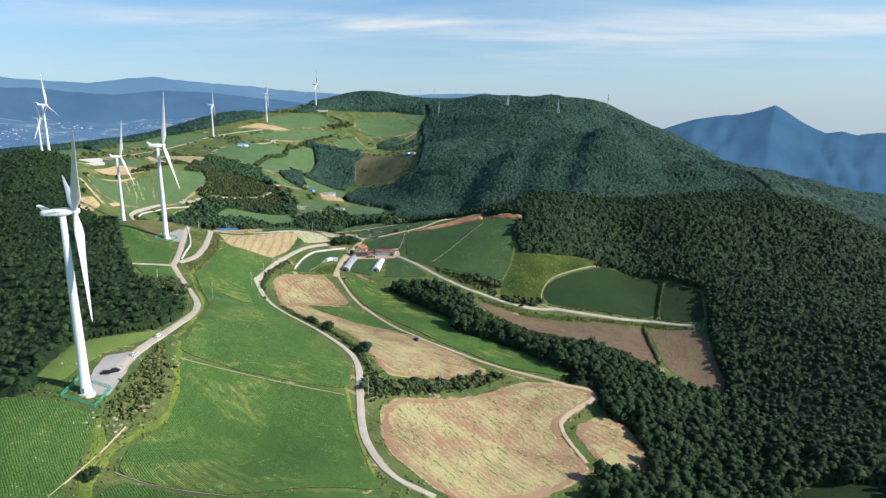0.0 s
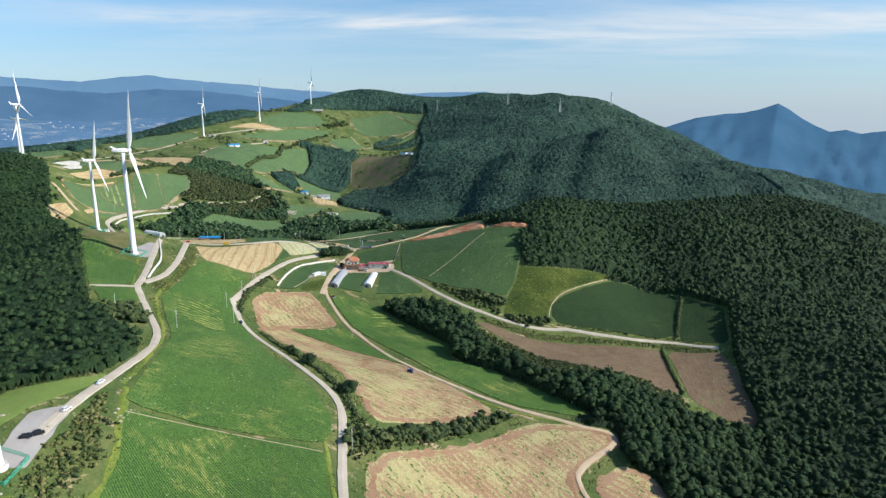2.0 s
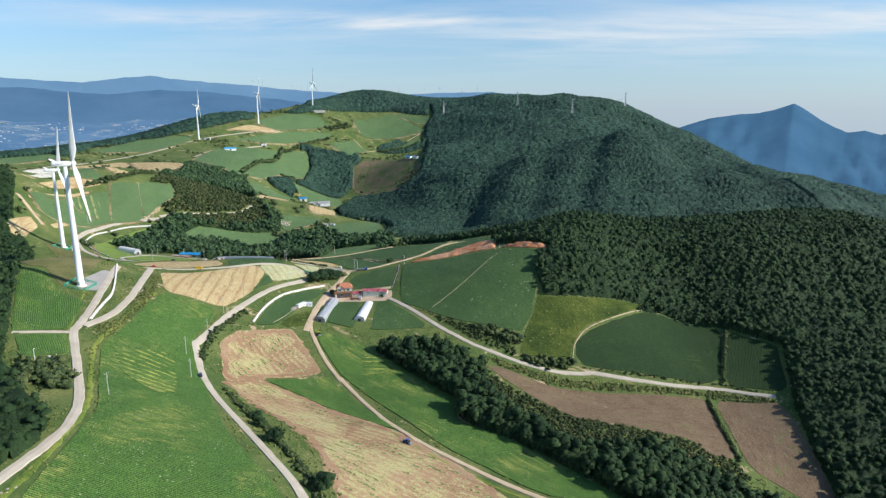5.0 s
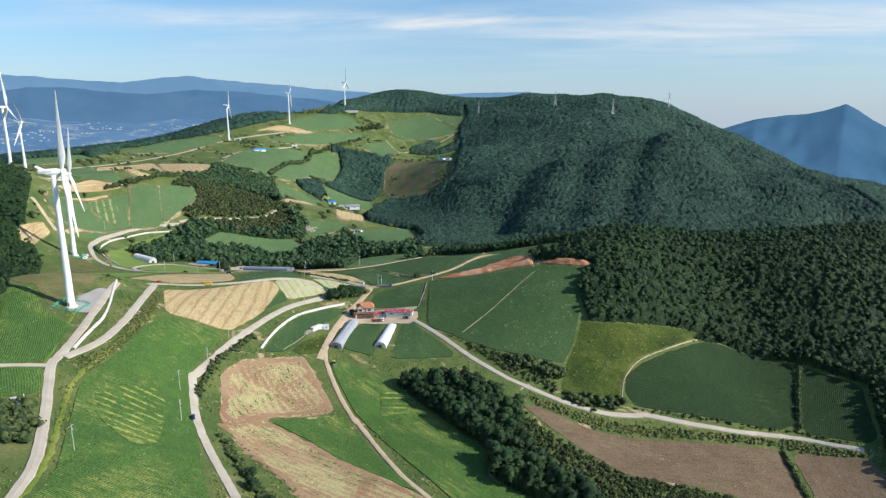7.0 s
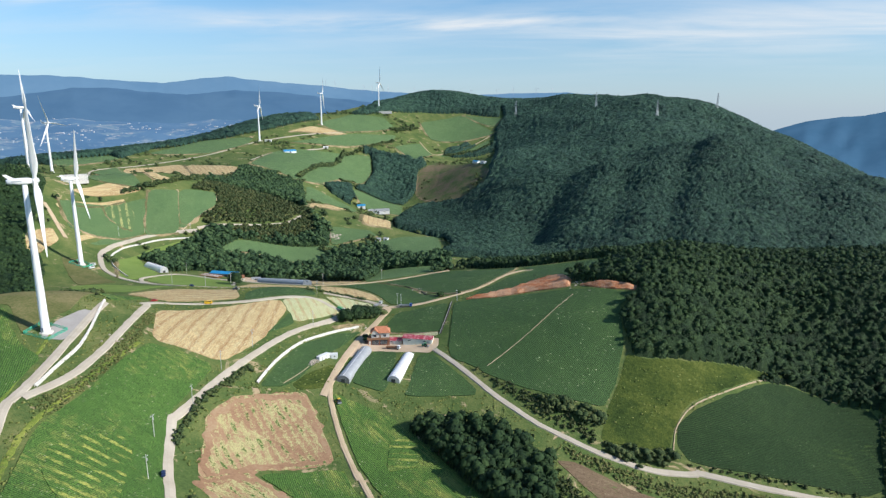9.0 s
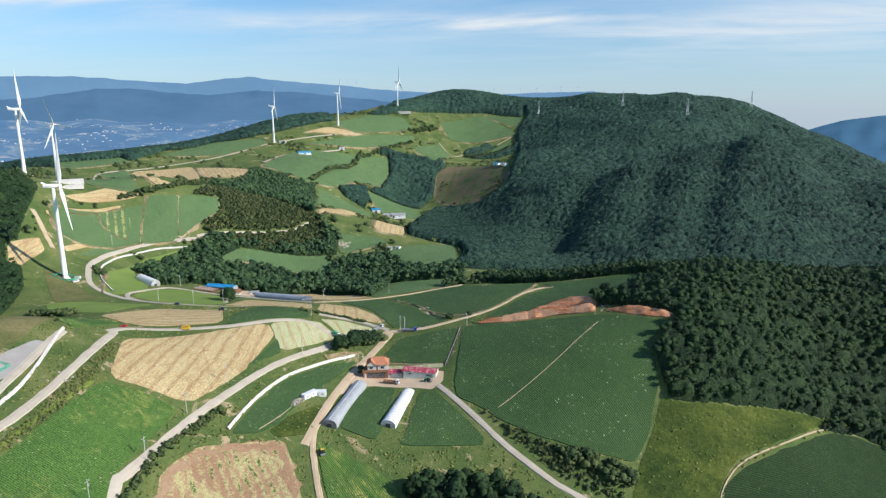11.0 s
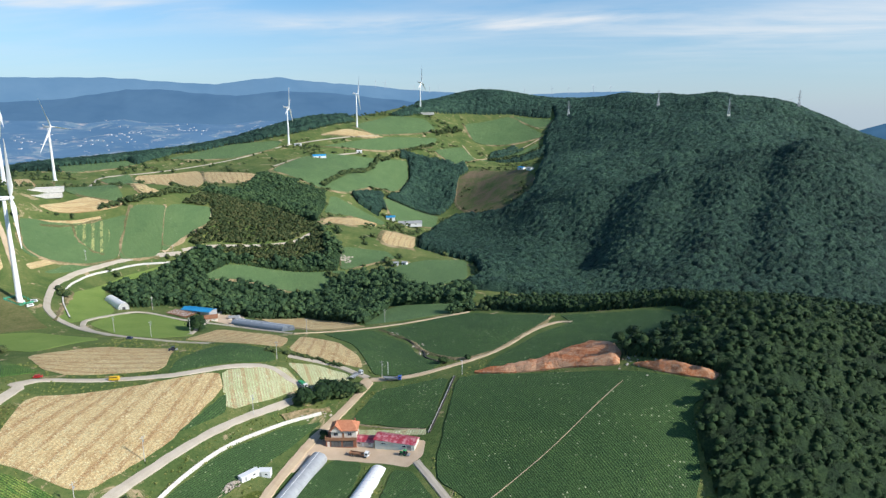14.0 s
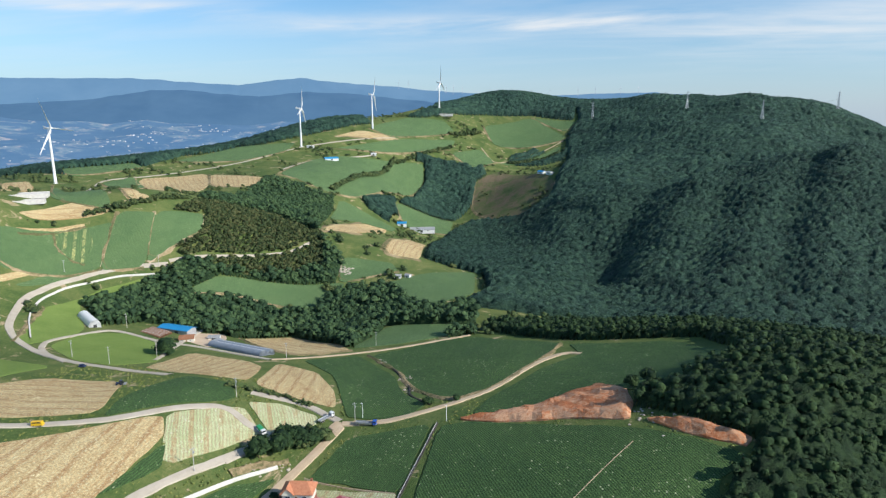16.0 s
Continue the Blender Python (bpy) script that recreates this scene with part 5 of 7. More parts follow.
def wood(name, poly, spacing, clumps, high, wide, mat, label, seed, gap=2.5, conifers=0.0, trunks=True, shapes=7, keep=None, sprigs=0, leaf=0.3):
    """Many trees over one stretch of land, as one uncountable mass."""
    rng = np.random.default_rng(seed)
    xs, ys = [p[0] for p in poly], [p[1] for p in poly]
    px, py = np.meshgrid(np.arange(min(xs), max(xs), spacing), np.arange(min(ys), max(ys), spacing))
    px = (px + (np.arange(px.shape[0]) % 2)[:, None] * spacing / 2).ravel() + rng.uniform(-0.42, 0.42, px.size) * spacing
    py = py.ravel() + rng.uniform(-0.42, 0.42, py.size) * spacing
    ok = inside(px, py, poly)
    px, py = px[ok], py[ok]
    ok = clear_of(px, py, gap)
    px, py = px[ok], py[ok]
    if keep is not None:
        ok = keep(px, py)
        px, py = px[ok], py[ok]
    pz = ground(px, py)
    kinds = [crown(rng, clumps, 1.0 * high, wide, k >= shapes - 2 and conifers > 0, sprigs, leaf) for k in range(shapes)]
    pick = np.where(rng.random(len(px)) < conifers, rng.integers(shapes - 2, shapes, len(px)), rng.integers(0, shapes - 2 if conifers else shapes, len(px)))
    size = rng.uniform(0.62, 1.28, len(px))
    spin = rng.uniform(0, 6.283, len(px))
    V, F, I, n = [], [], [], 0
    tv, tf = trunk_shape(high, 0.035 * high)
    for k, (cv, cf) in enumerate(kinds):
        sel = np.where(pick == k)[0]
        for vv, ff, mi in ((cv, cf, 0), (tv, tf, 1)) if trunks else ((cv, cf, 0),):
            c, s = np.cos(spin[sel])[:, None], np.sin(spin[sel])[:, None]
            q = size[sel][:, None]
            tall = q * rng.uniform(0.88, 1.12, len(sel))[:, None]
            out = np.stack([(vv[:, 0] * c - vv[:, 1] * s) * q + px[sel][:, None], (vv[:, 0] * s + vv[:, 1] * c) * q + py[sel][:, None], vv[:, 2] * tall + pz[sel][:, None]], 2)
            V.append(out.reshape(-1, 3))
            F.append((ff[None] + (n + np.arange(len(sel)) * len(vv))[:, None, None]).reshape(-1, 3))
            I.append(np.full(len(sel) * len(ff), mi))
            n += len(sel) * len(vv)
    me = fast_mesh(name, np.vstack(V), np.vstack(F), [mat, BARK], np.concatenate(I))
    return tagged(new(name, me), label, "forest", "", "stuff")


def domes(x, y, spacing, rng, low=0.55, high=0.86):
    """Overlapping round crowns on a jittered grid: height 0 to 1 at each point, and a tone for the crown that it belongs to."""
    i, j = np.floor(x / spacing).astype(int), np.floor(y / spacing).astype(int)
    i0, j0 = i.min() - 1, j.min() - 1
    shape = (i.max() - i0 + 2, j.max() - j0 + 2)
    jx, jy, rr, hh, tt = (rng.random(shape) for _ in range(5))
    best, tone = np.zeros(len(x)), np.zeros(len(x))
    for di in (-1, 0, 1):
        for dj in (-1, 0, 1):
            a, b = i + di - i0, j + dj - j0
            cx, cy = (i + di + 0.1 + 0.8 * jx[a, b]) * spacing, (j + dj + 0.1 + 0.8 * jy[a, b]) * spacing
            r = spacing * (low + (high - low) * rr[a, b])
            top = np.sqrt(np.clip(1 - ((x - cx) ** 2 + (y - cy) ** 2) / (r * r), 0, 1)) * (0.6 + 0.4 * hh[a, b])
            won = top > best
            best, tone = np.where(won, top, best), np.where(won, tt[a, b], tone)
    return best, tone


def canopy(name, poly, cell, spacing, high, mat, label, seed, gap=2.5, keep=None, sprigs=0.3, leaf=0.6):
    """The closed roof of a wood: crowns that touch, leaf clumps on each, loose sprays of leaves on top, and a leafy skirt at its edge."""
    rng = np.random.default_rng(seed)
    xs, ys = [p[0] for p in poly], [p[1] for p in poly]
    gx, gy = np.meshgrid(np.arange(min(xs), max(xs), cell), np.arange(min(ys), max(ys), cell))
    rows, w = gx.shape
    px, py = gx.ravel(), gy.ravel()
    ok = inside(px, py, poly)
    if keep is not None:
        ok &= keep(px, py)
    i = np.where(ok)[0]
    ok[i] = clear_of(px[i], py[i], gap)
    g = ok.reshape(rows, w)
    ring = g.copy()
    ring[1:] |= g[:-1]
    ring[:-1] |= g[1:]
    ring[:, 1:] |= g[:, :-1]
    ring[:, :-1] |= g[:, 1:]
    near, inner = np.zeros(g.shape), g.copy()
    for _ in range(max(3, int(5.0 / cell))):  # how deep inside the wood, in cells
        near += inner
        cut = inner.copy()
        cut[1:] &= inner[:-1]
        cut[:-1] &= inner[1:]
        cut[:, 1:] &= inner[:, :-1]
        cut[:, :-1] &= inner[:, 1:]
        inner = cut
    near = np.sqrt(near / near.max()).ravel()
    use = ring.ravel()
    index = np.full(len(px), -1)
    sel = np.where(use)[0]
    index[sel] = np.arange(len(sel))
    x, y = px[sel] + rng.uniform(-0.3, 0.3, len(sel)) * cell, py[sel] + rng.uniform(-0.3, 0.3, len(sel)) * cell
    big, tone = domes(x, y, spacing, rng)
    small, own = domes(x, y, spacing * 0.36, rng, 0.6, 0.8)
    tall = (high * (0.46 + 0.54 * big) + 0.17 * high * small * (big > 0.05)) * near[sel] + rng.normal(0, 0.03, len(sel)) * high
    base = ground(x, y)
    z = base + np.where(ok[sel], tall, -0.6)
    q = np.arange(rows * w).reshape(rows, w)[:-1, :-1].ravel()
    q = q[use[q] & use[q + 1] & use[q + w] & use[q + w + 1]]
    f = index[np.vstack([np.stack([q, q + 1, q + w + 1], 1), np.stack([q, q + w + 1, q + w], 1)])]
    V, T = np.stack([x, y, z], 1), tone * 0.75 + own * 0.25
    if sprigs:
        k = rng.choice(np.where(ok[sel])[0], int(ok.sum() * sprigs))
        n = rng.normal(0, 0.75, (len(k), 3)) + (0, 0, 1)
        n /= np.linalg.norm(n, axis=1)[:, None]
        e1 = np.cross(n, rng.normal(0, 1, (len(k), 3)))
        e1 /= np.linalg.norm(e1, axis=1)[:, None]
        e2 = np.cross(n, e1)
        size = leaf * rng.uniform(0.5, 1.3, len(k))[:, None]
        c = V[k] + rng.normal(0, 0.3, (len(k), 3)) * cell + (0, 0, 0.25 * leaf)
        tri = np.stack([c + e1 * size, c - e1 * size * 0.5 + e2 * size * 0.85, c - e1 * size * 0.5 - e2 * size * 0.85], 1).reshape(-1, 3)
        f = np.vstack([f, len(V) + np.arange(len(tri)).reshape(-1, 3)])
        V, T = np.vstack([V, tri]), np.concatenate([T, np.repeat(np.clip(T[k] + rng.normal(0.05, 0.15, len(k)), 0, 1), 3)])
    me = fast_mesh(name, V, f, [mat])
    me.attributes.new("tone", "FLOAT", "POINT").data.foreach_set("value", T.astype(np.float32))
    return tagged(new(name, me), label, "forest", "", "stuff")


SCRUB = [(-445, 1085), (-405, 1035), (-340, 1060), (-285, 1140), (-320, 1215), (-400, 1230), (-455, 1180)]
HILL_SEEN = lambda x, y: (x < 0.64 * y + 90) & (y < 1030) & ((y < 890) | (x < 170))
LEFT_SEEN = lambda x, y: x > -0.8 * y - 15
NOT_SCRUB = lambda x, y: ~inside(x, y, SCRUB)
canopy("belt_understory", BELT, 1.4, 7.2, 7.5, CANOPY, "leafy lower layer of the gully wood", 3, 1.2, None, 0.8, 0.5)
wood("tree_belt", BELT, 5.6, 6, 10.5, 3.6, LEAVES, "dense belt of dark broadleaf trees in the gully", 31, 0.8, 0.04, sprigs=60, leaf=0.24)
canopy("hill_forest", HILL_WOOD, 1.5, 4.9, 6.8, CANOPY, "closed leafy canopy of the rounded hill's forest", 4, 1.2, HILL_SEEN, 0.8, 0.5)
wood("hill_trees", HILL_WOOD, 4.4, 2, 8.0, 2.7, LEAVES, "dense dark green broadleaf trees covering the rounded hill", 32, 0.6, 0.03, False, sprigs=18, leaf=0.27, shapes=12, keep=HILL_SEEN)
canopy("left_forest", LEFT_WOOD, 1.6, 5.2, 7.1, CANOPY, "closed leafy canopy falling away from the turbine ridge", 5, 2.0, LEFT_SEEN, 0.8, 0.55)
wood("left_trees", LEFT_WOOD, 5.0, 2, 8.2, 2.9, LEAVES, "dense green trees falling away from the turbine ridge", 33, 1.5, 0.03, False, sprigs=18, leaf=0.27, shapes=10, keep=LEFT_SEEN)
canopy("valley_understory", MID_WOOD, 2.2, 8.0, 7.5, CANOPY, "leafy lower layer of the wood above the farm", 6, 1.5, NOT_SCRUB, 0.6, 0.7)
wood("valley_forest", MID_WOOD, 5.6, 4, 10.0, 3.9, MID_LEAVES, "dark green wood on the knoll above the farm", 34, 1.0, 0.04, False, sprigs=34, leaf=0.28, shapes=10, keep=NOT_SCRUB)
wood("hill_scrub", SCRUB, 4.0, 3, 4.0, 2.7, SCRUB_LEAF, "olive green scrub on the open knoll", 14, 1.0, 0, False, sprigs=14, leaf=0.3)
canopy("strip_forest", STRIP_WOOD, 2.8, 10.0, 13.0, HAZED_CANOPY, "dark wood running down between upland fields", 7, 3.0, None, 0.4, 1.1)
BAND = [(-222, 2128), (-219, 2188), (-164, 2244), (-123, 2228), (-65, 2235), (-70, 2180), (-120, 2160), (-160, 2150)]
canopy("copse", BAND, 2.8, 9.0, 11.0, HAZED_CANOPY, "band of dark wood below the upper fields", 17, 2.0, None, 0.4, 1.0)
canopy("copse", COPSE, 2.6, 9.0, 12.0, HAZED_CANOPY, "small copse among upland fields", 8, 2.0, None, 0.4, 1.0)
canopy("ridge_forest", RIDGE_WOOD, 3.4, 10.0, 12.0, HAZED_CANOPY, "dark line of forest along the far ridge", 9, 3.0, lambda x, y: x > -1150, 0.3, 1.2)
canopy("peak_forest", PEAK_WOOD, 3.4, 11.0, 13.0, HAZED_CANOPY, "dark forest over the far rounded summit", 10, 3.0, None, 0.3, 1.2)
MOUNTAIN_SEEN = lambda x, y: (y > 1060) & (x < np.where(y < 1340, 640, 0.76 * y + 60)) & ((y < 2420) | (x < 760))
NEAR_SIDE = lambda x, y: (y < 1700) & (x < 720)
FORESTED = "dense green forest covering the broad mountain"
canopy("mountain_forest", MOUNTAIN_WOOD, 2.3, 8.0, 11.0, HAZED_CANOPY, FORESTED, 11, 3.0, lambda x, y: MOUNTAIN_SEEN(x, y) & NEAR_SIDE(x, y), 0.7, 0.95)
canopy("mountain_forest", MOUNTAIN_WOOD, 3.6, 10.5, 12.0, HAZED_CANOPY, FORESTED, 16, 3.0, lambda x, y: MOUNTAIN_SEEN(x, y) & ~NEAR_SIDE(x, y), 0.2, 1.3)


wood("felled_slope_brush", [(-262, 1975), (-200, 2065), (-150, 2050), (-70, 1845), (-80, 1780), (-110, 1735), (-175, 1745), (-250, 1830)], 15.0, 2, 5.0, 3.6, SCRUB_LEAF, "scattered brush and young trees on the felled slope", 61, -40.0, 0, False, sprigs=10, leaf=0.34, keep=lambda x, y: np.sin(x / 17 + 1.3 * np.sin(y / 31)) + np.sin(y / 23) > 0.2)
BANK_SHRUBS = "low olive shrubs and tall weeds on the bank beside the road"
for i, (high, mat, poly) in enumerate([
        (1.3, BANK_LEAF, [(-157, 271), (-159, 300), (-158, 335), (-147, 314), (-141, 292), (-141, 273), (-147, 264)]),
        (0.7, BANK_LEAF, [(-218, 512), (-214, 540), (-220, 575), (-238, 640), (-231, 640), (-212, 585), (-207, 545), (-205, 509)]),
        (1.6, SCRUB_LEAF, [(-330, 598), (-306, 594), (-288, 640), (-270, 640), (-276, 672), (-300, 690), (-330, 650)]),
        (0.9, BANK_LEAF, [(30, 601), (80, 594), (150, 597), (213, 603), (248, 588), (246, 583), (195, 595), (78, 582), (40, 592)]),
        (1.5, SCRUB_LEAF, [(-43, 689), (-22, 671), (-4, 654), (10, 643), (24, 638), (58, 615), (52, 609), (22, 622), (0, 640), (-24, 664)]),
        (0.9, SCRUB_LEAF, [(105, 610), (217, 613), (250, 595), (213, 611), (113, 607)]),
        (1.3, SCRUB_LEAF, [(-48, 372), (-34, 360), (30, 418), (42, 420), (-28, 351), (-40, 332), (-50, 340)]),
        (1.5, SCRUB_LEAF, [(28, 586), (40, 565), (84, 524), (160, 530), (190, 515), (190, 500), (130, 490), (76, 478), (34, 522), (26, 580)])]):
    wood("bank_shrubs", poly, 1.6 + 0.9 * high, 2, high, 0.6 + 0.6 * high, mat, BANK_SHRUBS, 50 + i, 0.5, 0, False, sprigs=12, leaf=0.34)


def hedge_mesh(seed):
    """Shrubs along verges and banks."""
    rng = np.random.default_rng(seed)
    V, F, n = [], [], 0
    for width, line in HEDGES:
        if any(-285 < a < -190 and 868 < b < 905 for a, b in line):
            continue
        pts = chain(line, 1.5)
        far = np.mean([p[1] for p in line]) > 1300
        for p in pts[:: 4 if far else 1]:
            for _ in range(3 if width > 7 else 2):
                x, y = p[0] + rng.normal(0, width * 0.4), p[1] + rng.normal(0, width * 0.4)
                high = rng.uniform(5, 9) if far else rng.uniform(0.8, 2.0) if width == 10 else rng.uniform(1.2, 2.6) if width <= 3 else rng.uniform(1.6, 5.0)
                v, f = crown(rng, 3, high, high * rng.uniform(0.5, 0.75), False, 24, 0.28)
                V.append(v + (x, y, level(x, y) - 0.2))
                F.append(f + n)
                n += len(v)
    V, F = np.vstack(V), np.vstack(F)
    return fast_mesh("hedge", V, F, [SHRUB])


tagged(new("hedge", hedge_mesh(12)), "green shrubs and brambles along field edges and road banks", "hedge", "", "stuff")


def grass_tufts(seed):
    """Weeds and tall grass over the unfarmed verges near the camera's way."""
    rng = np.random.default_rng(seed)
    px, py = rng.uniform(-290, 260, 46000), rng.uniform(200, 800, 46000)
    ok = clear_of(px, py, 0.8)
    for kind, name, poly in FIELDS:
        if kind == "lime":
            ok |= inside(px, py, poly) & (np.arange(len(px)) % 2 == 0)
    for poly in (BELT, HILL_WOOD, LEFT_WOOD):
        ok &= ~inside(px, py, poly)
    ok &= np.array([noise.noise((a * 0.03, b * 0.03, 5.0)) > -0.25 for a, b in zip(px, py)])
    px, py = px[ok], py[ok]
    pz = ground(px, py)
    V, F, n = [], [], 0
    shapes = [crown(rng, 1, 0.7, 1.0, False, 5, 0.4) for _ in range(6)]
    for i, (x, y, z) in enumerate(zip(px, py, pz)):
        v, f = shapes[i % 6]
        V.append(v * rng.uniform(0.4, 1.2) * (1, 1, 0.7) + (x, y, z - 0.15))
        F.append(f + n)
        n += len(v)
    return fast_mesh("verge_weeds", np.vstack(V), np.vstack(F), [WEED])


tagged(new("verge_weeds", grass_tufts(13)), "tufts of weeds and tall grass on the verges", "weeds", "", "stuff")


def upland_scrub(seed):
    """Dark bushes in drifts over the unfarmed banks of the uplands."""
    rng = np.random.default_rng(seed)
    px, py = rng.uniform(-950, 60, 16000), rng.uniform(860, 2350, 16000)
    ok = clear_of(px, py, 2.0)
    for poly in (MID_WOOD, RIDGE_WOOD, STRIP_WOOD, COPSE, PEAK_WOOD, MOUNTAIN_WOOD):
        ok &= ~inside(px, py, poly)
    ok &= (px > -0.75 * py) & ((py > 960) | (px < -420))
    ok &= np.array([noise.noise((a * 0.012, b * 0.012, 8.0)) + 0.6 * noise.noise((a * 0.05, b * 0.05, 2.0)) > 0.12 for a, b in zip(px, py)])
    px, py = px[ok], py[ok]
    pz = ground(px, py)
    V, F, n = [], [], 0
    shapes = [crown(rng, 2, 1.0, 0.8, False, 8, 0.4) for _ in range(7)]
    for i, (x, y, z) in enumerate(zip(px, py, pz)):
        v, f = shapes[i % 7]
        V.append(v * rng.uniform(1.4, 5.5) + (x, y, z - 0.3))
        F.append(f + n)
        n += len(v)
    return fast_mesh("upland_scrub", np.vstack(V), np.vstack(F), [SHRUB])


tagged(new("upland_scrub", upland_scrub(15)), "dark green bushes scattered over upland banks", "bushes", "", "stuff")


# ---- building blocks for things ----
def bm_box(bm, x, y, z, sx, sy, sz, bevel=0.0, m=None):
    """A block centred at x, y with its underside at z."""
    t = Matrix.Translation((x, y, z + sz / 2)) @ Matrix.Diagonal((sx, sy, sz, 1))
    g = bmesh.ops.create_cube(bm, size=1.0, matrix=(m @ t) if m else t)
    if bevel:
        edges = list({e for v in g["verts"] for e in v.link_edges})
        bmesh.ops.bevel(bm, geom=edges, offset=bevel, segments=2, affect="EDGES", profile=0.6)
    return bm


def bm_tube(bm, a, b, r0, r1, n=12):
    """A tapered tube from a to b."""
    a, b = Vector(a), Vector(b)
    d = b - a
    m = Matrix.Translation((a + b) / 2) @ d.to_track_quat("Z", "Y").to_matrix().to_4x4()
    bmesh.ops.create_cone(bm, cap_ends=True, segments=n, radius1=r0, radius2=r1, depth=d.length, matrix=m)
    return bm


def bm_prism(bm, outline, y0, y1):
    """An outline in x, z pulled from y0 to y1."""
    a = [bm.verts.new((x, y0, z)) for x, z in outline]
    b = [bm.verts.new((x, y1, z)) for x, z in outline]
    n = len(outline)
    bm.faces.new(a)
    bm.faces.new(b[::-1])
    for i in range(n):
        bm.faces.new((a[i], b[i], b[(i + 1) % n], a[(i + 1) % n]))
    bmesh.ops.recalc_face_normals(bm, faces=bm.faces)
    return bm


def part(name, bm, mat, parent, label="", soft=False):
    me = bpy.data.meshes.new(name)
    bm.to_mesh(me)
    bm.free()
    me.materials.append(mat)
    if soft:
        for p in me.polygons:
            p.use_smooth = len(p.vertices) == 4
    ob = new(name, me)
    ob.parent = parent
    if label:
        ob["label"] = label
    return ob


def thing(name, label, category, group=""):
    return tagged(new(name), label, category, group)


def B():
    return bmesh.new()


def box(*a, **k):
    return bm_box(B(), *a, **k)


def tube(*a, **k):
    return bm_tube(B(), *a, **k)


def stand(ob, x, y, turn=0.0, up=0.0, scale=1.0):
    ob.matrix_world = pose(x, y, level(x, y) + up, 0, 0, turn) @ Matrix.Scale(scale, 4)
    return ob


# ---- wind turbines ----
def blade_mesh():
    """One blade along +z: round root, wide shoulder, thin twisted tip."""
    verts, faces, n = [], [], 10
    rows = [(0.0, 1.0, 1.0, 0), (1.8, 1.0, 1.0, 5), (4.5, 1.6, 0.75, 14), (9.5, 2.1, 0.42, 11), (17, 1.65, 0.27, 7), (27, 1.15, 0.18, 4), (37, 0.75, 0.11, 2), (45, 0.45, 0.07, 0), (48.3, 0.22, 0.04, -1), (49, 0.05, 0.02, -1)]
    for z, chord, thick, twist in rows:
        for k in range(n):
            a = 2 * math.pi * k / n
            x, y = chord * math.cos(a) - (chord - 1.0) * 0.35, thick * math.sin(a)
            t = radians(twist)
            verts.append((x * math.cos(t) - y * math.sin(t), x * math.sin(t) + y * math.cos(t) - 0.0009 * z * z * 0.3, z + 1.0))
    for r in range(len(rows) - 1):
        faces += [(r * n + k, r * n + (k + 1) % n, (r + 1) * n + (k + 1) % n, (r + 1) * n + k) for k in range(n)]
    bm = B()
    vs = [bm.verts.new(v) for v in verts]
    for f in faces:
        bm.faces.new([vs[i] for i in f])
    bm.faces.new(vs[-n:])
    return bm


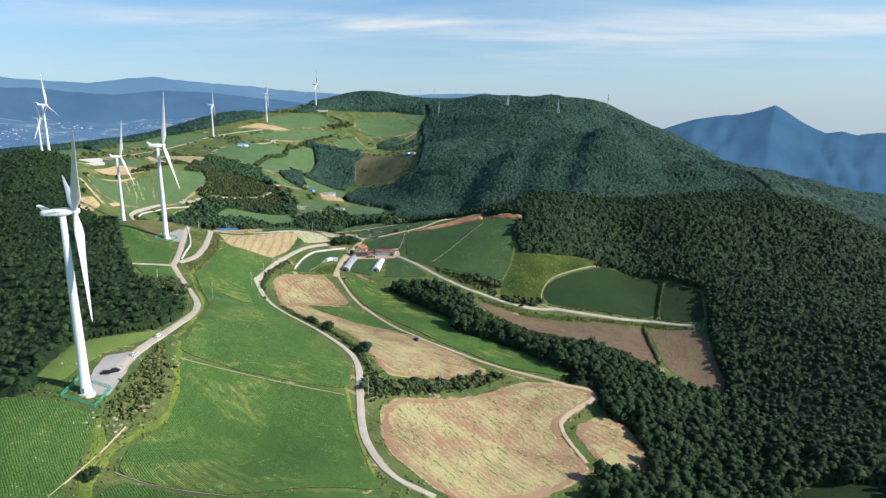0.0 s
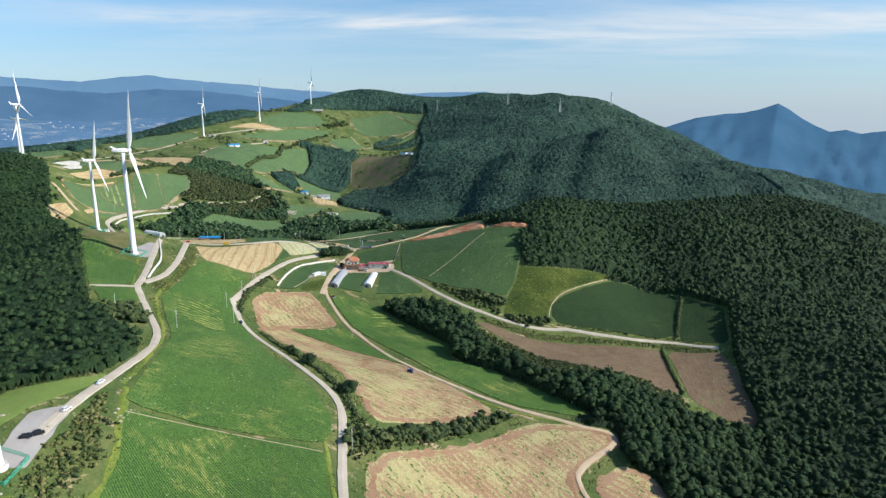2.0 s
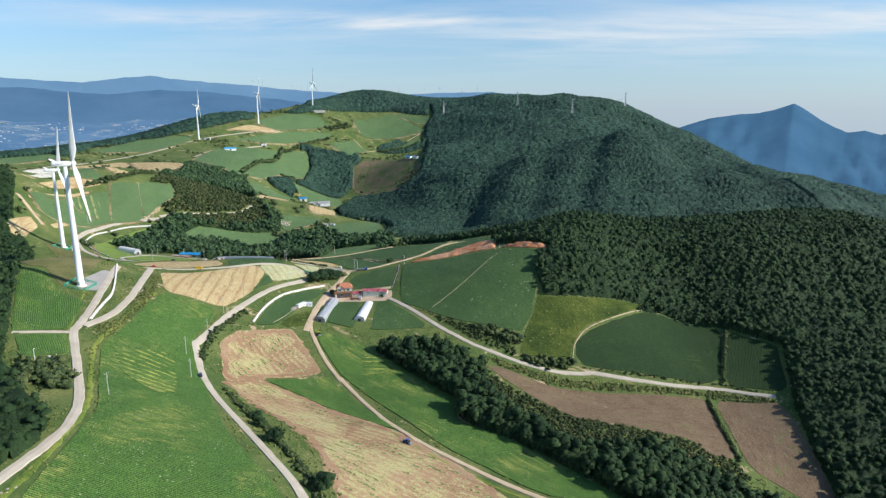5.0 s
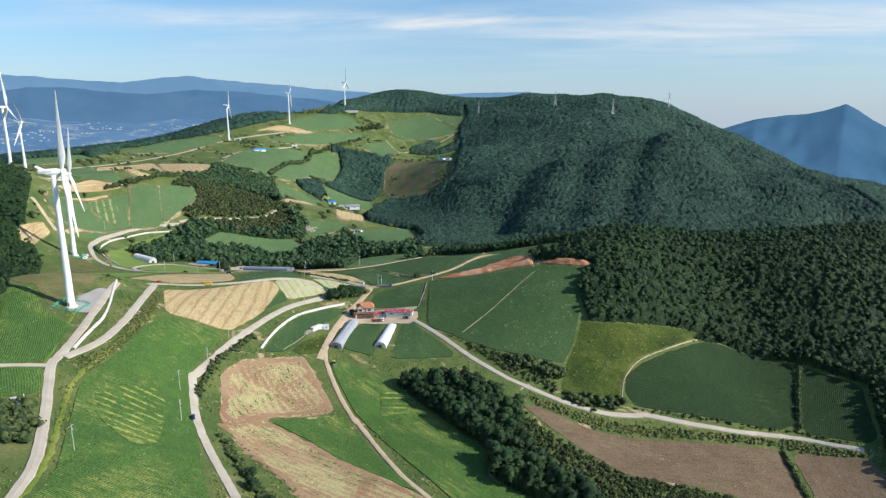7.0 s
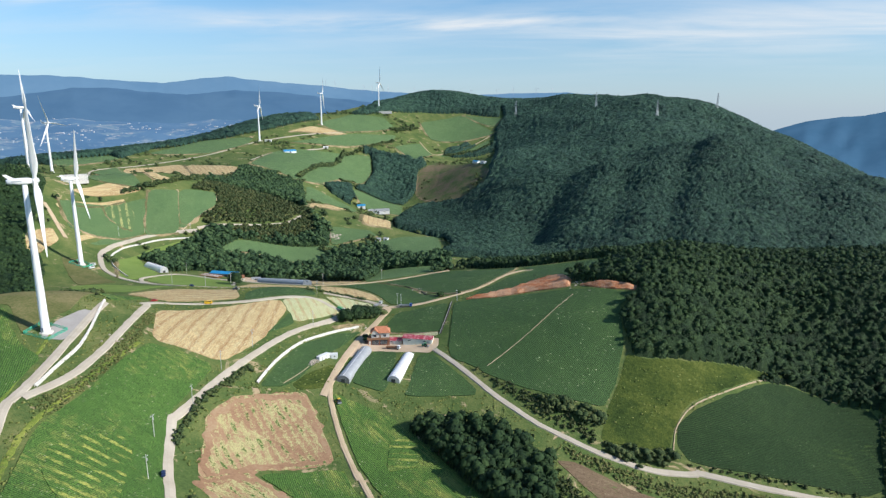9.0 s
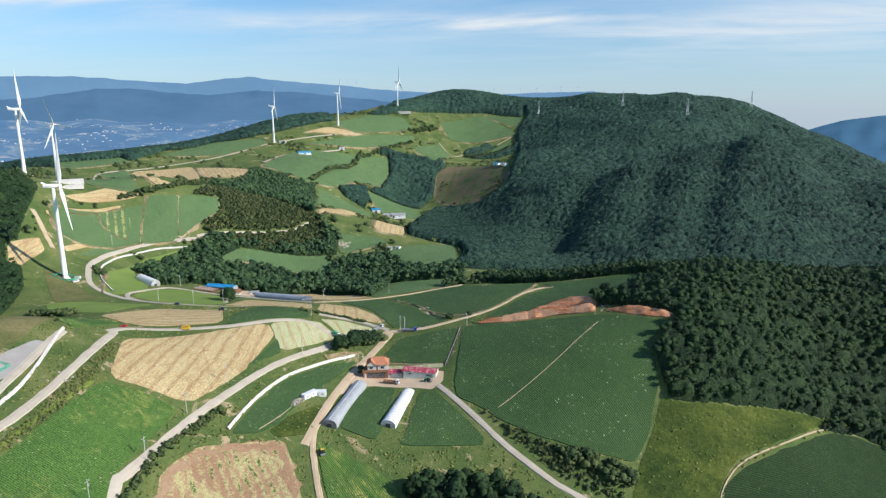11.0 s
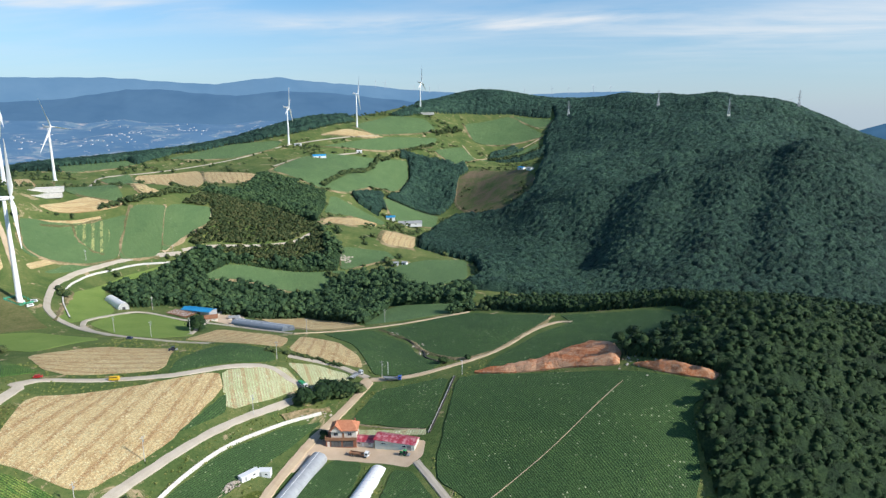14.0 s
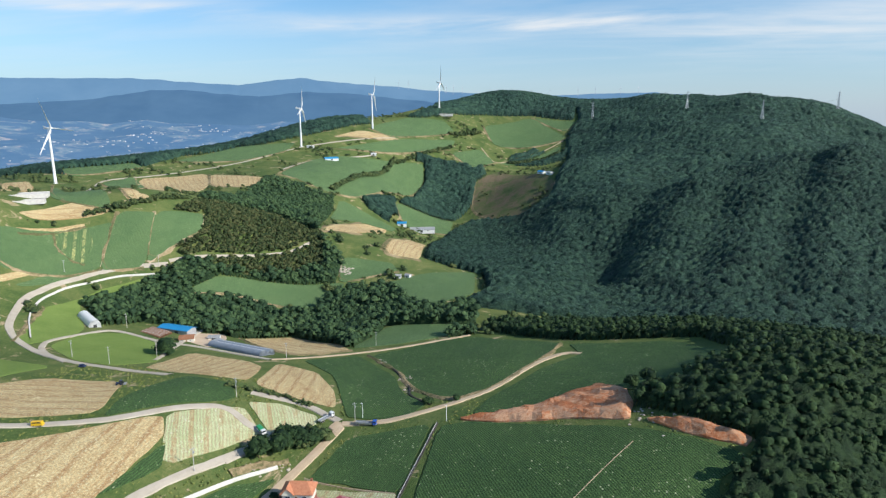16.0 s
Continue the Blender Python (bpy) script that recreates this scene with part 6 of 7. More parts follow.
def turbine(x, y, z, facing, phase, label, fenced):
    """facing: the way the rotor looks, degrees from +x; phase: the first blade's lean from upright."""
    t = thing("wind_turbine", label, "wind turbine", "wind turbines on the ridge")
    bm = B()
    n, rows = 32, []
    for hz, r in [(0, 2.45), (2.4, 2.45), (2.45, 2.25), (20, 2.1), (40, 1.86), (62, 1.58), (84, 1.28)]:
        rows.append([bm.verts.new((r * math.cos(2 * math.pi * k / n), r * math.sin(2 * math.pi * k / n), hz)) for k in range(n)])
    for p, q in zip(rows, rows[1:]):
        for k in range(n):
            bm.faces.new((p[k], p[(k + 1) % n], q[(k + 1) % n], q[k]))
    bm.faces.new(rows[-1])
    part("tower", bm, WHITE, t, "white tapered steel tube tower", True)
    part("foundation", bm_tube(B(), (0, 0, -2.5), (0, 0, 0.35), 4.2, 3.6, 24), CONCRETE, t, "round concrete foundation")
    bm = box(0, -2.33, 0.9, 1.0, 0.25, 2.2, bevel=0.05)
    part("door", bm, GALVANISED, t, "grey steel door")
    head = Matrix.Translation((0, 0, 84.0)) @ pose(0, 0, 0, 0, 0, facing)
    bm = B()
    hull = [(-8.2, 0.5, 0.9), (-7.6, 1.35, 1.25), (-3.0, 1.75, 1.75), (1.5, 1.8, 1.8), (3.0, 1.5, 1.5), (3.6, 1.2, 1.2)]
    rows = []
    for hx, w, h in hull:
        rows.append([bm.verts.new((hx, w * math.copysign(abs(math.cos(a)) ** 0.6, math.cos(a)), 2.0 + h * math.copysign(abs(math.sin(a)) ** 0.6, math.sin(a)))) for a in [2 * math.pi * k / 16 for k in range(16)]])
    for p, q in zip(rows, rows[1:]):
        for k in range(16):
            bm.faces.new((p[k], p[(k + 1) % 16], q[(k + 1) % 16], q[k]))
    bm.faces.new(rows[0][::-1])
    bm.faces.new(rows[-1])
    bmesh.ops.transform(bm, matrix=head, verts=bm.verts)
    nac = part("nacelle", bm, WHITE, t, "white rounded nacelle with a raised tail", True)
    bm = bm_prism(B(), [(-9.4, 5.6), (-7.9, 5.9), (-4.2, 3.6), (-7.0, 3.3)], -0.35, 0.35)
    bmesh.ops.transform(bm, matrix=head, verts=bm.verts)
    part("tail_fin", bm, WHITE, nac)
    for side in (-1, 1):
        bm = box(-3.4, side * 1.77, 1.75, 4.6, 0.06, 0.6)
        bmesh.ops.transform(bm, matrix=head, verts=bm.verts)
        part("lettering", bm, GALVANISED, nac, "faded grey lettering bar on the side")
    hub = head @ Matrix.Translation((5.0, 0, 2.0))
    bm = B()
    bmesh.ops.create_uvsphere(bm, u_segments=16, v_segments=10, radius=1.75, matrix=hub @ Matrix.Diagonal((1.25, 1, 1, 1)))
    spin = part("hub", bm, WHITE, t, "", True)
    for p in spin.data.polygons:
        p.use_smooth = True
    me = None
    for k in range(3):
        m = hub @ Matrix.Rotation(radians(phase + 120 * k), 4, "X") @ Matrix.Rotation(radians(90), 4, "Z") @ Matrix.Rotation(radians(62), 4, "Z")
        if me is None:
            b = part("blade", blade_mesh(), WHITE, t, "", True)
            me = b.data
        else:
            b = new("blade", me)
            b.parent = t
        b.matrix_parent_inverse = Matrix.Identity(4)
        b.matrix_basis = m
    t.matrix_world = pose(x, y, z, 0, 0, 0)
    if fenced:
        f = thing("fence", "green mesh fence round the turbine's foot", "fence", "turbine fences")
        a, w = 7.5, 2.0
        post = None
        for k in range(24):
            side, q = divmod(k, 6)
            u = -a + 2 * a * q / 6
            px, py = [(u, -a), (a, u), (-u, a), (-a, -u)][side]
            if post is None:
                post = part("post", box(0, 0, -1.6, 0.12, 0.12, w + 1.8), GREEN_FENCE, f)
                o = post
            else:
                o = new("post", post.data)
                o.parent = f
            o.matrix_basis = Matrix.Translation((px, py, level(x + px, y + py) - z))
        for side in range(4):
            bm = B()
            for q in range(6):
                for k in range(7):
                    u0 = -a + 2 * a * q / 6 + k * a / 21
                    px, py = [(u0, -a), (a, u0), (-u0, a), (-a, -u0)][side]
                    bm_box(bm, px, py, level(x + px, y + py) - z + 0.3, 0.16 if side % 2 == 0 else 0.04, 0.16 if side % 2 else 0.04, w - 0.4)
            for h in (0.5, 1.9):
                for q in range(6):
                    p0, p1 = [[(v, -a), (a, v), (-v, a), (-a, -v)][side] for v in (-a + a * q / 3, -a + a * (q + 1) / 3)]
                    bm_tube(bm, (*p0, level(x + p0[0], y + p0[1]) - z + h), (*p1, level(x + p1[0], y + p1[1]) - z + h), 0.06, 0.06, 5)
            part("mesh_panel", bm, GREEN_FENCE, f)
        f.matrix_world = pose(x, y, z)
    return t


NEAR_T = "white three-bladed wind turbine on a tapered tower"
for x, y, z, facing, phase, fenced in [
    (-168, 274, None, 35, 45, True), (-259, 577, None, 41, 18, True), (-428, 831, None, 50, 18, True), (-639, 1030, None, 50, 111, False),
    (-811, 1284, None, 5, 24, False), (-652, 1816, None, 14, 108, False), (-553, 2021, None, 8, 93, False), (-454, 2320, None, -4, 0, False)]:
    turbine(x, y, level(x, y), facing, phase, NEAR_T, fenced)


# ---- poles and pylons ----
def power_pole(high=12.5):
    t = thing("power_pole", "grey concrete power pole with crossarm beside the road", "pole", "power poles")
    part("shaft", tube((0, 0, -1.0), (0, 0, high), 0.2, 0.12, 8), POLE_GREY, t)
    arm = part("crossarm", box(0, 0, high - 1.1, 2.4, 0.14, 0.14), GALVANISED, t)
    for k in (-1.0, 0.0, 1.0):
        part("insulator", tube((k, 0, high - 0.96), (k, 0, high - 0.6), 0.09, 0.06, 6), WHITE, arm)
    part("transformer", tube((0.42, 0, high - 3.2), (0.42, 0, high - 2.2), 0.3, 0.3, 10), GALVANISED, t)
    return t


def lamp_post(high=9.0):
    t = thing("lamp_post", "white lamp post beside the dirt track", "lamp post", "lamp posts")
    part("shaft", tube((0, 0, -0.8), (0, 0, high), 0.2, 0.11, 10), WHITE, t)
    part("head", box(0.35, 0, high - 0.15, 1.1, 0.3, 0.22, bevel=0.05), WHITE, t)
    return t


first = power_pole()
spots = [(-160, 758, 15), (-143, 696, 60), (-93, 765, 30), (-316, 803, 70), (-279, 796, 60), (-272, 832, 40), (-355, 898, 80), (-152, 498, 70), (-167, 528, 80), (-166, 563, 85), (-168, 601, 85), (-164, 637, 70),
         (-192, 872, 40), (-144, 933, 40), (-167, 437, 75), (-44, 340, 85), (-466, 949, 60), (-409, 1010, 50), (85, 440, 20)]
stand(first, spots[0][0], spots[0][1], spots[0][2])
for x, y, r in spots[1:]:
    copy_thing(first, pose(x, y, level(x, y), 0, 0, r))
lp = stand(lamp_post(), -43, 769, 200)
for x, y, r in [(-91, 771, 180), (-214, 455, 90)]:
    copy_thing(lp, pose(x, y, level(x, y), 0, 0, r))


def pylon(high=54.0):
    t = thing("pylon", "grey lattice power pylon standing out of the forest", "pylon", "pylons on the mountain")
    for sx in (-1, 1):
        for sy in (-1, 1):
            bm = B()
            bm_tube(bm, (sx * 4.2, sy * 4.2, -3), (sx * 1.2, sy * 1.2, high * 0.62), 0.45, 0.36, 4)
            bm_tube(bm, (sx * 1.2, sy * 1.2, high * 0.62), (sx * 0.3, sy * 0.3, high), 0.36, 0.3, 4)
            part("leg", bm, GALVANISED, t)
    bm = B()
    for k in range(7):
        z0, z1 = high * 0.62 * k / 7, high * 0.62 * (k + 1) / 7
        w0, w1 = 4.2 - 3.0 * k / 7, 4.2 - 3.0 * (k + 1) / 7
        for s in (-1, 1):
            bm_tube(bm, (-w0, s * w0, z0), (w1, s * w1, z1), 0.24, 0.24, 3)
            bm_tube(bm, (w0, s * w0, z0), (-w1, s * w1, z1), 0.24, 0.24, 3)
            bm_tube(bm, (s * w0, -w0, z0), (s * w1, w1, z1), 0.24, 0.24, 3)
    part("bracing", bm, GALVANISED, t)
    for h, w in ((0.66, 6.5), (0.8, 5.5), (0.93, 4.5)):
        bm = B()
        bm_tube(bm, (-w, 0, high * h), (w, 0, high * h), 0.2, 0.2, 4)
        bm_tube(bm, (-w, 0, high * h), (0, 0, high * (h + 0.05)), 0.14, 0.14, 4)
        bm_tube(bm, (w, 0, high * h), (0, 0, high * (h + 0.05)), 0.14, 0.14, 4)
        part("arm", bm, GALVANISED, t)
    return t


PYLONS = [(-11, 2374), (236, 2304), (388, 2141), (587, 2272)]
p0 = stand(pylon(), *PYLONS[0], 15)
for x, y in PYLONS[1:]:
    copy_thing(p0, pose(x, y, level(x, y), 0, 0, 10))
for (x0, y0), (x1, y1) in zip(PYLONS, PYLONS[1:]):
    bm = B()
    for side in (-5.5, 5.5):
        last = None
        for k in range(13):
            s = k / 12
            q = (x0 + (x1 - x0) * s, y0 + (y1 - y0) * s + side, level(x0, y0) * (1 - s) + level(x1, y1) * s + 36 - 34 * s * (1 - s))
            if last:
                bm_tube(bm, last, q, 0.06, 0.06, 3)
            last = q
    tagged(part("power_line", bm, BLACK, None), "pair of sagging power cables between pylons", "cable", "power lines")


# ---- trees that stand alone ----
def lone_tree(high, wide, clumps, seed, label, mat=LEAVES):
    rng = np.random.default_rng(seed)
    t = thing("tree", label, "tree", "lone trees")
    bm = B()
    bm_tube(bm, (0, 0, -0.6), (0, 0, high * 0.3), high * 0.035, high * 0.026, 9)
    bm_tube(bm, (0, 0, high * 0.3), (0.1, 0.1, high * 0.7), high * 0.026, high * 0.01, 9)
    part("trunk", bm, BARK, t)
    for k in range(5):
        a = k * 1.3 + rng.uniform(0, 0.6)
        part("limb", tube((0, 0, high * (0.25 + 0.07 * k)), (wide * 0.7 * math.cos(a), wide * 0.7 * math.sin(a), high * (0.5 + 0.07 * k)), high * 0.014, high * 0.005, 6), BARK, t)
    v, f = crown(rng, max(8, clumps // 5), high, wide, False, clumps * 5, 0.14)
    me = fast_mesh("crown", v, f, [mat])
    c = new("crown", me)
    c.parent = t
    return t


for i, (x, y, hgt, wid, lab) in enumerate([
    (-272, 842, 11, 6.5, "round green tree at the corner of the meadow"), (-126, 722, 10, 5.5, "bushy dark tree on the bank by the junction"), (-119, 731, 9.5, 5.5, "bushy dark tree on the bank by the junction"),
    (-113, 739, 9, 5, "bushy dark tree on the bank by the junction"), (-121, 738, 8, 4.6, "bushy dark tree on the bank by the junction"), (-107, 744, 6.5, 4, "low green tree on the bank by the junction"), (-53, 396, 7.5, 4.2, "round dark roadside tree"), (-84, 432, 7, 3.9, "round dark roadside tree"), (-97, 450, 5, 3, "small green tree beside the road"),
    (-103, 462, 4.5, 2.8, "small green bush beside the road"), (-141, 226, 4.5, 3.2, "dark round bush in the weedy strip"), (-104, 697, 6, 2.2, "small dark tree beside the farmhouse"), (-60, 793, 4, 3, "dark bush at the end of the ditch"), (-45, 800, 3, 2.2, "small bush in the field"),
    (50, 792, 7, 3, "young tree on the edge of the field"), (58, 795, 8, 3.2, "young tree on the edge of the field"), (-2, 776, 3, 2, "small bush above the red cutting")]):
    stand(lone_tree(hgt, wid, 70 if hgt > 5 else 36, 40 + i, lab), x, y, i * 50)


# ---- buildings ----
RED_ROOF = ribbed("faded_red_sheet", (0.30, 0.03, 0.05), (0.42, 0.06, 0.085), 0.5, 0.5, 0.0, (0.6, 0.34, 0.36), 0.47)
BLUE_ROOF = ribbed("blue_sheet", (0.02, 0.22, 0.48), (0.03, 0.31, 0.6), 0.5, 0.45, 0.0, (0.2, 0.4, 0.55), 0.75)
GREY_ROOF = ribbed("grey_sheet", (0.32, 0.33, 0.34), (0.46, 0.47, 0.48), 0.5, 0.5, 0.2, (0.5, 0.45, 0.42), 0.7)
TILES = ribbed("orange_roof_tiles", (0.42, 0.16, 0.085), (0.56, 0.25, 0.14), 0.3, 0.75, 0.0, (0.5, 0.3, 0.2), 0.7)
BROWN_TILES = ribbed("brown_roof_tiles", (0.22, 0.1, 0.055), (0.36, 0.18, 0.1), 0.3, 0.75, 0.0, (0.4, 0.25, 0.16), 0.7)
PLASTER = plain("cream_plaster", (0.58, 0.55, 0.48), (0.72, 0.69, 0.62), 0.5, 0.9)
PALE_GREEN = plain("pale_green_panel", (0.55, 0.6, 0.53), (0.68, 0.71, 0.64), 0.4, 0.7)
BRICK = plain("red_brown_brick", (0.22, 0.09, 0.055), (0.36, 0.16, 0.10), 1.4, 0.9)
WOOD = plain("brown_timber", (0.2, 0.1, 0.055), (0.34, 0.19, 0.11), 1.2, 0.8)
DARK = plain("dark_shutter", (0.035, 0.04, 0.045), (0.075, 0.08, 0.085), 0.8, 0.5)
FILM_WHITE = plain("white_greenhouse_film", (0.74, 0.75, 0.76), (0.85, 0.86, 0.86), 0.25, 0.45)
FILM_GREY = plain("grey_greenhouse_film", (0.30, 0.32, 0.34), (0.44, 0.46, 0.48), 0.25, 0.4)
FILM_BLUE = plain("blue_grey_netting", (0.2, 0.24, 0.29), (0.31, 0.35, 0.4), 0.3, 0.6)
PAINT = {n: plain(n + "_paint", a, b, 0.6, 0.35) for n, a, b in [
    ("blue", (0.02, 0.08, 0.36), (0.04, 0.12, 0.48)), ("white", (0.66, 0.67, 0.68), (0.8, 0.8, 0.8)), ("green", (0.02, 0.26, 0.09), (0.04, 0.36, 0.14)), ("yellow", (0.7, 0.42, 0.02), (0.82, 0.52, 0.04)),
    ("red", (0.36, 0.02, 0.02), (0.5, 0.04, 0.035)), ("navy", (0.015, 0.03, 0.08), (0.03, 0.05, 0.12)), ("black", (0.01, 0.01, 0.012), (0.025, 0.025, 0.028))]}


def roof_gable(wide, deep, rise, z, over=0.6, thick=0.2):
    """A ridge roof along x, as one slab with depth."""
    w, d = wide / 2 + over, deep / 2 + over
    s = rise * over / (deep / 2)
    bm = bm_prism(B(), [(-d, z - s), (0, z + rise), (d, z - s), (d, z - s + thick), (0, z + rise + thick), (-d, z - s + thick)], -w, w)
    bmesh.ops.transform(bm, matrix=Matrix.Rotation(radians(90), 4, "Z"), verts=bm.verts)
    return bm


def walls_gable(wide, deep, high, rise, sunk=1.5):
    bm = bm_prism(B(), [(-deep / 2, -sunk), (deep / 2, -sunk), (deep / 2, high), (0, high + rise), (-deep / 2, high)], -wide / 2, wide / 2)
    bmesh.ops.transform(bm, matrix=Matrix.Rotation(radians(90), 4, "Z"), verts=bm.verts)
    return bm


def window(parent, x, y, z, w, h, frame_mat):
    f = part("window", box(x, y, z, w, 0.14, h), frame_mat, parent)
    part("pane", box(x - w * 0.235, y - 0.05, z + 0.1, w * 0.42, 0.1, h - 0.2), GLASS, f)
    part("pane", box(x + w * 0.235, y - 0.05, z + 0.1, w * 0.42, 0.1, h - 0.2), GLASS, f)
    return f


def shed(name, label, wide, deep, high, rise, wall_mat, roof_mat, doors=(), windows=(), group="farm buildings"):
    """A long farm building with a ridge roof; doors and windows on its -y side."""
    t = thing(name, label, "building", group)
    part("wall", walls_gable(wide, deep, high, rise), wall_mat, t)
    r = part("roof", roof_gable(wide, deep, rise, high + 0.02), roof_mat, t)
    part("ridge_cap", box(0, 0, high + rise + 0.2, wide + 1.2, 0.4, 0.08), roof_mat, r)
    for x, w, h, m in doors:
        part("door", box(x, -deep / 2 - 0.06, 0.0, w, 0.16, h), m, t)
    for x, w in windows:
        window(t, x, -deep / 2 - 0.05, high * 0.45, w, 0.9, WHITE)
    return t


def farmhouse():
    t = thing("farmhouse", "two-storey farmhouse with orange tiled roof and balcony", "house")
    low = part("wall", box(0, 0, -1.5, 15, 9, 4.4), BRICK, t, "red-brown brick ground floor")
    up = part("wall", box(1.2, 0.8, 2.9, 12.4, 7.4, 3.0), PLASTER, t, "cream plastered upper floor")
    for x in (-2.4, 3.4):
        g = part("garage_door", box(x, -4.52, 0.05, 5.0, 0.14, 2.4), DARK, t)
        for k in range(5):
            part("slat", box(x, -4.6, 0.25 + 0.45 * k, 4.8, 0.06, 0.06), GALVANISED, g)
    part("side_door", box(-6.2, -4.53, 0.05, 1.2, 0.12, 2.1), PLASTER, t)
    bal = part("balcony", box(0, -3.9, 2.75, 15.6, 2.6, 0.25, bevel=0.04), WOOD, t, "brown timber balcony along the front")
    part("railing", box(0, -5.1, 3.0, 15.6, 0.14, 0.95), WOOD, bal)
    part("railing", box(-7.7, -3.9, 3.0, 0.14, 2.5, 0.95), WOOD, bal)
    for x in (-2.6, 4.2):
        window(t, x, -2.95, 3.8, 2.0, 1.3, WHITE)
    part("door", box(0.9, -2.95, 3.0, 1.0, 0.12, 2.0), WOOD, t)
    bm = B()
    # hipped main roof
    e = [(-5.8, -3.9, 5.9), (8.2, -3.9, 5.9), (8.2, 5.5, 5.9), (-5.8, 5.5, 5.9)]
    vs = [bm.verts.new(p) for p in e + [(x, y, z + 0.22) for x, y, z in e]] + [bm.verts.new((-1.8, 0.8, 8.7)), bm.verts.new((4.6, 0.8, 8.7))]
    for f in ((3, 2, 1, 0), (0, 1, 5, 4), (1, 2, 6, 5), (2, 3, 7, 6), (3, 0, 4, 7), (4, 5, 9, 8), (5, 6, 9), (6, 7, 8, 9), (7, 4, 8)):
        bm.faces.new([vs[i] for i in f])
    roof = part("roof", bm, TILES, t)
    bm = bm_prism(B(), [(-3.1, 6.0), (0, 8.2), (3.1, 6.0), (3.1, 6.25), (0, 8.5), (-3.1, 6.25)], -4.6, 1.0)
    bmesh.ops.transform(bm, matrix=Matrix.Translation((-2.6, 0, 0)), verts=bm.verts)
    part("gable", bm, TILES, roof)
    bm = bm_prism(B(), [(-2.6, 5.7), (2.6, 5.7), (0, 7.7)], -4.0, 0.5)
    bmesh.ops.transform(bm, matrix=Matrix.Translation((-2.6, 0, 0)), verts=bm.verts)
    part("gable_wall", bm, PLASTER, roof)
    part("chimney", box(6.0, 3.2, 6.2, 0.8, 0.8, 2.2), BRICK, roof)
    return t


def arch_house(name, label, wide, length, high, film, door_end=True, hoops=True):
    """A plastic-covered tunnel; its length runs along y from 0."""
    t = thing(name, label, "greenhouse", "greenhouses")
    n, r = 14, wide / 2
    def ring(y, k):
        return [(r * k * math.cos(math.pi * i / n), y, -0.8 if i in (0, n) else 1.3 + (high - 1.3) * k * math.sin(math.pi * i / n)) for i in range(n + 1)]
    bm = B()
    ys = np.linspace(0, length, 9)
    outer = [[bm.verts.new(p) for p in ring(y, 1.0)] for y in ys]
    inner = [[bm.verts.new(p) for p in ring(y, 0.985)] for y in ys]
    for a in range(8):
        for i in range(n):
            bm.faces.new((outer[a][i], outer[a + 1][i], outer[a + 1][i + 1], outer[a][i + 1]))
            bm.faces.new((inner[a][i + 1], inner[a + 1][i + 1], inner[a + 1][i], inner[a][i]))
    part("cover", bm, film, t, "", True)
    for y in (0.05, length - 0.05):
        bm = B()
        bm.faces.new([bm.verts.new(p) for p in ring(y, 0.984)])
        bmesh.ops.solidify(bm, geom=bm.faces[:], thickness=0.06)
        part("end_wall", bm, film, t)
    if door_end:
        d = part("doorway", box(0, -0.12, -0.3, 2.6, 0.16, 2.7), DARK, t)
        part("lintel", box(0, -0.16, 2.4, 3.0, 0.2, 0.15), GALVANISED, d)
    part("skylight_strip", box(0, length / 2, high - 0.03, 0.3, length, 0.06), FILM_WHITE, t)
    if hoops:
        for y in np.linspace(1.5, length - 1.5, int(length / 3)):
            bm = B()
            p = ring(y, 1.004)
            for a, b in zip(p, p[1:]):
                bm_tube(bm, a, b, 0.035, 0.035, 4)
            part("hoop", bm, GALVANISED, t)
    return t


def cabin(wide, deep, high, label):
    t = thing("cabin", label, "cabin", "white cabins")
    body = part("body", box(0, 0, -0.5, wide, deep, high + 0.5, bevel=0.05), WHITE, t)
    part("roof", box(0, 0, high, wide + 0.2, deep + 0.2, 0.12), WHITE, t)
    part("door", box(-wide * 0.25, -deep / 2 - 0.03, 0.1, 0.9, 0.08, 1.95), GALVANISED, t)
    window(t, wide * 0.2, -deep / 2 - 0.03, 1.0, 1.2, 0.9, WHITE)
    return t


house = stand(farmhouse(), -94.3, 699.2, 12, 0.4)
house.matrix_world = house.matrix_world @ Matrix.Diagonal((1.06, 1.08, 1.42, 1))
stand(shed("outbuilding", "small outbuilding with faded red metal roof", 9.0, 6.5, 2.7, 1.1, PLASTER, RED_ROOF, [(-1.0, 1.0, 2.0, WHITE)], [(-3.0, 1.4), (2.6, 1.6)]), -81.5, 700.4, 3, 0.3)
stand(shed("barn", "long pale barn with faded red metal roof", 21.5, 7.6, 3.8, 1.2, PALE_GREEN, RED_ROOF, [(0.5, 4.4, 3.2, PALE_GREEN), (8.0, 2.4, 2.6, GALVANISED)], [(-6.0, 2.2), (5.2, 2.2)]), -64.5, 699.0, -4, 0.3)
stand(arch_house("greenhouse", "long greenhouse tunnel of grey film beside the farmyard", 8.6, 53, 4.6, FILM_GREY), -101.5, 627.8, -2.0)
stand(arch_house("greenhouse", "long greenhouse tunnel of bright white film", 8.6, 42.5, 4.4, FILM_WHITE), -71.2, 638.0, -3.8)
stand(arch_house("greenhouse", "white greenhouse tunnel at the edge of the wood", 9.5, 36, 6.4, FILM_WHITE, True, False), -371, 881, 57)
c = stand(cabin(9.5, 3.0, 2.7, "white site cabin beside the dirt track"), -121.6, 651.4, 62)
stand(cabin(6.0, 3.6, 2.8, "white site cabin set across the first"), -116.4, 656.6, 12)
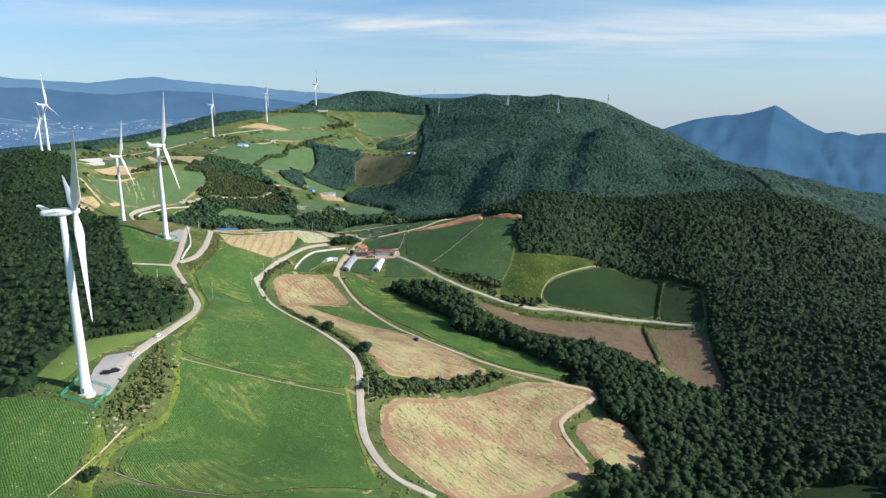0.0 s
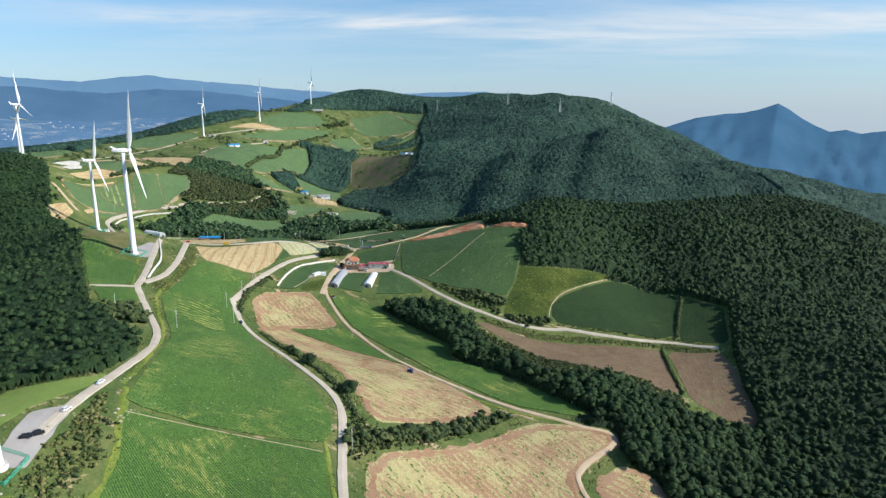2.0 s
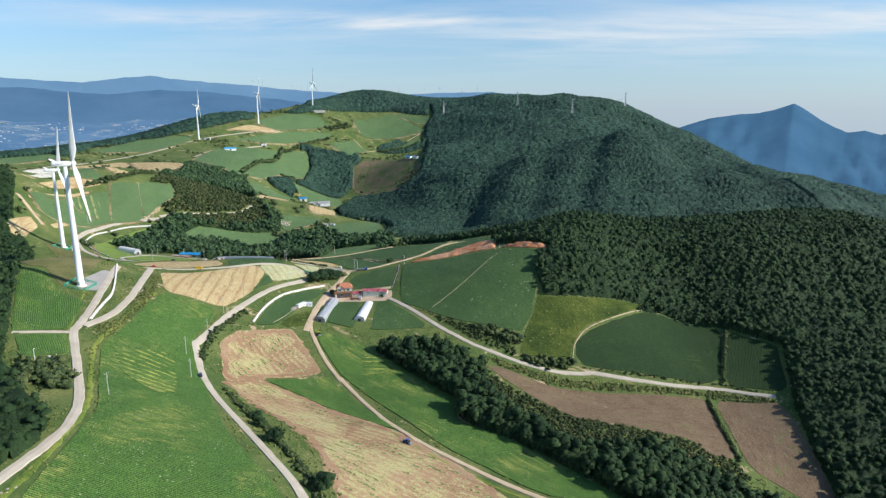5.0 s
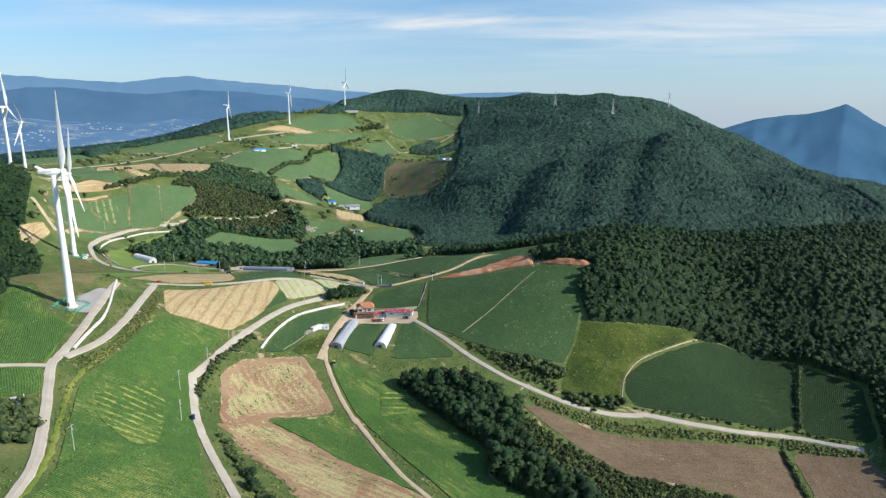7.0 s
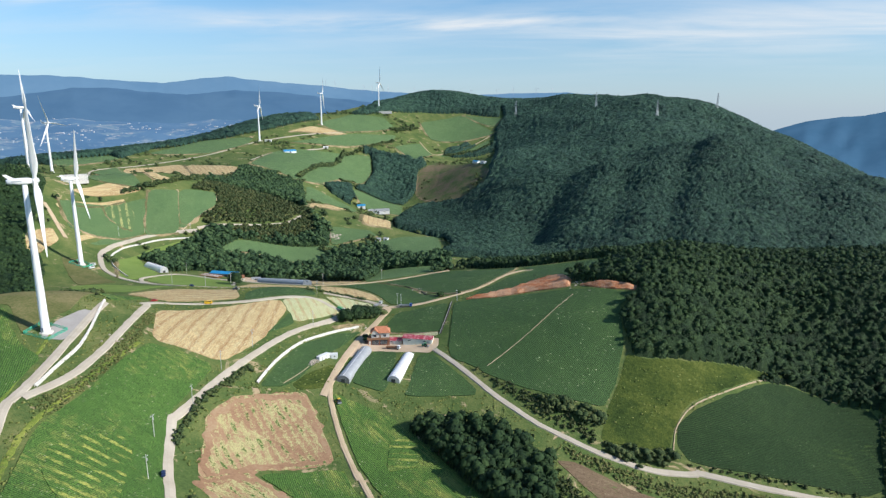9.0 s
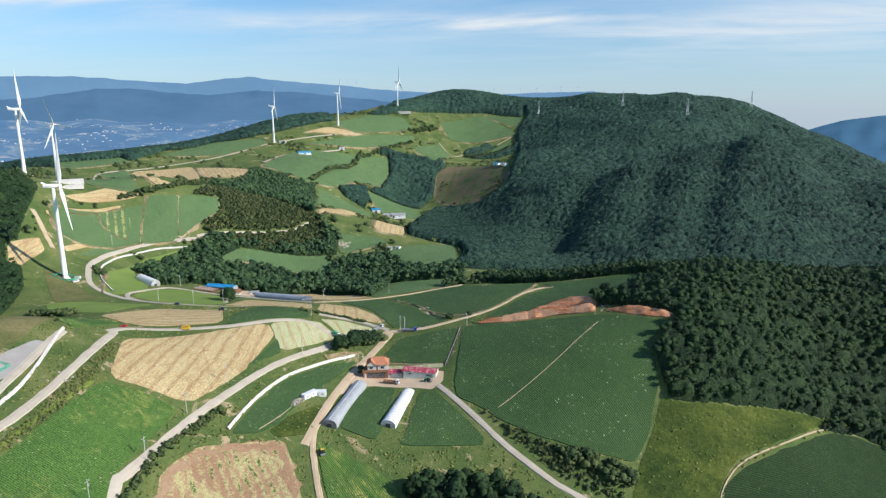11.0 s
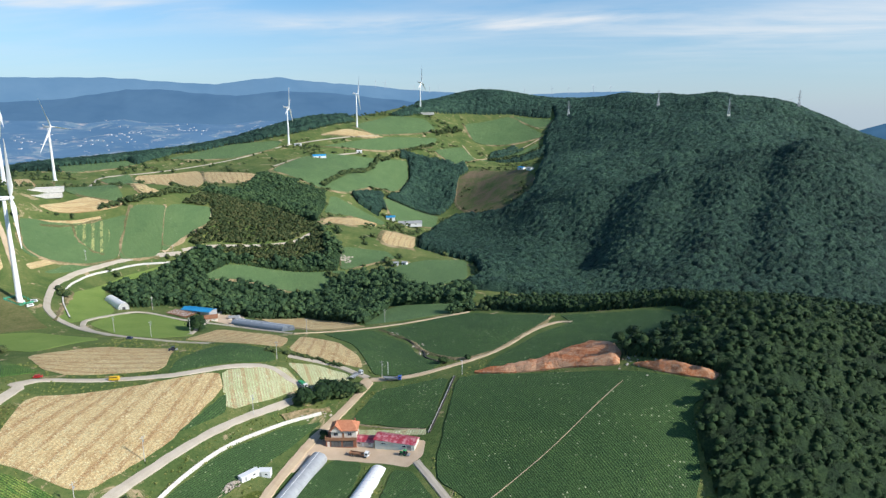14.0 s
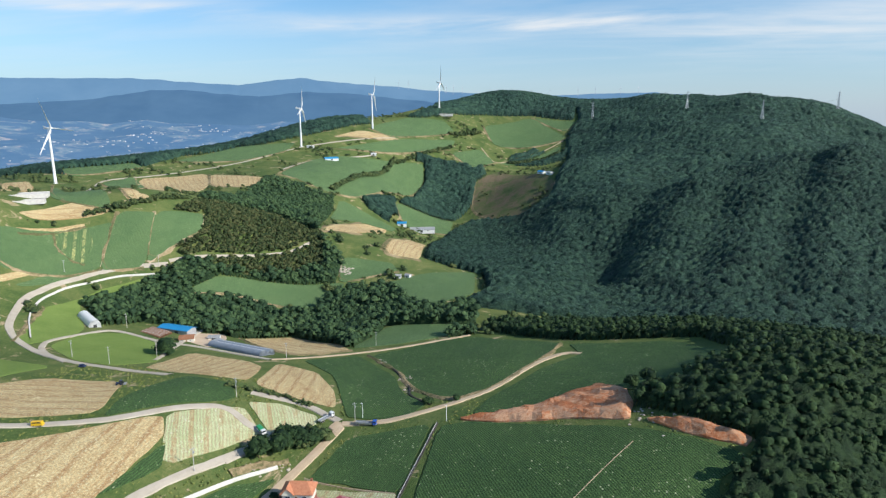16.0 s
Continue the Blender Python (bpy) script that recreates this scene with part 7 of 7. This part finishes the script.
# the farm below the wood
stand(shed("barn", "farm shed with bright blue metal roof", 31, 11, 3.9, 1.4, GREY_ROOF, BLUE_ROOF, [(4, 3.5, 2.8, DARK)], [(-6, 2)]), -319, 915, -6)
stand(shed("cottage", "small cottage with brown tiled roof", 11, 9, 3.0, 2.0, PLASTER, BROWN_TILES, [(0, 1.1, 2.0, WOOD)], [(-3.2, 1.6), (3.2, 1.6)]), -293, 893, 30)
stand(shed("shed", "low white shed in the farmyard", 9, 6, 2.8, 0.7, WHITE, GREY_ROOF, [(0, 3, 2.2, DARK)]), -283, 915, 20)
stand(shed("shed", "low white shed with a flat sheet roof", 7, 5, 2.6, 0.4, WHITE, GREY_ROOF, [(0, 2, 2.0, DARK)]), -272, 905, -25)
for k in range(2):
    x, y = -268 + 2.3 * k, 890.0 + 7.0 * k
    fall = math.degrees(math.atan2(level(x + 57, y - 18.5) - level(x, y), 60))
    tunnel = arch_house("greenhouse", "long greenhouse tunnel under blue-grey netting", 7.6, 60, 4.4, FILM_BLUE, False, False)
    tunnel.matrix_world = pose(x, y, level(x, y) + 0.2, fall, 0, -108)
for k in range(6):
    stand(arch_house("greenhouse", "low weathered tunnel of brown film", 3.4, 26, 1.6, WOOD, False, False), -313 - 0.9 * k, 893 + 3.4 * k - 6, 72)
# uplands
stand(shed("barn", "long upland barn with grey and pink roof", 34, 11, 4, 2.0, WHITE, GREY_ROOF, [(0, 3, 3, DARK)], [(-9, 3), (9, 3)]), -298, 1588, 20, 0.0, 1.45)
stand(shed("shed", "white upland shed with pale blue roof", 12, 9, 4, 1.5, WHITE, BLUE_ROOF, [(0, 3, 3, DARK)]), -330, 1570, 20, 0.0, 1.4)
stand(shed("shed", "small white shed by the upland track", 8, 6, 3, 1.2, WHITE, GREY_ROOF, [(0, 2, 2, DARK)]), -197, 1148, 10)
stand(shed("shed", "small white shed by the upland track", 6, 5, 3, 1.0, WHITE, GREY_ROOF, [(0, 2, 2, DARK)]), -186, 1153, -15)
stand(shed("barn", "white upland shed with blue roof stripe", 30, 12, 4, 3.0, WHITE, BLUE_ROOF, [(0, 4, 3, DARK)]), -556, 1766, 40)
stand(shed("shed", "small white upland building", 13, 9, 4, 1.5, WHITE, WHITE, [(0, 3, 3, DARK)]), -505, 1896, 20)
stand(shed("shed", "white container shed at the turbine's foot", 16, 7, 4, 0.6, WHITE, WHITE, [(0, 3, 3, DARK)]), -632, 1822, 10)
stand(shed("shed", "far white shed with blue roof", 22, 10, 4, 2, WHITE, BLUE_ROOF, [(0, 3, 3, DARK)]), -106, 1904, -50)
stand(shed("shed", "far white shed with grey roof", 18, 9, 4, 2, WHITE, GREY_ROOF, [(0, 3, 3, DARK)]), -86, 1877, -50)


def slab(wide, deep, high, label, name="concrete_tank"):
    t = thing(name, label, "concrete structure", "concrete slabs")
    part("base", box(0, 0, -3, wide, deep, 3 + high, bevel=0.08), CONCRETE, t)
    rim = part("parapet", box(0, -deep / 2 + 0.2, high, wide, 0.3, 0.5), CONCRETE, t)
    part("parapet", box(0, deep / 2 - 0.2, high, wide, 0.3, 0.5), CONCRETE, t)
    part("hatch", box(wide * 0.25, 0, high, 1.2, 1.2, 0.3, bevel=0.04), GALVANISED, t)
    return t


stand(slab(19, 14, 0.5, "flat grey concrete water tank beside the road"), -213, 458, -58)
stand(slab(46, 20, 1.5, "broad pale concrete terrace on the hilltop", "concrete_terrace"), -572, 1012, 40)
stand(slab(40, 12, 1.0, "broad pale concrete terrace on the hilltop", "concrete_terrace"), -556, 996, 40)
stand(slab(60, 14, 4.0, "white retaining platform at the turbine's foot", "concrete_terrace"), -440, 2306, 10)


# ---- vehicles ----
def wheels(parent, spots, r, w):
    first = None
    for x, y in spots:
        if first is None:
            first = part("wheel", tube((0, -w / 2, 0), (0, w / 2, 0), r, r, 14), BLACK, parent)
            o = first
            rim = part("rim", tube((0, -w / 2 - 0.02, 0), (0, w / 2 + 0.02, 0), r * 0.55, r * 0.55, 10), GALVANISED, first)
        else:
            o = new("wheel", first.data)
            o.parent = parent
            q = new("rim", rim.data)
            q.parent = o
        o.matrix_basis = Matrix.Translation((x, y, r))


def truck(label, cab, bed, load=None, length=10.0):
    """A flatbed lorry that faces +x."""
    t = thing("truck", label, "truck", "trucks")
    part("chassis", box(-0.3, 0, 0.75, length - 0.6, 0.9, 0.3), BLACK, t)
    body = part("cab", box(length / 2 - 1.0, 0, 0.7, 2.0, 2.4, 2.3, bevel=0.18), cab, t)
    part("windscreen", box(length / 2 + 0.0, 0, 1.9, 0.08, 2.0, 0.85), GLASS, body)
    for s in (-1, 1):
        part("side_window", box(length / 2 - 0.9, s * 1.2, 1.9, 1.1, 0.06, 0.75), GLASS, body)
        part("headlight", box(length / 2 + 0.02, s * 0.85, 0.95, 0.06, 0.4, 0.22), WHITE, body)
    part("bed", box(-1.1, 0, 1.1, length - 2.4, 2.45, 0.18), bed, t)
    for s in (-1, 1):
        part("side_board", box(-1.1, s * 1.2, 1.28, length - 2.4, 0.07, 0.5), bed, t)
    part("tail_board", box(-length / 2 + 0.12, 0, 1.28, 0.07, 2.4, 0.5), bed, t)
    part("head_board", box(length / 2 - 2.3, 0, 1.28, 0.08, 2.4, 1.2), bed, t)
    if load:
        part("load", box(-1.2, 0, 1.3, length - 3.0, 2.3, 1.7, bevel=0.25), load, t, "green netted crates piled on the bed")
    wheels(t, [(length / 2 - 1.3, 1.05), (length / 2 - 1.3, -1.05), (-length / 2 + 1.6, 1.05), (-length / 2 + 1.6, -1.05), (-length / 2 + 2.8, 1.05), (-length / 2 + 2.8, -1.05)], 0.48, 0.32)
    return t


def car(label, paint, long=4.5, high=1.5, kind="car", box_like=False):
    t = thing(kind, label, kind, "cars and vans")
    part("body", box(0, 0, 0.3, long, 1.8, high * 0.5, bevel=0.16), paint, t)
    w = long * (0.92 if box_like else 0.56)
    top = part("cabin", box(-long * 0.02 if box_like else -long * 0.05, 0, 0.3 + high * 0.45, w, 1.62, high * 0.5, bevel=0.2), paint, t)
    for s in (-1, 1):
        part("side_window", box(-long * 0.04, s * 0.81, 0.34 + high * 0.56, w * 0.8, 0.05, high * 0.26), GLASS, top)
    part("windscreen", box(w / 2 - long * 0.035, 0, 0.34 + high * 0.56, 0.06, 1.4, high * 0.28), GLASS, top)
    wheels(t, [(long * 0.31, 0.8), (long * 0.31, -0.8), (-long * 0.31, 0.8), (-long * 0.31, -0.8)], 0.34, 0.22)
    return t


def tractor(label, paint):
    t = thing("tractor", label, "tractor", "tractors")
    part("bonnet", box(1.3, 0, 0.85, 1.9, 0.85, 0.75, bevel=0.1), paint, t)
    part("chassis", box(0.2, 0, 0.55, 3.6, 0.6, 0.4), BLACK, t)
    cabn = part("cab", box(-0.5, 0, 0.95, 1.5, 1.4, 1.55, bevel=0.1), GLASS, t, "glazed cab")
    part("roof", box(-0.5, 0, 2.5, 1.7, 1.6, 0.14, bevel=0.05), paint, cabn)
    part("exhaust", tube((1.5, 0.3, 1.5), (1.5, 0.3, 2.4), 0.05, 0.05, 6), BLACK, t)
    part("implement", box(-2.6, 0, 0.4, 1.3, 2.4, 0.5, bevel=0.06), GALVANISED, t)
    for x, y, r in ((-0.8, 0.95, 0.82), (-0.8, -0.95, 0.82), (1.7, 0.8, 0.5), (1.7, -0.8, 0.5)):
        o = part("wheel", tube((x, y - 0.22, r), (x, y + 0.22, r), r, r, 16), BLACK, t)
        part("rim", tube((x, y - 0.24, r), (x, y + 0.24, r), r * 0.5, r * 0.5, 10), paint, o)
    return t


UP = 0.62
stand(truck("flatbed truck with blue cab parked at the junction", PAINT["blue"], GALVANISED, None, 11.5), -86, 763.5, 5, UP)
stand(truck("white flatbed truck on the gravel road", PAINT["white"], GALVANISED, None, 10.5), -109.5, 763.8, 68, UP)
stand(truck("white truck piled with green crates", PAINT["white"], PAINT["white"], PAINT["green"], 8.5), -133.5, 737.5, -38, UP)
stand(truck("white flatbed truck in the farmyard", PAINT["white"], WOOD, None, 10.5), -81.5, 688.6, -4, 0.25)
stand(car("yellow minibus on the gravel road", PAINT["yellow"], 5.4, 2.2, "bus", True), -219.5, 688.0, 18, UP)
stand(car("red car on the gravel road", PAINT["red"]), -252, 672, 25, UP)
stand(car("dark blue car beside the field", PAINT["navy"], 4.4, 1.7), -282.6, 778, 15, 0.4)
stand(car("dark car driving on the gravel road", PAINT["navy"], 4.6, 1.7), -149.6, 505.5, 118, UP)
stand(car("white car leaving the turbine pad", PAINT["white"], 4.6, 1.6), -164, 313, 75, UP)
stand(car("white pickup on the ridge road", PAINT["white"], 5.0, 1.7), -163.2, 340, 85, UP)
stand(car("black car parked on the gravel pad", PAINT["black"], 4.7, 1.7), -167.5, 291, 20, 0.2)
stand(car("black van parked on the gravel pad", PAINT["black"], 4.9, 2.0), -165.0, 294.5, 40, 0.2)
stand(car("white van at the turbine's foot", PAINT["white"], 5.5, 2.3, "van", True), -421, 838, 20, 0.2)
stand(car("white van at the turbine's foot", PAINT["white"], 5.5, 2.3, "van", True), -415, 828, 70, 0.2)
stand(tractor("blue tractor at work beside the track", PAINT["blue"]), -21.8, 466.5, 150, 0.3)
stand(tractor("green tractor parked before the barn", PAINT["green"]), -58.6, 691.2, 170, 0.25)
stand(tractor("dark tractor on the stubble field", PAINT["navy"]), -226.5, 747.4, 200, 0.3)
stand(tractor("orange digger at the edge of the field", PAINT["yellow"]), -98.5, 607.5, 120, 0.3)


# ---- stones, ditch and footpaths ----
def boulder_mesh(rng, size):
    bm = B()
    bmesh.ops.create_icosphere(bm, subdivisions=1, radius=size)
    for v in bm.verts:
        v.co *= rng.uniform(0.7, 1.25)
        v.co.z *= 0.65
    return bm


rng = random.Random(77)
stone_kinds = []
for k in range(5):
    me = bpy.data.meshes.new("boulder")
    bm = boulder_mesh(rng, 1.0)
    bm.to_mesh(me)
    bm.free()
    me.materials.append(ROCK)
    stone_kinds.append(me)
SPREADS = [((-158, 256), 7, 12, 0.9), ((-148, 262), 4, 8, 0.9), ((-186, 300), 6, 9, 0.9), ((-112, 722), 5, 10, 1.0), ((-263, 1147), 9, 30, 2.2), ((-256, 1140), 6, 14, 2.0), ((-147, 322), 5, 10, 0.8), ((-160, 350), 6, 8, 0.7), ((52, 760), 10, 16, 0.9), ((62, 752), 12, 14, 0.8), ((-226, 590), 8, 8, 0.9), ((-120, 881), 7, 10, 0.9), ((-91, 843), 6, 10, 0.9), ((-78, 815), 5, 9, 0.9), ((-125, 713), 5, 8, 0.8)]
for (x, y), r, n, size in SPREADS:
    for k in range(n):
        px, py = x + rng.gauss(0, r * 0.5), y + rng.gauss(0, r * 0.5)
        o = tagged(new("boulder", rng.choice(stone_kinds)), "pale weathered boulder lying at the field's edge", "boulder", "boulders")
        s = size * rng.uniform(0.4, 1.2)
        o.matrix_world = pose(px, py, level(px, py) + 0.15 * s, 0, 0, rng.uniform(0, 360)) @ Matrix.Scale(s, 4)

heap = thing("stone_heap", "heap of pale field stones beside the white cabins", "stones")
for k in range(70):
    a, q = rng.uniform(0, 6.283), rng.random() ** 0.6
    o = new("stone", rng.choice(stone_kinds))
    o.parent = heap
    o.matrix_basis = pose(q * 5.2 * math.cos(a), q * 3.0 * math.sin(a), 1.7 * (1 - q) + 0.1, 0, 0, rng.uniform(0, 360)) @ Matrix.Scale(rng.uniform(0.45, 0.85), 4)
stand(heap, -125.5, 642, 65)

# dark stone strips; by the kerb the channel's shadow is put into the colour
DITCH = plain("dark_ditch_stone", (0.02, 0.022, 0.018), (0.07, 0.065, 0.05), 0.6, 0.8, which="World")
for line in ([(-138, 900), (-103, 862), (-80, 824), (-76, 808), (-58, 792)], [(-49.5, 708), (-47, 740), (-47, 766)]):
    k = 0.75 if line[0][1] > 800 else 0.4
    ribbon("ditch", line, [-1.6 * k, -0.9 * k, 0.6 * k, 1.1 * k], [-0.4, 0.7, 0.72, -0.4], DITCH, "dark stone-lined ditch between the fields", "ditch", 3.0, 0.4)
    if k == 0.4:
        ribbon("kerb", [(a - 1.3 * k, b) for a, b in line], [-0.16, -0.12, 0.12, 0.16], [-0.3, 0.8, 0.8, -0.3], CONCRETE, "pale concrete edge of the ditch", "kerb", 3.0, 0.2)
PATHS = [[(-134, 611), (-129, 624), (-126, 636)], [(-145, 325), (-108, 333), (-57, 333)], [(-12, 663), (19, 695), (49, 737)], [(-145, 262), (-146, 240), (-150, 212)], [(-426, 1008), (-452, 1066)], [(-451, 977), (-476, 1036)], [(193, 693), (173, 686), (145, 665), (116, 647), (104, 632), (100, 617)], [(-135, 232), (-85, 219)], [(-100, 718), (-52, 711)]]
for line in PATHS:
    ribbon("footpath", line, [-0.3, -0.15, 0.15, 0.3], [-0.2, 0.58, 0.58, -0.2], ROAD["dirt"], "narrow trodden path between the crops", "path", 4.0, 0.3)


# ---- far town and far turbines ----
def town(seed):
    """Houses of the valley town, kilometres off, as one mass."""
    rnd = random.Random(seed)
    bm = B()
    for (a, r, n, spread) in [(-39, 3250, 60, 130), (-36, 3500, 70, 190), (-31, 3560, 60, 150), (-26, 3480, 60, 160), (-28, 3150, 40, 120), (-22, 3600, 40, 120), (-43, 3400, 40, 160), (-47, 2900, 30, 120), (-33, 2850, 26, 80)]:
        for _ in range(int(n * 0.45)):
            q, d = radians(a) + rnd.gauss(0, spread / r), r + rnd.gauss(0, spread * 0.9)
            x, y = 10 + d * math.sin(q), 250 + d * math.cos(q)
            s = rnd.uniform(3, 11)
            bm_box(bm, x, y, level(x, y) - 2, s * rnd.uniform(0.8, 1.8), s, rnd.uniform(3, 5))
    return bm


# haze put into far walls and turbines: a blue-grey tint and a glow
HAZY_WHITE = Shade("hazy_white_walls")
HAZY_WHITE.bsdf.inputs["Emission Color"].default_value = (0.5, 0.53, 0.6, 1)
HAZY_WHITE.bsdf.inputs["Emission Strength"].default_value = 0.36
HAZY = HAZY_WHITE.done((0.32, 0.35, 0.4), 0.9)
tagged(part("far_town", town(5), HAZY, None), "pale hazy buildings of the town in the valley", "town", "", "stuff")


def far_turbine():
    t = thing("far_wind_turbine", "tiny hazy wind turbine on the far range", "wind turbine", "turbines on the horizon")
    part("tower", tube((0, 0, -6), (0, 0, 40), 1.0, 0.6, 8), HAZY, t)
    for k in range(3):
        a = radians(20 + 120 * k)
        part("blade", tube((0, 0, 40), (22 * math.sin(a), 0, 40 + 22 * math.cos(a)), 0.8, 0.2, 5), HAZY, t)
    return t


ft = far_turbine()
spots = [(-17.2, 318), (-16.4, 312), (-13.9, 288), (-13.2, 285), (-12.6, 282), (-11.8, 276), (-9.5, 264), (-8.9, 262), (-4.5, 254), (-2.2, 258), (-0.8, 262), (1.2, 264), (2.6, 264), (-19.5, 250), (-19.1, 248)]
for i, (a, z) in enumerate(spots):
    x, y = 10 + 4690 * math.sin(radians(a)), 250 + 4690 * math.cos(radians(a))
    m = pose(x, y, z - 6, 0, 0, i * 17)
    if i == 0:
        ft.matrix_world = m
    else:
        copy_thing(ft, m)
